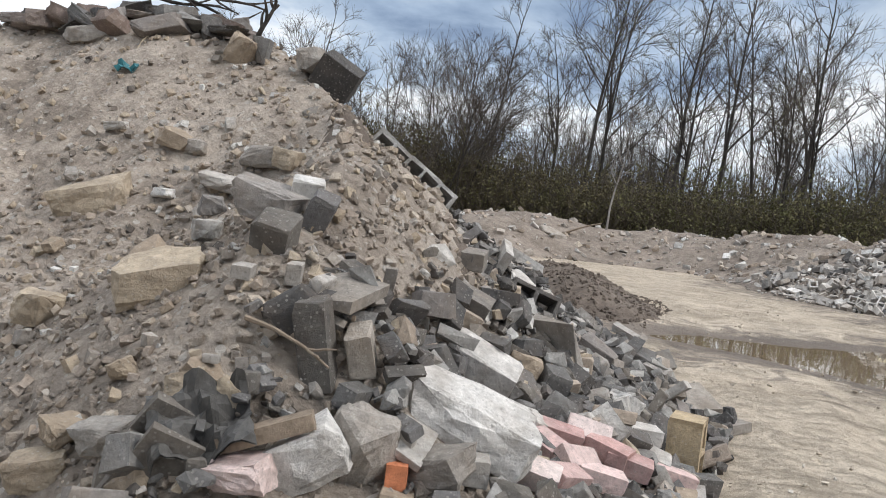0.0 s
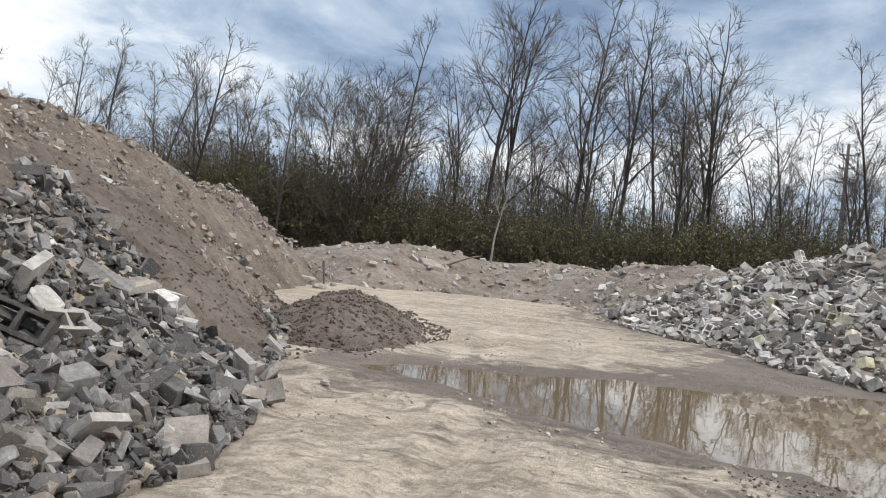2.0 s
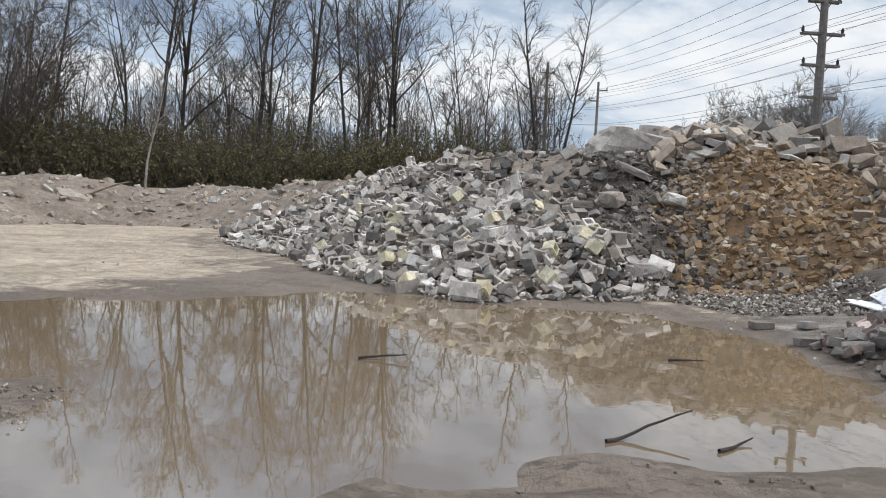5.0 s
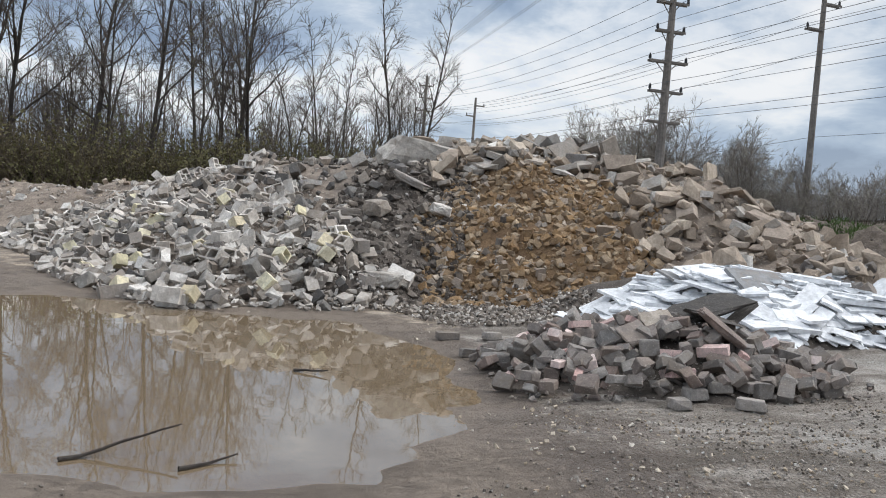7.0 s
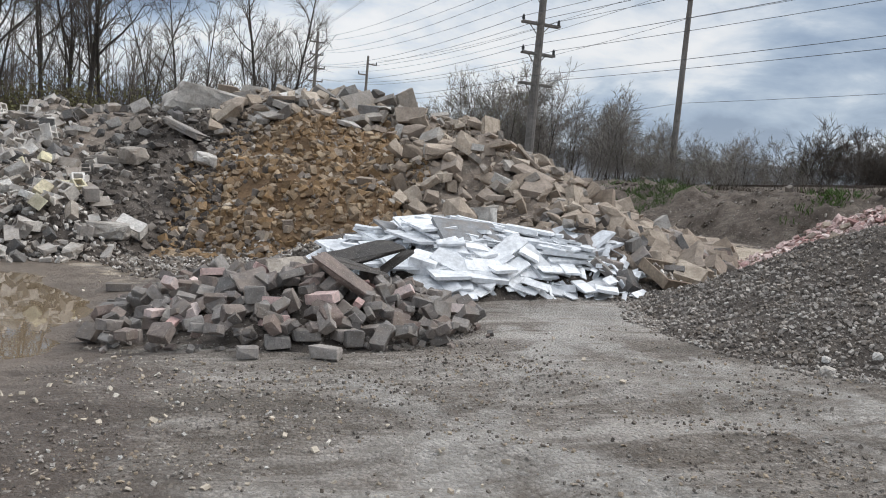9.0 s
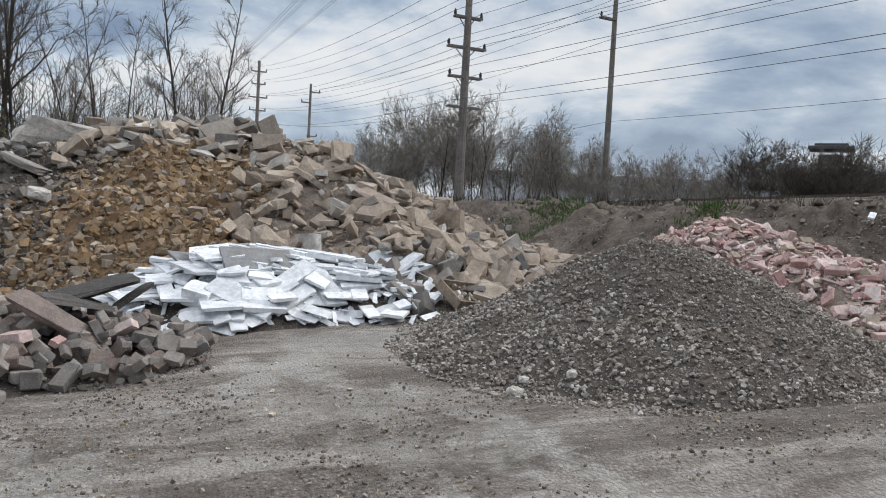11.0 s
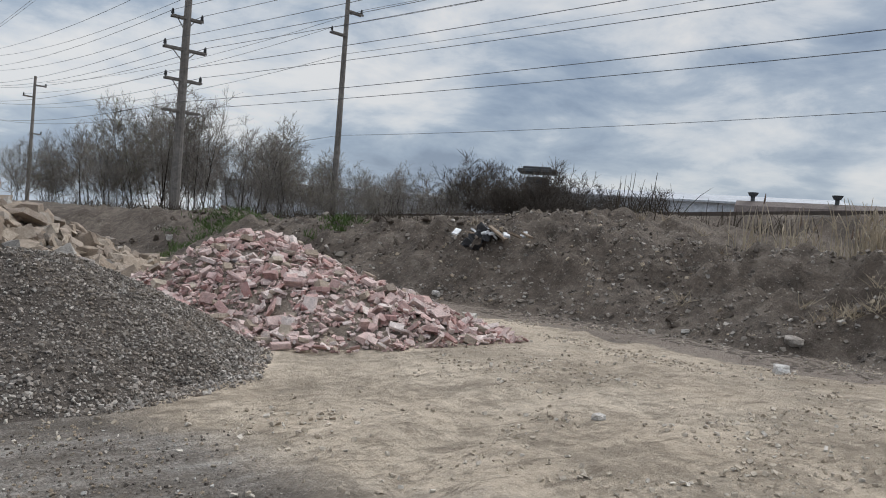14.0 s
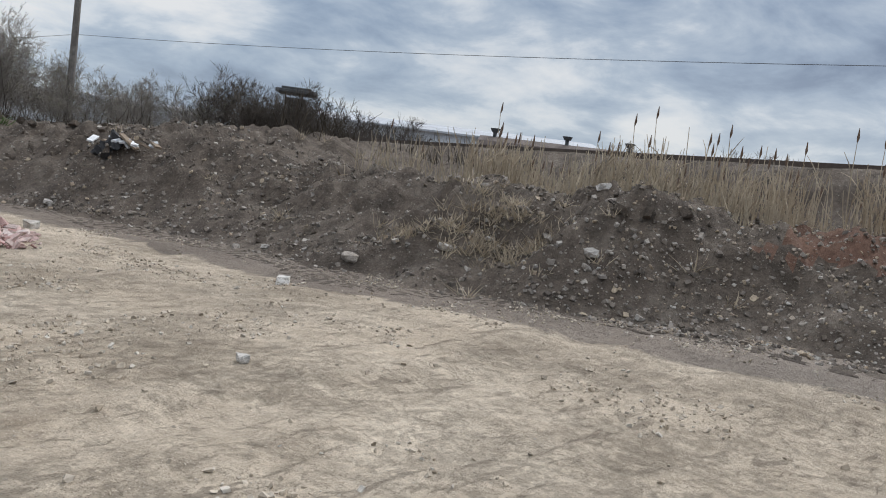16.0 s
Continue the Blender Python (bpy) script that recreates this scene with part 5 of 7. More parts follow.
def tree_meshes(seed, height, leaders=1, limbs=13, girth=0.013, first=0.3, wide=0.3, twigs=5, leafy=0.0, stems=1, lean=0.04, twig=None, bark=None):
    r = np.random.default_rng(seed)
    TV, TF, CV, CF, LV, LF = [], [], [], [], [], []
    mains = []
    for s in range(stems):
        d = Vector((r.normal() * (lean + 0.18 * (stems > 1)), r.normal() * (lean + 0.18 * (stems > 1)), 1))
        h = height * (1 if s == 0 else 0.7 + 0.3 * r.random())
        pts = grow(r, (r.normal() * 0.12 * (stems - 1), r.normal() * 0.12 * (stems - 1), -0.3), d, h, 8, 0.03, 0.05)
        g = h * girth / stems ** 0.35
        tube(TV, TF, pts, [g * (1 - 0.9 * k / 8) * (1.3 if k == 0 else 1) for k in range(9)], 6)
        mains.append((pts, g, h, 0.0))
        for _ in range(leaders - 1):
            k = 0.32 + 0.3 * r.random()
            p, a = along(pts, k)
            l = h * (0.92 - k) * (0.8 + 0.3 * r.random())
            q = grow(r, p, side_way(r, a, radians(16 + 16 * r.random())), l, 6, 0.08, 0.05)
            gg = g * (1 - 0.9 * k) * 0.75
            tube(TV, TF, q, [gg * (1 - 0.9 * i / 6) for i in range(7)], 5)
            mains.append((q, gg, l, -0.2))
    for pts, g, h, off in mains:
        n = max(4, int(limbs * h / height))
        for i in range(n):
            k = min(0.97, max(0.08, first + off + (0.97 - first - off) * (i + r.random()) / n))
            p, a = along(pts, k)
            l = height * wide * (1.12 - 0.85 * k) * (0.7 + 0.5 * r.random())
            limb = grow(r, p, side_way(r, a, radians(32 + 26 * r.random())), l, 4, 0.12, 0.13)
            lr = min(g * (1 - 0.88 * k) * 0.55, 0.02 + 0.012 * l)
            tube(TV if lr > 0.05 else CV, TF if lr > 0.05 else CF, limb, [lr * (1 - 0.2 * j) + 0.006 for j in range(5)], 4)
            for _ in range(2 + int(l * 1.5)):
                kb = 0.25 + 0.72 * r.random()
                pb, ab = along(limb, kb)
                lb = (0.25 + l * (0.5 - 0.25 * kb)) * (0.7 + 0.6 * r.random())
                br = grow(r, pb, side_way(r, ab, radians(28 + 26 * r.random())), lb, 2, 0.12, 0.16)
                tube(CV, CF, br, [0.016, 0.012, 0.008], 3)
                for _ in range(twigs):
                    pt, at = along(br, 0.2 + 0.8 * r.random())
                    tw = grow(r, pt, side_way(r, at, radians(20 + 35 * r.random())), 0.12 + lb * (0.35 + 0.4 * r.random()), 1, 0.1, 0.1)
                    tube(CV, CF, tw, [0.009, 0.005], 3)
                    if r.random() < leafy:
                        for _ in range(2):
                            c, _a = along(tw, r.random())
                            s, t = Vector(r.normal(size=3)).normalized() * 0.04, Vector(r.normal(size=3)).normalized() * 0.035
                            b0 = len(LV)
                            LV += [tuple(c - s), tuple(c + t), tuple(c + s), tuple(c - t * 0.6)]
                            LF.append((b0, b0 + 1, b0 + 2, b0 + 3))
    return (mesh_from("trunk", TV, TF, bark or M_BARK), mesh_from("crown", CV, CF, twig or M_TWIG), mesh_from("leaf_buds", LV, LF, M_BUD) if LV else None)


def plant_tree(meshes, x, y, z, scale, turn, name="tree", label="tall bare deciduous tree at the wood's edge", category="tree", group="trees of the wood"):
    t = thing(name, label, category, group, at=pose(x, y, z, 0, 0, turn) @ Matrix.Scale(scale, 4))
    child("trunk", meshes[0], t)
    c = child("crown", meshes[1], t)
    if meshes[2]:
        child("foliage", meshes[2], c, kind="stuff")
    return t


TALL = [tree_meshes(1, 15, 2, 13, 0.0095, 0.35, 0.28, 7), tree_meshes(2, 16, 1, 17, 0.0085, 0.38, 0.22, 7), tree_meshes(3, 14, 3, 12, 0.011, 0.3, 0.3, 7), tree_meshes(4, 15, 2, 13, 0.009, 0.42, 0.26, 7, leafy=0.5),
        tree_meshes(5, 13, 1, 14, 0.0065, 0.3, 0.2, 6), tree_meshes(6, 15, 1, 13, 0.006, 0.45, 0.18, 6), tree_meshes(7, 14, 3, 12, 0.0095, 0.22, 0.32, 7, leafy=0.35)]
DENSE = tree_meshes(8, 13, 3, 15, 0.011, 0.2, 0.34, 8, stems=2)
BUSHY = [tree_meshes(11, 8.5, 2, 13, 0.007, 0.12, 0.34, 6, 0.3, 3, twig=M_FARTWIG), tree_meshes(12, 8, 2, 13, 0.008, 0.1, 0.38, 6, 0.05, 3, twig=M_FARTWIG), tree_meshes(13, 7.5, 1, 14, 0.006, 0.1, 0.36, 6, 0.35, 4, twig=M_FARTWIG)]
SHRUB = [tree_meshes(14, 4.4, 1, 12, 0.006, 0.06, 0.42, 6, 0.0, 5, twig=M_TWIG), tree_meshes(15, 4.0, 1, 12, 0.006, 0.05, 0.5, 6, 0.0, 5, twig=M_TWIG)]


def build_woods():
    r = np.random.default_rng(55)
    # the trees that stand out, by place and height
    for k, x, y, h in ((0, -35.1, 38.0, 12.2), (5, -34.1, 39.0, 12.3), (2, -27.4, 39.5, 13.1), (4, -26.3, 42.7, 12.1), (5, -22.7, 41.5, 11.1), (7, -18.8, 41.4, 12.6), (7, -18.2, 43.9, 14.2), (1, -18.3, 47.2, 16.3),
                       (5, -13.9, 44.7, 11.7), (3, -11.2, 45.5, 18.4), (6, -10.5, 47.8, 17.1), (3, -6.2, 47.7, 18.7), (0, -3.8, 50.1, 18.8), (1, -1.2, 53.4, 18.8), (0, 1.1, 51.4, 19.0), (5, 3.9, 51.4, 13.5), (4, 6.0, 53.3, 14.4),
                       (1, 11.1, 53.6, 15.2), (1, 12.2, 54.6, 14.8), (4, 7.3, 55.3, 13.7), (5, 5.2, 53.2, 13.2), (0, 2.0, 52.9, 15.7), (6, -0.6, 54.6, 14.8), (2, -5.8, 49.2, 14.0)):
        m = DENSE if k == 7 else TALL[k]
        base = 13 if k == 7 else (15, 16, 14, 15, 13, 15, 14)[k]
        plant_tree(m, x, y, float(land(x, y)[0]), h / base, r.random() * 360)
    spots = []
    while len(spots) < 66:
        x, y = -62 + 84 * r.random(), 42 + 42 * r.random() ** 1.3
        if y < 46 and x > -8 or y < 46 + 0.5 * max(0, x) or x > 15 + 0.04 * (y - 50):
            continue
        if all((x - a) ** 2 + (y - b) ** 2 > 4.5 for a, b in spots):
            spots.append((x, y))
    for x, y in spots:
        plant_tree(TALL[r.integers(0, 7)], x, y, float(land(x, y)[0]), 0.6 + 0.36 * r.random(), r.random() * 360)
    # left of the tall heap, nearer
    for x, y, s in ((-24, 33, 0.75), (-27, 36, 0.8), (-20, 38, 0.85), (-31, 37, 0.9), (-36, 34, 0.85), (-40, 40, 0.95), (-17, 41, 0.85)):
        plant_tree(TALL[r.integers(4, 7)], x, y, -0.15, s, r.random() * 360)
    plant_tree(tree_meshes(31, 5.4, 1, 8, 0.011, 0.35, 0.22, 3, twig=M_FARTWIG, bark=M_FARTWIG), -6.8, 34.15, float(land(-6.8, 34.15)[0]), 1.0, 0, "sapling", "thin pale bare sapling on the berm", "tree", "")
    # undergrowth: one tangle of stems and early leaves
    V, F, LV, LF = [], [], [], []

    def thicket(x, y, z, h, wide, stems, leaves, leaf):
        for _ in range(stems):
            a = r.random() * 2 * math.pi
            w = wide * r.random() ** 0.6
            p = grow(r, (x + 0.3 * w * math.cos(a), y + 0.3 * w * math.sin(a), z), (0.35 * w * math.cos(a), 0.35 * w * math.sin(a), 1), h * (0.55 + 0.5 * r.random()), 3, 0.0, 0.14)
            tube(V, F, p, [0.022, 0.017, 0.012, 0.006], 3)
            for _ in range(4):
                q, ax = along(p, 0.3 + 0.7 * r.random())
                tw = grow(r, q, side_way(r, ax, radians(42)), 0.12 * h + 0.5 * r.random(), 1, 0.1, 0.2)
                tube(V, F, tw, [0.010, 0.005], 3)
                for _ in range(leaves):
                    c = q.lerp(tw[1], r.random()) + Vector(r.normal(size=3)) * 0.12
                    s, t = Vector(r.normal(size=3)).normalized() * leaf, Vector(r.normal(size=3)).normalized() * leaf * 0.8
                    b0 = len(LV)
                    LV.extend([tuple(c - s), tuple(c + t), tuple(c + s), tuple(c - t)])
                    LF.append((b0, b0 + 1, b0 + 2, b0 + 3))
    for _ in range(480):
        x = -55 + 72 * r.random()
        y = 39.5 + 8 * r.random() ** 1.4 + 0.6 * max(0, x - 2)
        thicket(x, y, 0.55 * float(smooth(8, 22, x)) - 0.2, 1.0 + 1.6 * r.random(), 0.8, 8, 2, 0.06)
    for _ in range(430):
        x = -52 + 66 * r.random()
        y = 40.5 + 6 * r.random() + 0.6 * max(0, x - 2)
        thicket(x, y, 0.55 * float(smooth(8, 22, x)) - 0.2, (3.9 + 3.0 * r.random()) * (1.0 + 0.4 * float(vnoise(x * 0.16, 3.0, 9))), 1.9, 20, 6 if r.random() < 0.62 else 1, 0.08)
    for _ in range(560):
        x, y = -70 + 82 * r.random(), 52 + 22 * r.random()
        if y > 52 + 0.6 * max(0, x - 2):
            thicket(x, y, -0.3, 4.0 + 3.6 * r.random(), 1.8, 17, 0, 0.06)
    u = tagged(new("undergrowth", mesh_from("undergrowth", V, F, M_BRUSH)), "tangled brown and olive brush under the trees", "undergrowth", kind="stuff")
    child("brush_leaves", mesh_from("brush_leaves", LV, LF, M_BRUSHLEAF), u, kind="stuff")
    # far stems that close the wood
    V, F = [], []
    for _ in range(1300):
        x, y = -95 + 112 * r.random(), 62 + 60 * r.random()
        if x > 14.5 + 0.04 * (y - 50):
            continue
        h = 6 + 8 * r.random()
        p = grow(r, (x, y, -0.4), (r.normal() * 0.06, r.normal() * 0.06, 1), h, 3, 0.02, 0.06)
        tube(V, F, p, [0.07, 0.06, 0.04, 0.015], 3)
        for _ in range(9):
            q, a = along(p, 0.15 + 0.85 * r.random())
            tube(V, F, grow(r, q, side_way(r, a, radians(45)), 1.0 + 2.2 * r.random(), 2, 0.15, 0.15), [0.03, 0.022, 0.01], 3)
    tagged(new("far_wood", mesh_from("far_wood", V, F, M_TWIG)), "grey bare woodland far behind the yard", "woods", kind="stuff")
    # bushy trees and shrubs beyond the railway
    for i in range(58):
        k = i / 58
        az = radians(7 + 31 * k + r.normal() * 0.6)
        d = 62 + 16 * r.random()
        x, y = 13 + d * math.sin(az), 3 + d * math.cos(az)
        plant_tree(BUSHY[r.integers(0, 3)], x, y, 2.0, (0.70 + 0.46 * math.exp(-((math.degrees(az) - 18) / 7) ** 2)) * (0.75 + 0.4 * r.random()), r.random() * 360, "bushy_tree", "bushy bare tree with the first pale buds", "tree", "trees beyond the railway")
    for i in range(170):
        k = i / 170
        az = radians(26 + 62 * k + r.normal() * 0.5)
        d = 56 + 10 * r.random() - 14 * smooth(0.5, 0.9, k)
        x, y = 16 + d * math.sin(az), 1 + d * math.cos(az)
        if rail_off(x, y) < 3.5 or r.random() > (1.0 if k < 0.36 else 0.12 if k < 0.6 else 0.8 if k < 0.78 else 0.3):
            continue
        plant_tree(SHRUB[r.integers(0, 2)], x, y, float(land(x, y)[0]), (1.1 if k < 0.5 else 0.85) * (0.7 + 0.5 * r.random()), r.random() * 360, "shrub", "dark bare thorny shrub behind the railway", "shrub", "shrubs beyond the railway")


build_woods()


# ---- power lines ----
def cyl(V, F, a, b, r0, r1, sides=10):
    tube(V, F, [Vector(a), Vector(a).lerp(Vector(b), 0.5), Vector(b)], [r0, (r0 + r1) / 2, r1], sides)
    n = len(V)
    F.append(tuple(range(n - sides, n)))
    F.append(tuple(range(n - 3 * sides, n - 2 * sides))[::-1])


def box(bm, c, d, rot=None):
    m = Matrix.Translation(c) @ (rot or Matrix()) @ Matrix.Diagonal((*d, 1))
    bmesh.ops.create_cube(bm, size=1.0, matrix=m)


def bm_mesh(name, bm, material, bevel=0.0):
    if bevel:
        bmesh.ops.bevel(bm, geom=bm.edges[:], offset=bevel, segments=1, affect="EDGES")
    me = bpy.data.meshes.new(name)
    bm.to_mesh(me)
    bm.free()
    me.materials.append(material)
    return me


def power_pole(x, y, z0, top, arms, turn, lean=0.0, girth=0.24, name="power_pole"):
    """arms: height, half length, offset to one side, with insulators."""
    p = thing(name, "tall weathered wooden power pole with cross arms", "power pole", "power poles", at=pose(x, y, z0, 0, 0, turn))
    V, F = [], []
    cyl(V, F, (0, 0, -0.5), (lean, 0, top - z0), girth, girth * 0.62)
    child("pole", mesh_from("pole", V, F, M_POLE), p)
    for h, half, off, pins in arms:
        bm = bmesh.new()
        for s in (-0.1, 0.1):
            box(bm, (off, s * 1.6, h - z0), (half * 2, 0.1, 0.16))
        a = child("cross_arm", bm_mesh("cross_arm", bm, M_POLE), p)
        for i in pins:
            V, F = [], []
            cyl(V, F, (off + i * half, 0, h - z0), (off + i * half, 0, h - z0 + 0.5), 0.05, 0.05, 6)
            cyl(V, F, (off + i * half, 0, h - z0 + 0.15), (off + i * half, 0, h - z0 + 0.4), 0.11, 0.09, 8)
            child("insulator", mesh_from("insulator", V, F, M_BLACK), a)
        if half > 1:
            V, F = [], []
            for s in (-1, 1):
                cyl(V, F, (off + s * half * 0.55, 0.2, h - z0), (off, 0.2, h - z0 - 0.85), 0.035, 0.035, 6)
            child("brace", mesh_from("brace", V, F, M_POLE), p)
    return p


L1, L2 = (29.8, 56.6), (43.8, 60.8)
ARMS1 = [(17.6, 1.2, 0, (-1, 1)), (15.6, 1.1, 0, (-0.95, 0.95)), (13.45, 1.5, 0, (-0.95, 0.1, 0.95)), (11.35, 1.3, 0, (-0.95, 0.95)), (9.2, 1.3, 0, ())]
ARMS2 = [(20.2, 0.8, 0.8, (0.9,)), (18.1, 0.75, -0.75, (-0.9,))]


def build_power():
    t1 = math.degrees(math.atan2(10.2, 76.4))
    power_pole(*L1, 1.8, 19.0, ARMS1, t1, girth=0.36)
    power_pole(19.5, 133, 1.5, 24.5, [(h + 5.2, a, o, p) for h, a, o, p in ARMS1], t1, girth=0.36)
    power_pole(47.5, -20, 1.5, 19.0, ARMS1, t1, girth=0.36)
    power_pole(*L2, 2.0, 21.6, ARMS2, 12, lean=0.0, girth=0.30)
    power_pole(27.8, 132, 1.5, 21.5, [(20.2, 0.8, 0.8, (0.9,)), (18.4, 0.75, -0.75, (-0.9,)), (13, 0.8, 0.5, (1,))], 12, girth=0.3)
    power_pole(60, -10, 1.5, 21.6, ARMS2, 12, girth=0.3)
    V, F = [], []

    def wire(a, b, sag, r=0.019):
        a, b = Vector(a), Vector(b)
        pts = [a.lerp(b, i / 16) - Vector((0, 0, sag * 4 * (i / 16) * (1 - i / 16))) for i in range(17)]
        tube(V, F, pts, [r] * 17, 3)
    for h, half, off, pins in ARMS1:
        for i in (pins or (-0.9, 0.9)):
            o = i * half
            wire((29.8 + o, 56.6, h + 0.4), (47.5 + o, -20, h - 0.2), 0.5)
            wire((29.8 + o, 56.6, h + 0.4), (19.5 + o, 133, h + 5.6), 1.2)
    for h, o in ((20.6, 1.5), (18.5, -1.4), (16.6, 0.0), (9.8, 0.0)):
        wire((43.8 + o, 60.8, h), (60 + o, -10, h + 0.2), 0.6)
        wire((43.8 + o, 60.8, h), (27.8 + o, 132, h + 0.2), 1.2)
    for o, h in ((-2.0, 20.0), (-1.6, 20.1), (0.2, 21.6), (0.6, 21.7), (1.6, 20.1), (2.0, 20.2)):
        wire((17 + o, 150, h + 6), (33.5 + o, -45, h + 1.0), 1.5)
    w = tagged(new("power_line", mesh_from("power_line", V, F, M_WIRE)), "dark overhead wires strung between the poles", "power line", kind="stuff")
    # railway on the bank
    V, F = [], []
    for s in (-0.72, 0.72):
        pts = [(38.4 + 0.18 * y + s, y) for y in range(-40, 112, 3)]
        zs = land([p[0] for p in pts], [p[1] for p in pts])
        pts = [Vector((a, b, 3.52)) for (a, b), c in zip(pts, zs)]
        tube(V, F, pts, [0.11] * len(pts), 4)
    tr = tagged(new("railway_track", mesh_from("railway_track", V, F, M_RAIL)), "rusty railway track on a ballast bed", "railway track", kind="structure")


build_power()


# ---- single pieces that stand out ----
def lie(parent, name, me, x, y, size, turn=(0, 0, 0), up=0.1, label="", z=None):
    """One piece on the land: size along its three axes, turned about x, y and z in degrees."""
    z = float(land(x, y)[0]) if z is None else z
    return child(name, me, parent, pose(x, y, z + up, *turn) @ Matrix.Diagonal((*size, 1)), label)


def rough_block(name, material, seed, cut=0.22, n=26):
    """A coarse chunk with many small facets, one unit across."""
    r = np.random.default_rng(seed)
    pts = chunk_points(r, (1, 1, 1), cut, n)
    pts += [tuple(np.array(p) * (0.86 + 0.2 * r.random(3))) for p in pts]
    me = hull_mesh(name, pts, material)
    bm = bmesh.new()
    bm.from_mesh(me)
    bmesh.ops.triangulate(bm, faces=bm.faces[:])
    long_edges = [e for e in bm.edges if e.calc_length() > 0.16]
    bmesh.ops.subdivide_edges(bm, edges=long_edges, cuts=3, use_grid_fill=True)
    bmesh.ops.triangulate(bm, faces=bm.faces[:])
    bm.normal_update()
    for v in bm.verts:
        v.co += v.normal * (0.055 * noise.noise(v.co * 3.5 + Vector((seed, 0, 0))) + 0.035 * noise.noise(v.co * 9.0 + Vector((0, seed, 0))) + 0.008 * r.normal())
    bm.to_mesh(me)
    bm.free()
    return me


def crumpled_sheet(name, material, seed, nx=16, ny=14, amp=0.22):
    r = np.random.default_rng(seed)
    V, F = [], []
    for j in range(ny + 1):
        for i in range(nx + 1):
            u, v = i / nx - 0.5, j / ny - 0.5
            h = amp * float(fbm(u * 3 + seed, v * 3, 1.0, 2, seed)) + 0.25 * abs(math.sin(u * 9 + v * 5 + seed)) * amp
            V.append((u + 0.012 * r.normal(), v + 0.012 * r.normal(), h))
    n = nx + 1
    for j in range(ny):
        for i in range(nx):
            a = j * n + i
            F.append((a, a + 1, a + n + 1, a + n))
    b = len(V)
    V += [(x, y, z - 0.02) for x, y, z in V]
    F += [tuple(k + b for k in reversed(f)) for f in F]
    return mesh_from(name, V, F, material)


def stick_mesh(name, material, seed, length, r0, wob=0.12, forks=2):
    r = np.random.default_rng(seed)
    V, F = [], []
    p = grow(r, (-length / 2, 0, 0), (1, 0, 0.05), length, 6, 0.0, wob)
    tube(V, F, p, [r0 * (1 - 0.1 * k) for k in range(7)], 6)
    for _ in range(forks):
        q, a = along(p, 0.3 + 0.6 * r.random())
        tube(V, F, grow(r, q, side_way(r, a, radians(40)), length * 0.4, 3, 0.05, wob), [r0 * 0.6, r0 * 0.5, r0 * 0.4, r0 * 0.25], 5)
    return mesh_from(name, V, F, material)


def sharp_block(name, material, seed):
    """A cut block one unit long each way: flat faces, chipped edges."""
    return bricks(name, material, seed, 1, (1.0, 1.0, 1.0), 0.25)[0]


R_WHITE = [rough_block("concrete_chunk", P_WHITE, k, 0.5, 22) for k in (1, 2, 3)]
R_TAN = [rough_block("rock", P_TAN, k, 0.4, 22) for k in (4, 5, 6)]
R_CONC = [rough_block("concrete_chunk", P_CONC, k, 0.5, 22) for k in (7, 8, 9)]
R_DARK = [rough_block("concrete_block", P_DARK, k, 0.1, 10) for k in (10, 11)]
R_PINK = bricks("pink_brick", P_PINK, 33, 3, (1.0, 1.0, 1.0))
R_SLAB = [rough_block("concrete_slab", P_BRICKGREY, k, 0.45, 16) for k in (12, 13, 14)]
R_ASPH = [rough_block("asphalt_slab", P_ASPH, k, 0.5, 14) for k in (15, 16)]


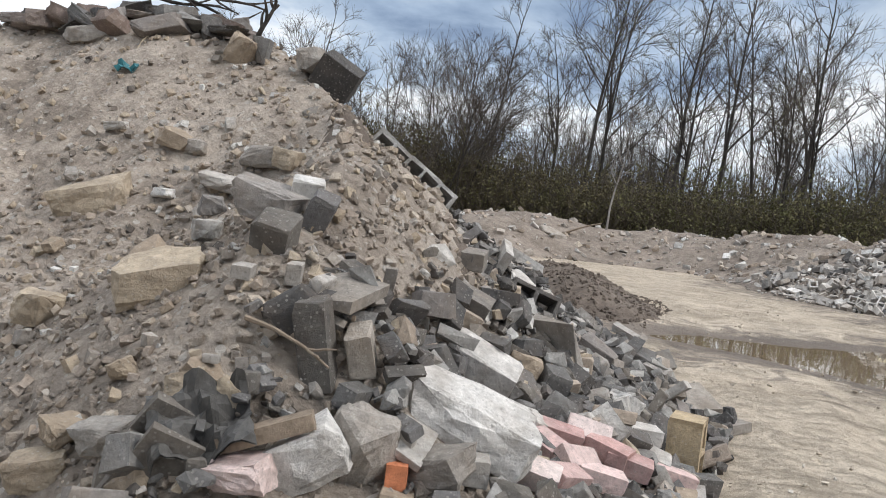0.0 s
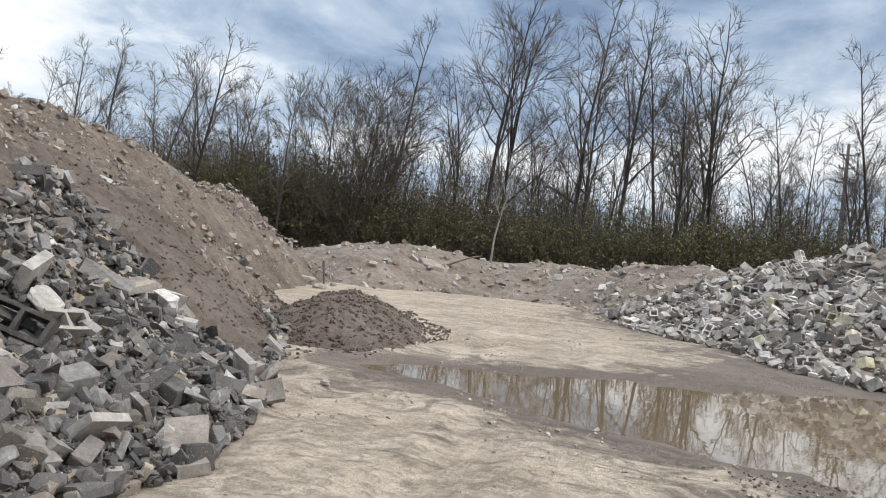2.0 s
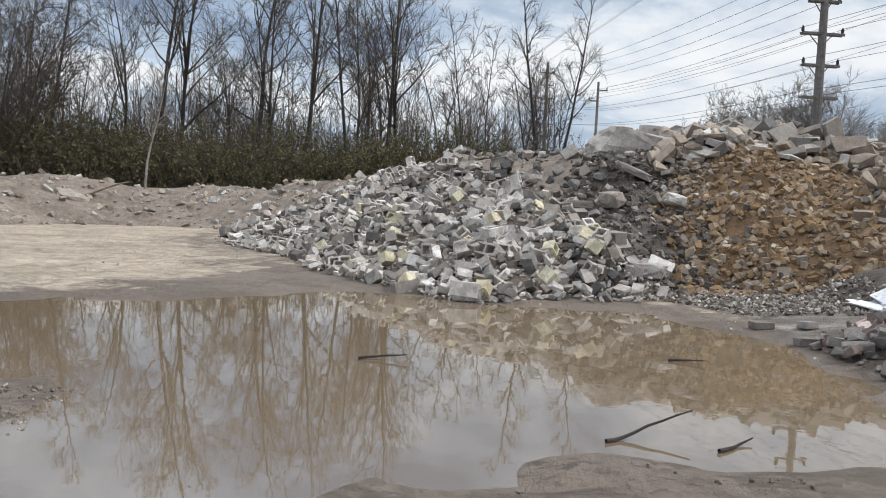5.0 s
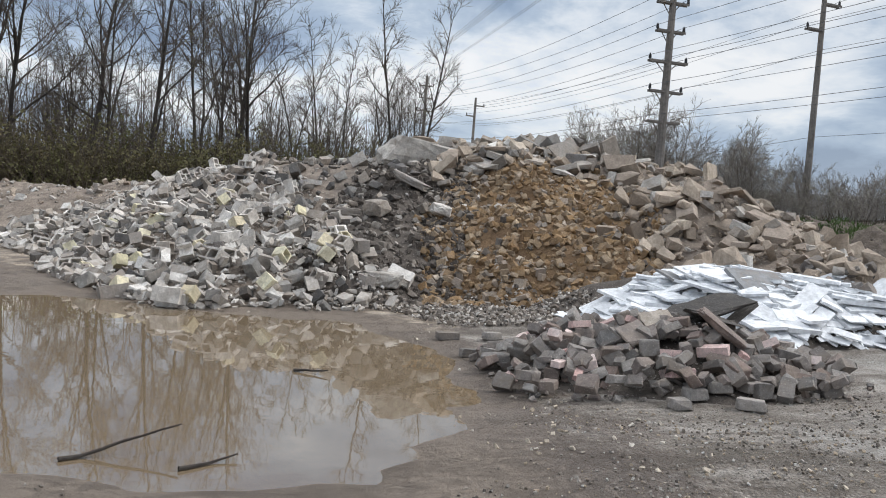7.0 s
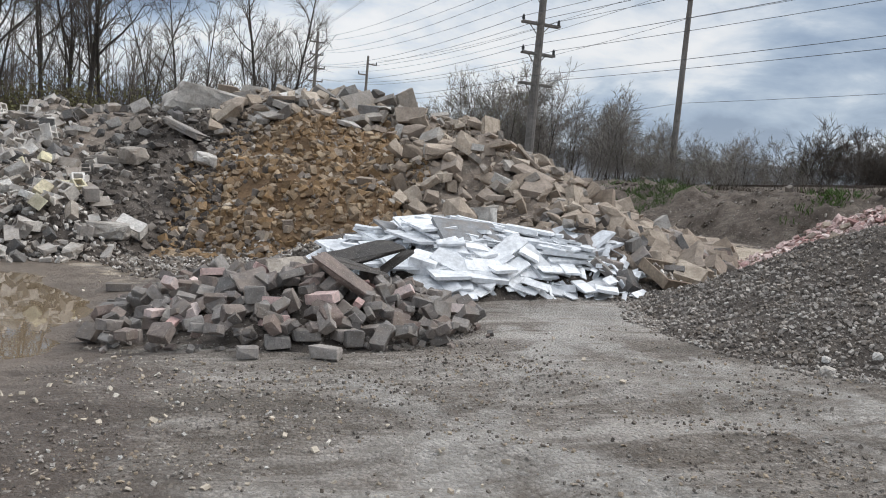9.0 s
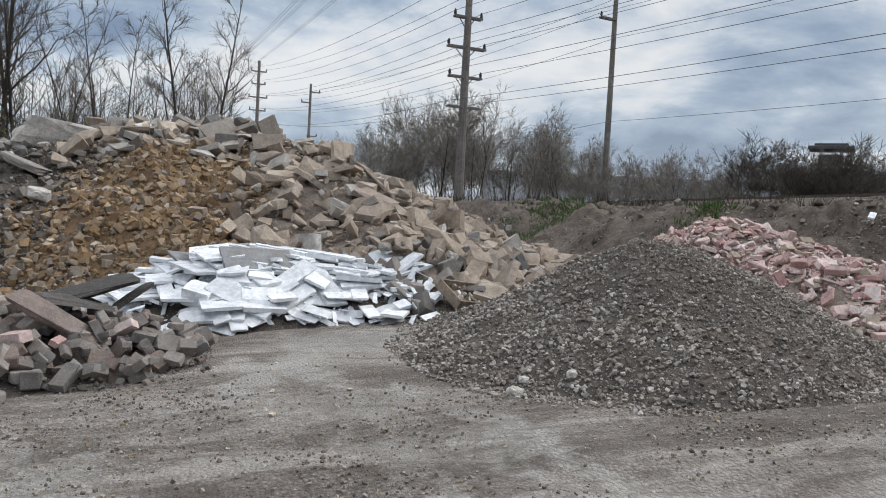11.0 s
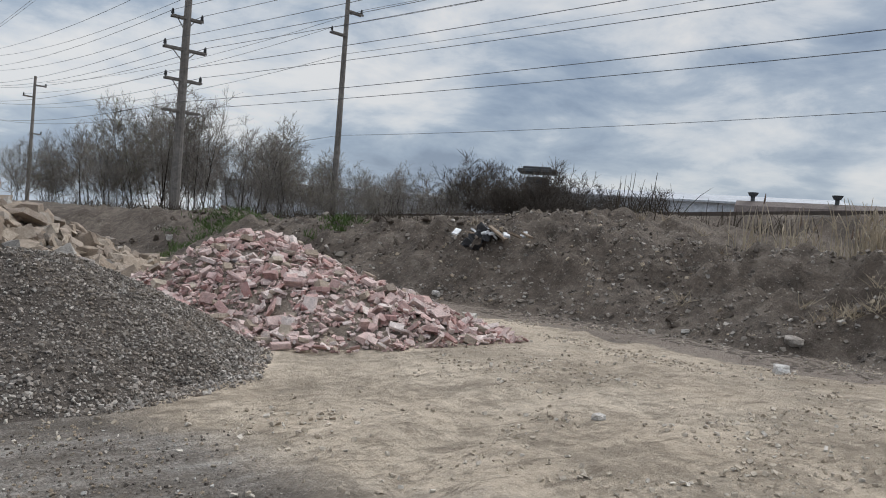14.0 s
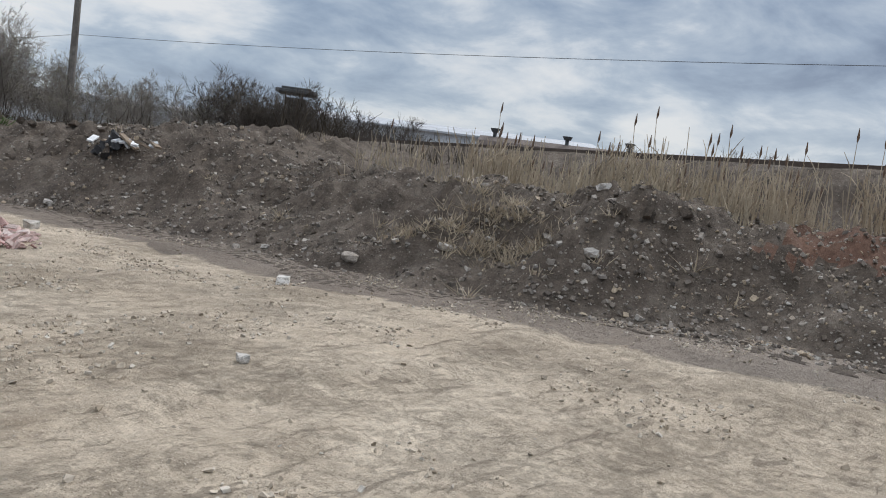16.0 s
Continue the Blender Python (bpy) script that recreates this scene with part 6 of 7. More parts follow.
def near_heap():
    A = PILE_A
    BLK = [sharp_block("concrete_block", P_WHITE, 91), sharp_block("concrete_block", P_CONC, 92), sharp_block("concrete_block", P_DARK, 93)]
    GRANITE = rough_block("rock", P_PINK, 51, 0.35, 20)
    R_ORANGE = bricks("orange_brick", M_ORANGE, 52, 1, (1.0, 1.0, 1.0))[0]
    lie(A, "concrete_chunk", R_WHITE[0], -0.94, 2.59, (0.6, 0.26, 0.24), (6, 20, 22), 0.1, "long whitish concrete chunk")
    lie(A, "concrete_block", BLK[0], -1.11, 3.20, (0.34, 0.17, 0.13), (18, 24, 14), 0.12, "whitish cut concrete block")
    lie(A, "concrete_block", BLK[1], -1.34, 3.58, (0.42, 0.15, 0.14), (14, 24, 10), 0.11)
    lie(A, "concrete_chunk", R_WHITE[1], -0.93, 3.25, (0.22, 0.18, 0.16), (10, 20, 40), 0.08)
    lie(A, "concrete_block", BLK[0], -0.50, 3.85, (0.24, 0.1, 0.08), (4, 6, 26), 0.09)
    lie(A, "concrete_block", BLK[0], -0.43, 3.68, (0.24, 0.11, 0.08), (14, 16, 8), 0.07)
    lie(A, "concrete_block", BLK[2], -1.38, 2.26, (0.16, 0.12, 0.3), (8, -10, 18), 0.1)
    lie(A, "concrete_block", BLK[1], -1.27, 2.38, (0.18, 0.14, 0.16), (18, -12, 22), 0.07)
    lie(A, "concrete_block", BLK[0], -1.89, 2.89, (0.14, 0.08, 0.12), (20, 4, 30), 0.07)
    lie(A, "concrete_slab", R_SLAB[0], -2.01, 2.80, (0.36, 0.16, 0.16), (20, 14, 24), 0.07, "brownish broken slab")
    lie(A, "rock", R_CONC[2], -2.89, 3.89, (0.28, 0.22, 0.17), (10, 0, 30), 0.06, "rounded grey concrete lump")
    lie(A, "rock", R_TAN[1], -2.72, 3.89, (0.16, 0.14, 0.12), (0, 10, 10), 0.05)
    lie(A, "concrete_slab", R_CONC[1], -3.00, 3.68, (0.3, 0.2, 0.1), (10, 8, 20), 0.05)
    lie(A, "rock", R_TAN[0], -2.19, 2.36, (0.36, 0.24, 0.18), (14, -14, 34), 0.05, "large tan rock")
    lie(A, "rock", R_TAN[1], -3.69, 3.37, (0.46, 0.28, 0.22), (16, -14, 30), 0.03, "large tan rock")
    lie(A, "rock", R_TAN[2], -2.91, 2.44, (0.2, 0.17, 0.16), (0, 0, 10), 0.06)
    lie(A, "rock", R_TAN[0], -3.55, 3.86, (0.2, 0.14, 0.13), (10, 20, 30), 0.05)
    lie(A, "rock", R_CONC[0], -3.43, 3.91, (0.16, 0.12, 0.1), (0, 10, 0), 0.04)
    lie(A, "rock", R_WHITE[2], -4.05, 3.86, (0.18, 0.11, 0.06), (0, -8, 20), 0.04)
    lie(A, "rock", R_WHITE[1], -3.27, 3.51, (0.13, 0.1, 0.06), (0, 0, 0), 0.03)
    lie(A, "rock", R_CONC[1], -2.37, 2.83, (0.14, 0.12, 0.11), (0, 0, 50), 0.04)
    lie(A, "concrete_chunk", R_SLAB[1], -2.84, 3.42, (0.16, 0.12, 0.11), (10, 0, 30), 0.05)
    lie(A, "concrete_chunk", R_CONC[0], -1.14, 2.20, (0.22, 0.22, 0.26), (20, 10, 50), 0.06)
    lie(A, "concrete_chunk", R_WHITE[2], -1.24, 2.06, (0.3, 0.22, 0.2), (0, -30, 30), 0.06)
    lie(A, "rock", GRANITE, -1.35, 1.86, (0.19, 0.15, 0.12), (0, -10, 20), 0.06, "pinkish granite rock")
    lie(A, "concrete_block", BLK[1], -0.82, 2.43, (0.17, 0.1, 0.09), (2, 3, 22), 0.07)
    lie(A, "concrete_chunk", R_CONC[2], -0.91, 2.33, (0.24, 0.18, 0.16), (15, -10, 0), 0.05)
    lie(A, "plank", R_PLANK, -1.32, 1.93, (0.4, 0.07, 0.05), (0, -20, 28), 0.16, "weathered wooden plank")
    lie(A, "concrete_block", BLK[2], -1.78, 2.53, (0.22, 0.16, 0.12), (24, 10, 20), 0.06)
    lie(A, "concrete_block", BLK[2], -1.78, 2.83, (0.16, 0.13, 0.17), (20, 20, 30), 0.06)
    lie(A, "concrete_slab", BLK[1], -1.45, 2.89, (0.1, 0.05, 0.2), (10, 8, 20), 0.09)
    lie(A, "concrete_slab", BLK[1], -1.74, 2.30, (0.14, 0.09, 0.05), (5, 4, 20), 0.05)
    lie(A, "concrete_block", BLK[1], -1.59, 2.40, (0.11, 0.09, 0.08), (5, 4, 25), 0.05)
    lie(A, "concrete_slab", R_WHITE[0], -1.76, 5.82, (0.26, 0.18, 0.05), (24, 40, 10), 0.12)
    lie(A, "concrete_block", R_SLAB[2], -0.93, 4.75, (0.26, 0.2, 0.18), (10, 30, 10), 0.1)
    lie(A, "concrete_block", BLK[2], -0.93, 3.80, (0.18, 0.17, 0.18), (10, 14, 30), 0.08, "greenish grey block")
    lie(A, "concrete_chunk", R_WHITE[1], -0.62, 4.10, (0.18, 0.15, 0.15), (10, 20, 60), 0.09)
    lie(A, "concrete_block", BLK[2], -0.83, 6.02, (0.24, 0.16, 0.12), (8, 20, 10), 0.08)
    lie(A, "concrete_slab", R_CONC[0], -5.08, 4.47, (0.42, 0.16, 0.14), (0, -8, 20), 0.06)
    lie(A, "rock", R_TAN[2], -3.73, 4.66, (0.22, 0.18, 0.24), (10, 20, 20), 0.08)
    lie(A, "orange_brick", R_ORANGE, -1.01, 2.22, (0.1, 0.07, 0.08), (0, 0, 20), 0.06, "chip of orange brick")
    lie(A, "rock", R_TAN[1], -1.09, 3.74, (0.2, 0.15, 0.14), (0, 20, 30), 0.08)
    lie(A, "rock", R_TAN[2], -0.97, 4.45, (0.2, 0.14, 0.13), (0, 10, 80), 0.08)
    lie(A, "concrete_block", BLK[1], -0.90, 4.25, (0.2, 0.1, 0.09), (0, 8, 10), 0.08)
    lie(A, "concrete_chunk", R_WHITE[1], -2.62, 8.08, (0.3, 0.2, 0.16), (10, 20, 0), 0.1)
    lie(A, "concrete_block", BLK[1], -1.71, 4.62, (0.2, 0.13, 0.09), (0, -4, 10), 0.08)
    lie(A, "concrete_block", BLK[1], -1.52, 4.06, (0.26, 0.16, 0.1), (10, 4, 10), 0.08)
    lie(A, "rock", R_TAN[0], -1.42, 4.39, (0.16, 0.14, 0.1), (0, 0, 0), 0.08)
    lie(A, "concrete_block", BLK[2], -0.90, 5.25, (0.22, 0.2, 0.16), (10, 24, -10), 0.1)
    lie(A, "hollow_block", cmu_mesh("hollow_block", P_OCHRE, seed=41), -0.28, 4.06, (0.34,) * 3, (90, 88, 86), 0.15, "ochre-stained hollow block")
    for k, (x, y, rz, rx) in enumerate(((-0.76, 3.34, 20, 10), (-0.63, 3.14, 60, 40), (-0.55, 3.41, -10, 5), (-0.46, 3.41, 10, 8), (-0.29, 3.62, 20, 0), (-0.66, 3.46, 15, 40), (-0.78, 3.17, -30, 15), (-0.53, 3.14, 25, 5), (-0.61, 2.88, 70, 20), (-0.71, 2.76, 10, 20))):
        lie(A, "pink_brick", R_PINK[k % 3], x, y, (0.2, 0.1, 0.08), (rx, 12, rz), 0.09)
    lie(A, "plastic_sheet", crumpled_sheet("plastic_sheet", M_TARP, 5), -1.50, 1.85, (0.30, 0.26, 0.4), (35, -15, 40), 0.08, "crumpled dark plastic sheet")
    lie(A, "branch", stick_mesh("branch", M_WOOD, 3, 0.34, 0.010), -1.44, 2.20, (1, 1, 1), (0, 18, 30), 0.12)
    lie(A, "hollow_slab", cmu_mesh("hollow_slab", P_DARK, (1, 0, 1, 0, 1, 0, 1, 0, 1, 0, 1), seed=47), -2.44, 4.96, (0.30, 0.42, 0.7), (62, 36, 20), 0.16, "dark hollow-core slab")
    lie(A, "hollow_block", V_CMUDARK[0], -1.58, 5.47, (0.39,) * 3, (70, 20, 30), 0.12)
    lie(A, "rock", R_CONC[1], -1.85, 1.84, (0.24, 0.16, 0.12), (10, -10, 0), 0.03)
    lie(A, "rock", R_TAN[1], -2.07, 1.77, (0.2, 0.15, 0.12), (10, -5, 40), 0.03)
    lie(A, "rock", R_TAN[2], -2.05, 1.86, (0.16, 0.12, 0.1), (10, 0, 80), 0.03)
    lie(A, "rock", R_TAN[0], -1.64, 1.74, (0.2, 0.12, 0.1), (10, 5, 120), 0.03)
    lie(A, "rock", R_CONC[1], -2.85, 2.32, (0.1, 0.08, 0.07), (10, 10, 160), 0.03)
    lie(A, "rock", R_TAN[2], -1.66, 1.96, (0.14, 0.1, 0.09), (10, 15, 200), 0.03)
    lie(A, "rock", R_TAN[0], -1.98, 2.01, (0.1, 0.08, 0.08), (10, 20, 240), 0.03)
    lie(A, "rock", R_TAN[1], -3.48, 2.97, (0.12, 0.09, 0.06), (10, 25, 280), 0.03)
    lie(A, "rock", R_CONC[1], -4.03, 3.52, (0.12, 0.09, 0.06), (10, 30, 320), 0.03)
    lie(A, "rock", R_TAN[0], -1.63, 1.99, (0.12, 0.1, 0.08), (10, 35, 360), 0.03)
    lie(A, "rock", R_TAN[1], -1.53, 1.99, (0.13, 0.1, 0.12), (10, 40, 400), 0.03)
    # on the crest
    lie(A, "dark_block", sharp_block("dark_block", P_ASPH, 94), -2.99, 4.80, (0.29, 0.25, 0.24), (20, 30, 30), 0.22, "dark tarred block")
    lie(A, "rock", R_CONC[0], -3.2, 4.75, (0.22, 0.2, 0.18), (0, 0, 0), 0.12)
    lie(A, "rock", R_DARK[0], -3.62, 4.72, (0.14, 0.12, 0.2), (0, 10, 20), 0.1)
    r = np.random.default_rng(77)
    for k in range(34):
        a = k / 34
        x, y = -6.0 + 2.1 * a + 0.2 * r.normal(), 4.6 + 0.35 * a + 0.16 * r.normal()
        lie(A, "crest_slab", (R_SLAB + R_DARK + R_ASPH)[k % 7], x, y, (0.2 + 0.28 * r.random(), 0.15 + 0.16 * r.random(), 0.06 + 0.1 * r.random()), (r.normal() * 14, r.normal() * 14, r.random() * 180), 0.07)
    for k in range(6):
        lie(A, "branch", stick_mesh("branch", M_BARK, 60 + k, 0.7, 0.018), -4.9 + 0.12 * k, 4.8 + 0.05 * k, (1, 1, 1), (r.normal() * 10, r.normal() * 12, r.random() * 60), 0.24)
    root = stick_mesh("tree_root", M_BARK, 71, 0.9, 0.05, 0.3, 4)
    lie(A, "tree_root", root, -3.72, 4.86, (0.5, 0.5, 0.5), (0, -64, 20), 0.22, "twisted bare tree root")
    lie(A, "cable", stick_mesh("cable", M_REED, 8, 0.55, 0.009, 0.2, 0), -4.3, 4.52, (1, 1, 1), (0, 44, -60), 0.06)
    for k, (x, y, s) in enumerate(((-6.77, 15.7, 0.6), (-9.1, 22.4, 0.62), (-8.0, 21.2, 0.4), (-8.8, 23.6, 0.3))):
        lie(A, "boulder", R_CONC[k % 3], x, y, (s, s * 0.7, s * 0.45), (5, 8, 40 * k), s * 0.12)
    lie(PILE_A, "pipe_scrap", stick_mesh("pipe_scrap", M_BLACK, 9, 2.6, 0.05, 0.02, 0), -9.6, 24.4, (1, 1, 1), (0, 24, -60), 0.15)
    lie(PILE_C, "concrete_slab", R_CONC[0], -8.5, 31.6, (1.3, 0.6, 0.28), (24, 16, 20), 0.1)
    lie(PILE_C, "log", stick_mesh("log", M_WOOD, 10, 2.0, 0.06, 0.05, 0), -7.6, 32.2, (1, 1, 1), (0, -22, 10), 0.3)
    lie(PILE_A, "blue_scrap", crumpled_sheet("blue_scrap", M_TEAL, 12, 6, 5), -4.39, 4.23, (0.16, 0.1, 0.2), (30, 0, 20), 0.03, "teal plastic scrap")


R_PLANK = bricks("plank", M_WOOD, 40, 1, (1.0, 1.0, 1.0))[0]
M_ORANGE = mat("orange_brick", [(0.50, 0.17, 0.08), (0.62, 0.24, 0.12)], 4, 0.9, 0.4, 30)
M_TARP = mat("dark_tarp", [(0.05, 0.048, 0.045), (0.085, 0.08, 0.074), (0.12, 0.112, 0.10)], 5, 0.55, 0.3, 20)
M_TEAL = mat("teal_plastic", [(0.03, 0.13, 0.15), (0.04, 0.17, 0.19)], 5, 0.5, 0.1, 20)
near_heap()


def crate_box(x, y):
    """A shallow dark tray lying tilted, full of rubble."""
    t = thing("crate", "dark open wooden crate holding broken rubble", "crate", at=pose(x, y, float(land(x, y)[0]) + 0.08, 26, 6, 20))
    bm = bmesh.new()
    box(bm, (0, 0, 0), (0.56, 0.46, 0.02))
    child("floor_board", bm_mesh("floor_board", bm, M_WOOD), t)
    for dx, dy, w, d in ((0, -0.23, 0.58, 0.022), (0, 0.23, 0.58, 0.022), (-0.28, 0, 0.022, 0.44), (0.28, 0, 0.022, 0.44)):
        bm = bmesh.new()
        box(bm, (dx, dy, 0.06), (w, d, 0.13))
        child("side_board", bm_mesh("side_board", bm, M_WOOD, 0.004), t)
    r = np.random.default_rng(9)
    for k in range(16):
        child("rubble_piece", V_PALE[k % 5], t, pose(0.2 * r.normal() * 0.8, 0.12 * r.normal(), 0.05, *(r.random(3) * 90)) @ Matrix.Scale(0.07 + 0.06 * r.random(), 4))


def long_heap():
    D = PILE_D
    lie(D, "boulder", R_WHITE[1], 9.5, 20.3, (1.6, 1.1, 0.75), (4, 6, 10), 0.14, "huge pale concrete slab on the crest")
    lie(D, "boulder", R_CONC[0], 8.6, 17.1, (0.46, 0.4, 0.32), (0, 0, 20), 0.14)
    lie(D, "boulder", R_CONC[1], 8.66, 14.6, (0.62, 0.4, 0.27), (0, 3, 10), 0.1)
    lie(D, "concrete_slab", R_CONC[2], 8.1, 17.7, (0.75, 0.4, 0.22), (0, 6, -10), 0.1)
    lie(D, "concrete_slab", R_SLAB[0], 9.3, 18.4, (0.9, 0.3, 0.14), (10, 22, 0), 0.14)
    lie(D, "boulder", R_WHITE[0], 9.75, 17.2, (0.42, 0.34, 0.22), (0, 10, 0), 0.3)
    for k, (x, y, s) in enumerate(((5.9, 20.1, 0.39), (6.3, 20.4, 0.39), (6.9, 20.6, 0.39), (4.8, 19.6, 0.39))):
        lie(D, "hollow_block", V_CMUDARK[k % 2], x, y, (s, s, s), (70, 10 * k, 40 * k), 0.2)
    # brick heap: slabs leaning over it
    Fp = PILE_F
    lie(Fp, "asphalt_slab", R_ASPH[0], 11.53, 10.14, (0.85, 0.5, 0.06), (6, -16, 10), 0.35, "broken asphalt slab")
    lie(Fp, "concrete_beam", R_SLAB[2], 11.35, 9.45, (0.8, 0.24, 0.07), (26, 32, 10), 0.24)
    lie(Fp, "asphalt_slab", R_ASPH[1], 11.82, 10.19, (0.46, 0.14, 0.06), (0, -36, 15), 0.31, "broken asphalt slab")
    lie(Fp, "asphalt_slab", R_ASPH[1], 11.42, 9.85, (0.6, 0.45, 0.06), (4, 10, 30), 0.24, "broken asphalt slab")
    lie(Fp, "concrete_slab", R_CONC[1], 10.86, 9.80, (0.36, 0.26, 0.06), (40, -6, 10), 0.16)
    lie(Fp, "concrete_slab", R_SLAB[0], 10.59, 9.62, (0.3, 0.24, 0.06), (30, -14, 20), 0.14)
    lie(Fp, "concrete_slab", R_DARK[0], 10.41, 9.67, (0.26, 0.2, 0.07), (24, -24, 0), 0.14)
    for x, y, rz in ((11.81, 9.22, 14), (12.00, 9.33, 16), (11.30, 9.00, 10), (11.28, 8.88, 20), (10.58, 8.60, 5), (11.11, 8.56, -25), (9.29, 11.70, 4), (9.43, 10.89, 8), (9.63, 10.75, 12), (9.87, 9.50, 70), (9.78, 11.67, 20), (10.99, 8.86, 2), (11.26, 9.03, 12), (10.78, 8.79, 12)):
        lie(Fp, "brick", V_BRICK[int(rz) % 9], x, y, (0.24, 0.24, 0.24), (0, 0, rz), 0.04)
    lie(PILE_E, "grey_sheet", R_SHEET, 13.01, 11.92, (1.3, 0.42, 0.05), (30, 2, 12), 0.17, "dark grey insulation sheet")
    lie(PILE_E, "foam_block", R_FOAM, 12.40, 11.40, (0.5, 0.3, 0.2), (12, -20, 60), 0.16, "thick white foam block")
    lie(PILE_E, "foam_panel", R_FOAM, 13.01, 11.23, (0.95, 0.45, 0.05), (12, 3, 10), 0.08)
    lie(PILE_E, "grey_sheet", R_SHEET, 12.2, 12.6, (0.5, 0.3, 0.03), (20, 5, 30), 0.18)
    for k, (x, y, sx, sy, rz) in enumerate(((11.7, 12.6, 1.0, 0.8, 20), (12.5, 12.2, 0.9, 0.7, -10), (12.6, 11.2, 0.85, 0.5, 5), (13.2, 11.3, 0.6, 0.4, 15), (12.1, 12.7, 0.9, 0.6, 20), (11.7, 12.3, 0.8, 0.5, -10))):
        lie(PILE_E, "foam_panel", R_FOAM, x, y, (sx, sy, 0.035), (9, -4, rz), 0.12)
    for x, y, l, rz, rx in ((13.2, 12.5, 1.1, -10, 5), (12.6, 12.5, 1.2, -8, 9), (14.0, 11.9, 1.2, -20, 4), (13.4, 12.2, 1.4, -48, 7), (11.8, 12.4, 0.8, 10, 5), (14.6, 12.3, 0.9, -10, 8), (12.1, 12.7, 1.3, -20, 8), (12.9, 12.6, 1.2, -35, 6), (11.9, 12.6, 1.0, 10, -6), (13.9, 12.3, 1.3, -40, 8), (14.4, 12.0, 1.1, -50, 9), (13.6, 12.8, 1.5, -30, 5)):
        lie(PILE_E, "foam_strip", R_FOAM, x, y, (l, 0.11, 0.04), (rx, 4, rz), 0.17)
    r = np.random.default_rng(303)
    for k in range(16):
        x, y = 11.35 + 1.5 * r.random(), 11.5 + 1.1 * r.random()
        lie(PILE_E, "foam_panel", R_FOAM, x, y, (0.5 + 0.5 * r.random(), 0.35 + 0.3 * r.random(), 0.03), (8 + 4 * r.normal(), -3 + 5 * r.normal(), 20 * r.normal()), 0.12 + 0.1 * r.random())
    for k in range(60):
        a, b = r.random(), r.random()
        x, y = 11.8 + 2.9 * a, 11.4 + 0.2 * a + 1.4 * b * (1 - 0.5 * a)
        lie(PILE_E, "foam_strip", R_FOAM, x, y, (0.5 + 0.9 * r.random(), 0.04 + 0.07 * r.random(), 0.03 + 0.02 * r.random()), (r.normal() * 8, r.normal() * 6 + 5, -18 + 28 * r.normal()), 0.08 + 0.12 * r.random())
    crate_box(15.35, 11.44)
    for x, y, s in ((14.45, 7.7, 0.13), (14.6, 7.9, 0.08), (14.9, 7.75, 0.1)):
        lie(PILE_G, "white_chunk", R_WHITE[0], x, y, (s, s * 0.7, s * 0.6), (0, 0, 30), 0.02)
    # stones along the track that can be told apart
    for k, (x, y, s) in enumerate(((19.58, 5.33, 0.1), (23.3, 6.37, 0.22), (22.4, 10.8, 0.25), (18.3, 2.9, 0.16), (18.1, 2.2, 0.11), (20.9, 3.6, 0.12), (2.65, 6.05, 0.09), (-0.9, 8.3, 0.1), (4.4, 7.0, 0.12))):
        st = thing("stone", "loose pale stone lying on the packed dirt", "stone", "stones on the track", at=pose(x, y, float(ground_h(np.array([x]), np.array([y]))[0]) + s * 0.18, 0, 0, 50 * k) @ Matrix.Diagonal((s, s * 0.7, s * 0.5, 1)), data=R_WHITE[k % 3])
    for k, (x, y, l, rz) in enumerate(((7.0, 7.55, 0.62, 35), (7.5, 7.38, 0.34, 30), (5.3, 9.3, 0.4, 5), (7.9, 9.8, 0.3, -10))):
        tagged(new("driftwood", stick_mesh("driftwood", M_BARK, 80 + k, l, 0.013, 0.09, 0)), "dark wet stick lying in the puddle", "stick", "sticks in the puddle").matrix_basis = pose(x, y, WATER + 0.012, 0, 0, rz)


R_SHEET = bricks("grey_sheet", P_SHEET, 42, 1, (1.0, 1.0, 1.0))[0]
R_FOAM = bricks("foam_panel", P_FOAM, 43, 1, (1.0, 1.0, 1.0))[0]
long_heap()


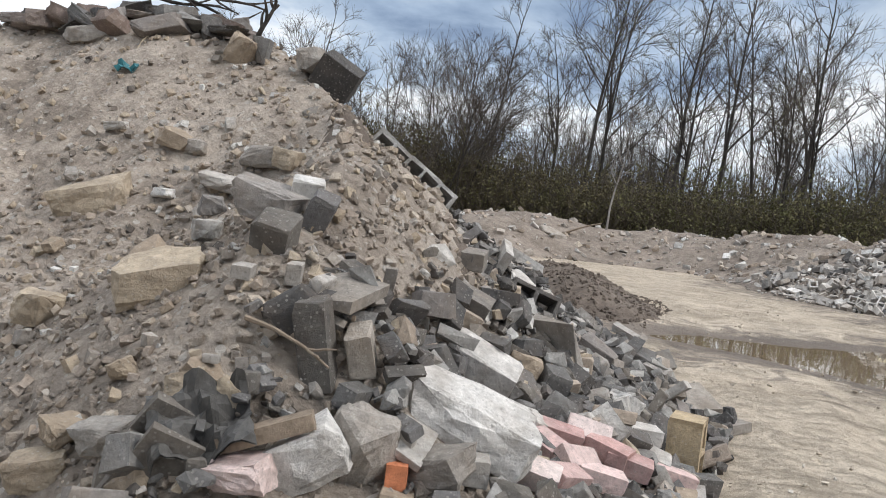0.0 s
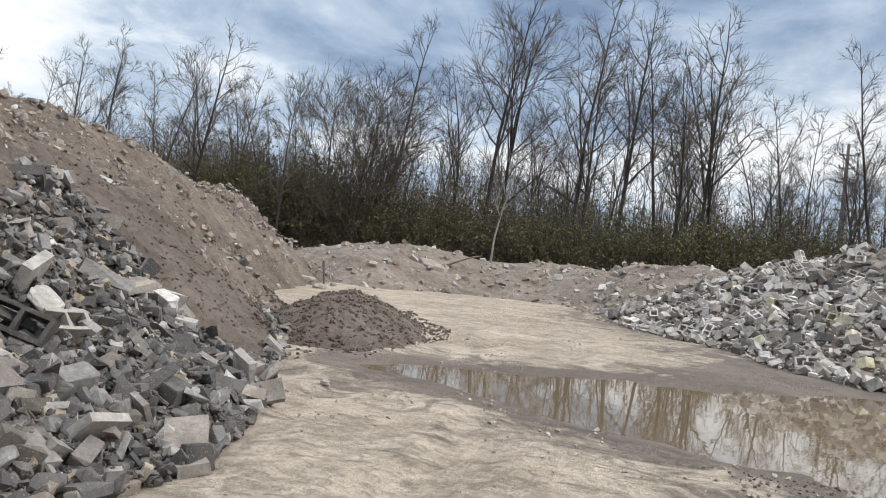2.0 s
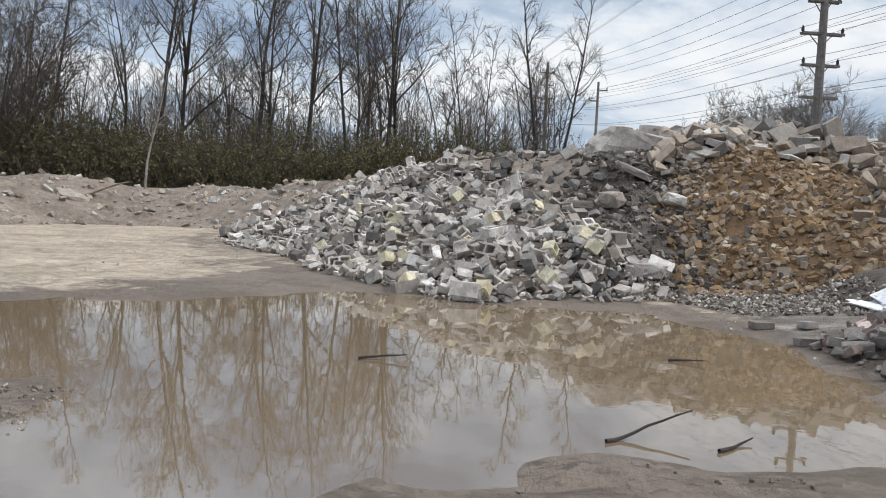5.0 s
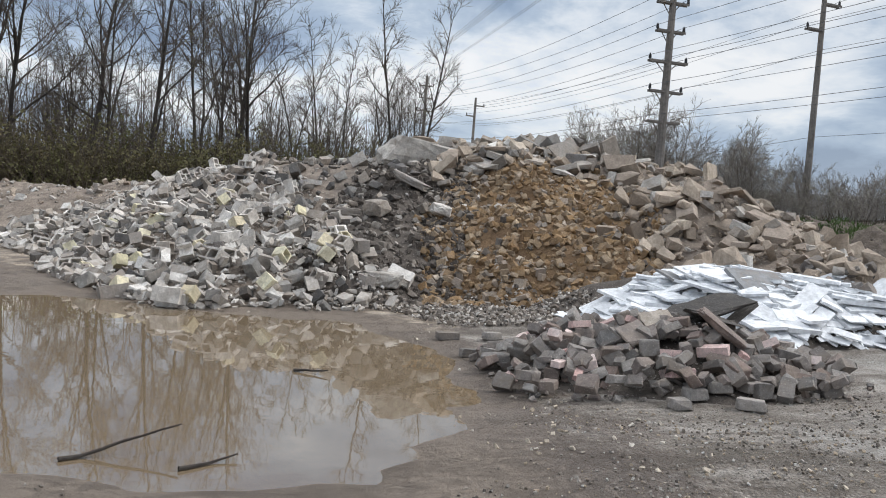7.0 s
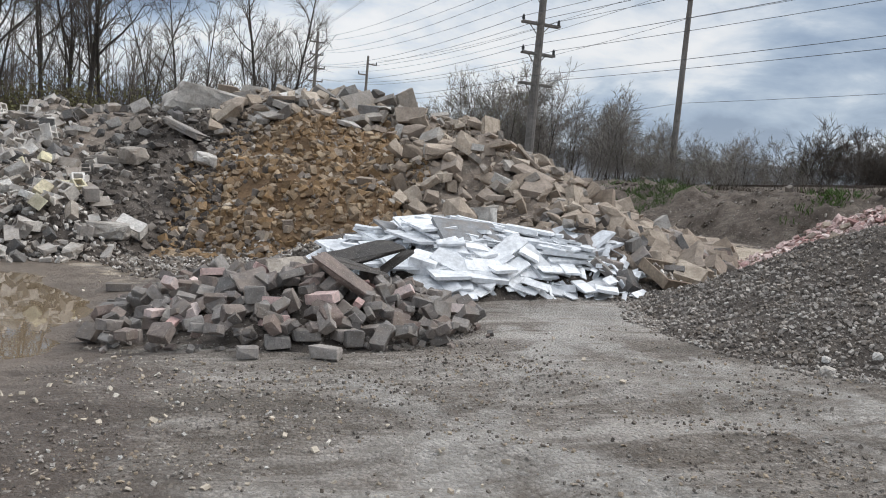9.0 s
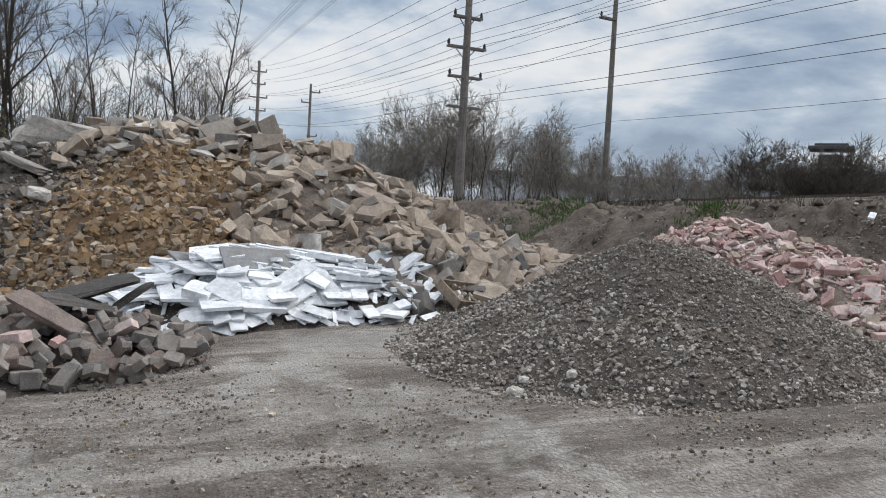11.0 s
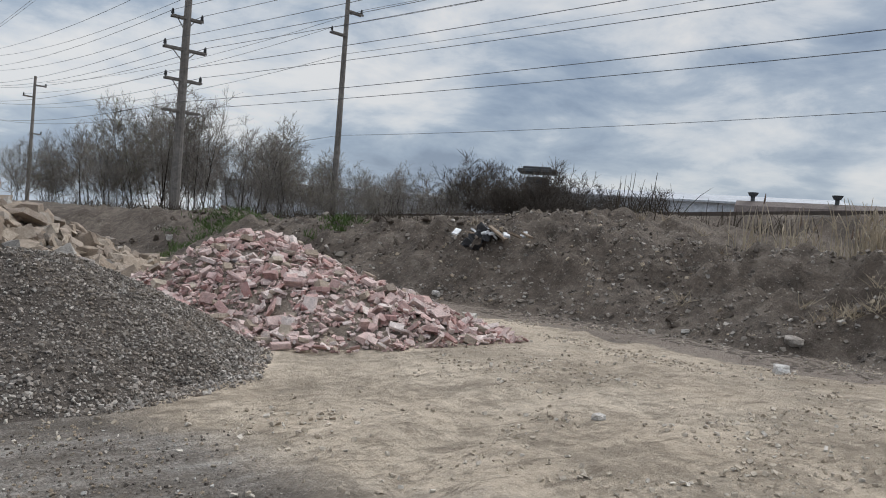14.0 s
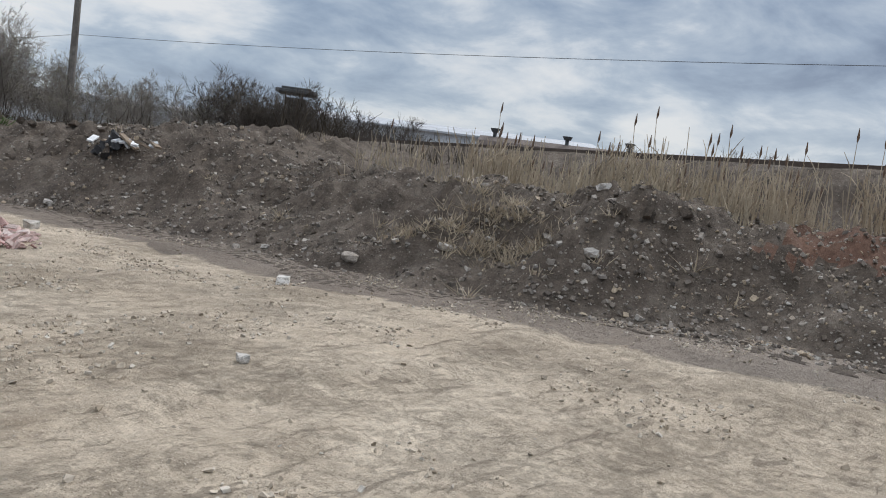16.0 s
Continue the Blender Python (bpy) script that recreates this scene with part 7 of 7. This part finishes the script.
# ---- the bank: rocks, dumped scrap, weeds and reeds ----
def bank_things():
    for k, (x, y, s) in enumerate(((25.95, 6.38, 0.3), (27.2, 6.4, 0.2), (27.05, 6.0, 0.26), (27.75, 5.15, 0.3), (27.35, 4.8, 0.28), (26.5, 4.5, 0.3), (25.2, 7.42, 0.34), (26.65, 6.2, 0.16), (24.6, 12.3, 0.24), (23.9, 14.0, 0.28), (24.9, 8.9, 0.18), (27.4, 7.0, 0.16), (28.0, 4.4, 0.2))):
        m = thing("boulder", "pale broken concrete rock on the earth bank", "rock", "rocks on the bank", at=pose(x, y, float(land(x, y)[0]) + s * 0.06, 10, 8, 47 * k) @ Matrix.Diagonal((s * 0.8, s * 0.6, s * 0.36, 1)), data=(R_CONC + R_WHITE[:1] + R_CONC[:2])[k % 6])
    heap = thing("scrap_heap", "torn pale boards and a black bag dumped on the bank", "scrap", at=pose(25.31, 14.29, float(land(25.31, 14.29)[0]) - 0.08))
    r = np.random.default_rng(12)
    for k in range(16):
        child("board", R_FOAM if k % 3 else R_PLANK, heap, pose(r.normal() * 0.12, r.normal() * 0.6, 0.12 + 0.05 * r.random(), r.normal() * 15, -25 + r.normal() * 15, r.random() * 180) @ Matrix.Diagonal((0.35 + 0.3 * r.random(), 0.12, 0.04, 1)))
    child("black_bag", crumpled_sheet("black_bag", M_BLACK, 21, 10, 8, 0.4), heap, pose(-0.25, 0.1, 0.02, 10, -35, 0) @ Matrix.Diagonal((0.5, 0.6, 0.6, 1)), "black plastic bag")

    def tuft(V, F, x, y, z, n, h, spread, w, bend=0.2):
        for _ in range(n):
            p = grow(r, (x + r.normal() * spread, y + r.normal() * spread, z - 0.03), (r.normal() * bend, r.normal() * bend, 1), h * (0.6 + 0.6 * r.random()), 3, -0.04, 0.1)
            tube(V, F, p, [w, w * 0.9, w * 0.7, w * 0.3], 3)
    # reeds behind the crest, with dark plumes
    V, F, PV, PF = [], [], [], []
    ys = 0.2 + 10.3 * r.random(3000)
    xs = 28.4 + 0.22 * (8 - ys) + 3.0 * r.random(3000) ** 1.2
    zs = land(xs, ys)
    for x, y, z in zip(xs.tolist(), ys.tolist(), zs.tolist()):
        if 2.4 < y < 3.3 and r.random() < 0.85 or y > 8.6 and r.random() < 0.72 or r.random() < 0.55 * (vnoise(x * 1.1, y * 1.1, 15) < -0.1):
            continue
        h = 0.62 + 0.45 * r.random() + (0.35 if r.random() < 0.05 else 0)
        p = grow(r, (x, y, z - 0.05), (r.normal() * 0.08, r.normal() * 0.08, 1), h, 3, 0.0, 0.06)
        tube(V, F, p, [0.011, 0.010, 0.008, 0.005], 3)
        if r.random() < 0.5:
            q, a = along(p, 0.3 + 0.5 * r.random())
            tube(V, F, grow(r, q, side_way(r, a, radians(30)), 0.35, 2, -0.1, 0.1), [0.010, 0.008, 0.003], 3)
        if h > 1.02 and r.random() < 0.3:
            t = p[-1]
            tube(PV, PF, [t, t + Vector((0.02, 0, 0.07)), t + Vector((0.05, 0.01, 0.2))], [0.008, 0.02, 0.005], 5)
    reeds = tagged(new("reed_bed", mesh_from("reed_bed", V, F, M_REED)), "dry straw-coloured reeds with dark plumes on the bank", "reeds", kind="stuff")
    child("plume", mesh_from("plume", PV, PF, M_PLUME), reeds, kind="stuff")
    # dead grass tangle and green weeds
    def tufts(name, label, category, material, xs, ys, n, h, spread, w, bend):
        V, F = [], []
        for x, y, z in zip(xs.tolist(), ys.tolist(), land(xs, ys).tolist()):
            tuft(V, F, x, y, z, n, h * (0.7 + 0.6 * r.random()), spread, w, bend)
        tagged(new(name, mesh_from(name, V, F, material)), label, category, kind="stuff")
    tufts("dead_grass", "matted dead grass on the bank's face", "grass", M_REED, np.concatenate([26.6 + 0.4 * r.normal(size=110), 25.5 + 5 * r.random(60)]), np.concatenate([6.2 + 0.5 * r.normal(size=110), 2 + 18 * r.random(60)]), 11, 0.24, 0.06, 0.006, 0.9)
    for cx, cy, sp, n in ((24.0, 27.4, 0.75, 110), (24.3, 19.6, 0.35, 40), (25.4, 31, 0.8, 60), (22.6, 26, 0.5, 40)):
        tufts("weed_patch", "fresh green weeds growing on the earth bank", "weeds", M_GRASS, cx + sp * r.normal(size=n), cy + sp * r.normal(size=n), 8, 0.2, 0.1, 0.012, 0.6)
    ys = 14 + 50 * r.random(700)
    xs = 27.5 + 0.1 * ys + 8 * r.random(700) - np.maximum(0, ys - 30) * 0.35
    tufts("scrub", "brown leafless scrub along the railway", "scrub", M_BRUSH, xs, ys, 6, 0.75, 0.3, 0.012, 0.35)


M_PLUME = mat("reed_plume", [(0.10, 0.065, 0.045), (0.15, 0.10, 0.07)], 3, 0.95, 0.3, 30)
bank_things()


# ---- buildings beyond the railway ----
def warehouse(x, y, turn, length, depth, eaves, ridge, label, windows=True):
    w = thing("warehouse", label, "warehouse", "warehouses", at=pose(x, y, 1.5, 0, 0, turn))
    e, g = eaves - 1.5, ridge - 1.5
    V = [(-length / 2, 0, 0), (length / 2, 0, 0), (length / 2, depth, 0), (-length / 2, depth, 0), (-length / 2, 0, e), (length / 2, 0, e), (length / 2, depth, e), (-length / 2, depth, e), (-length / 2, depth / 2, g), (length / 2, depth / 2, g)]
    child("wall", mesh_from("wall", V, [(0, 1, 5, 4), (1, 2, 6, 9, 5), (2, 3, 7, 6), (3, 0, 4, 8, 7), (0, 3, 2, 1)], M_WHITEWALL), w)
    t, o = 0.25, 0.5
    R = [(-length / 2 - o, -o, e - 0.1), (length / 2 + o, -o, e - 0.1), (length / 2 + o, depth / 2, g + 0.08), (-length / 2 - o, depth / 2, g + 0.08), (length / 2 + o, depth + o, e - 0.1), (-length / 2 - o, depth + o, e - 0.1)]
    R += [(a, b, c + t) for a, b, c in R]
    child("roof", mesh_from("roof", R, [(0, 3, 2, 1), (3, 5, 4, 2), (6, 7, 8, 9), (9, 8, 10, 11), (0, 1, 7, 6), (4, 5, 11, 10), (1, 2, 8, 7), (2, 4, 10, 8), (3, 0, 6, 9), (5, 3, 9, 11)], M_PALEROOF), w)
    n = int(length / 6)
    for i in range(n):
        bm = bmesh.new()
        box(bm, (-length / 2 + (i + 0.5) * length / n, -0.05, e * 0.72), (0.12, 0.1, e * 0.56))
        child("wall_seam", bm_mesh("wall_seam", bm, M_GREYTANK), w)


M_PALEROOF = mat("pale_roof", [(0.42, 0.44, 0.47), (0.50, 0.52, 0.55)], 0.1, 0.6, 0.05, 3)
warehouse(60, 86, -24, 34, 22, 7.0, 7.6, "long low white warehouse behind the bushes")
warehouse(91, 66, -52, 42, 30, 8.8, 10.6, "large white warehouse with a low pale roof")


def hut_and_shed():
    h = thing("lookout_hut", "small pale hut with a dark flat roof", "hut", at=pose(57.4, 50.9, 2.0, 0, 0, -46))
    bm = bmesh.new(); box(bm, (0, 0, 2.7), (1.7, 1.5, 5.4))
    child("wall", bm_mesh("wall", bm, M_GREYTANK, 0.03), h)
    bm = bmesh.new(); box(bm, (0, 0, 5.95), (3.1, 2.6, 0.28)); box(bm, (0, 0, 6.2), (2.3, 1.9, 0.2))
    child("roof", bm_mesh("roof", bm, M_ROOF, 0.04), h)
    bm = bmesh.new(); box(bm, (0, -0.92, 5.2), (1.6, 0.06, 0.5))
    child("window", bm_mesh("window", bm, M_ROOF, 0.01), h)
    s = thing("shed", "long low rusty shed with roof vents and pale graffiti", "shed", at=pose(63.4, 29.2, 1.45, 0, 0, -58.5))
    V, F = [], []
    sec = [(-1.6, 0.0), (-1.6, 3.3), (-1.1, 4.0), (0, 4.4), (1.1, 4.0), (1.6, 3.3), (1.6, 0.0)]
    for x in (-5.6, 5.6):
        V += [(x, a, b) for a, b in sec]
    for i in range(6):
        F.append((i, i + 1, i + 8, i + 7))
    F += [tuple(range(6, -1, -1)), tuple(range(7, 14))]
    child("body", mesh_from("body", V, F, M_RUSTWALL), s)
    for x in (-4.6, 0.4, 4.6):
        V, F = [], []
        cyl(V, F, (x, 0, 4.3), (x, 0, 4.75), 0.14, 0.14, 8)
        cyl(V, F, (x, 0, 4.7), (x, 0, 4.95), 0.22, 0.36, 10)
        child("roof_vent", mesh_from("roof_vent", V, F, M_ROOF), s)
    r = np.random.default_rng(4)
    for k in range(7):
        bm = bmesh.new(); box(bm, (-4.2 + 0.8 * k + 0.2 * r.normal(), -1.62, 2.5 + 0.15 * r.normal()), (0.5 + 0.25 * r.random(), 0.03, 0.9), Matrix.Rotation(0.3 * r.normal(), 4, "Y"))
        child("graffiti_bar", bm_mesh("graffiti_bar", bm, M_WHITEWALL), s)


M_RUSTWALL = mat("rusty_wall", [(0.09, 0.07, 0.062), (0.135, 0.11, 0.10), (0.18, 0.155, 0.145)], 0.4, 0.8, 0.2, 6)
hut_and_shed()
for _k, (_x, _y, _s) in enumerate(((56.2, 49.6, 1.25), (55.0, 50.6, 1.1), (57.4, 48.2, 1.2), (58.8, 47.4, 1.1), (53.4, 51.6, 1.15))):
    plant_tree(SHRUB[_k % 2], _x, _y, float(land(_x, _y)[0]), _s, 70 * _k, "shrub", "dark bare thorny shrub behind the railway", "shrub", "shrubs beyond the railway")
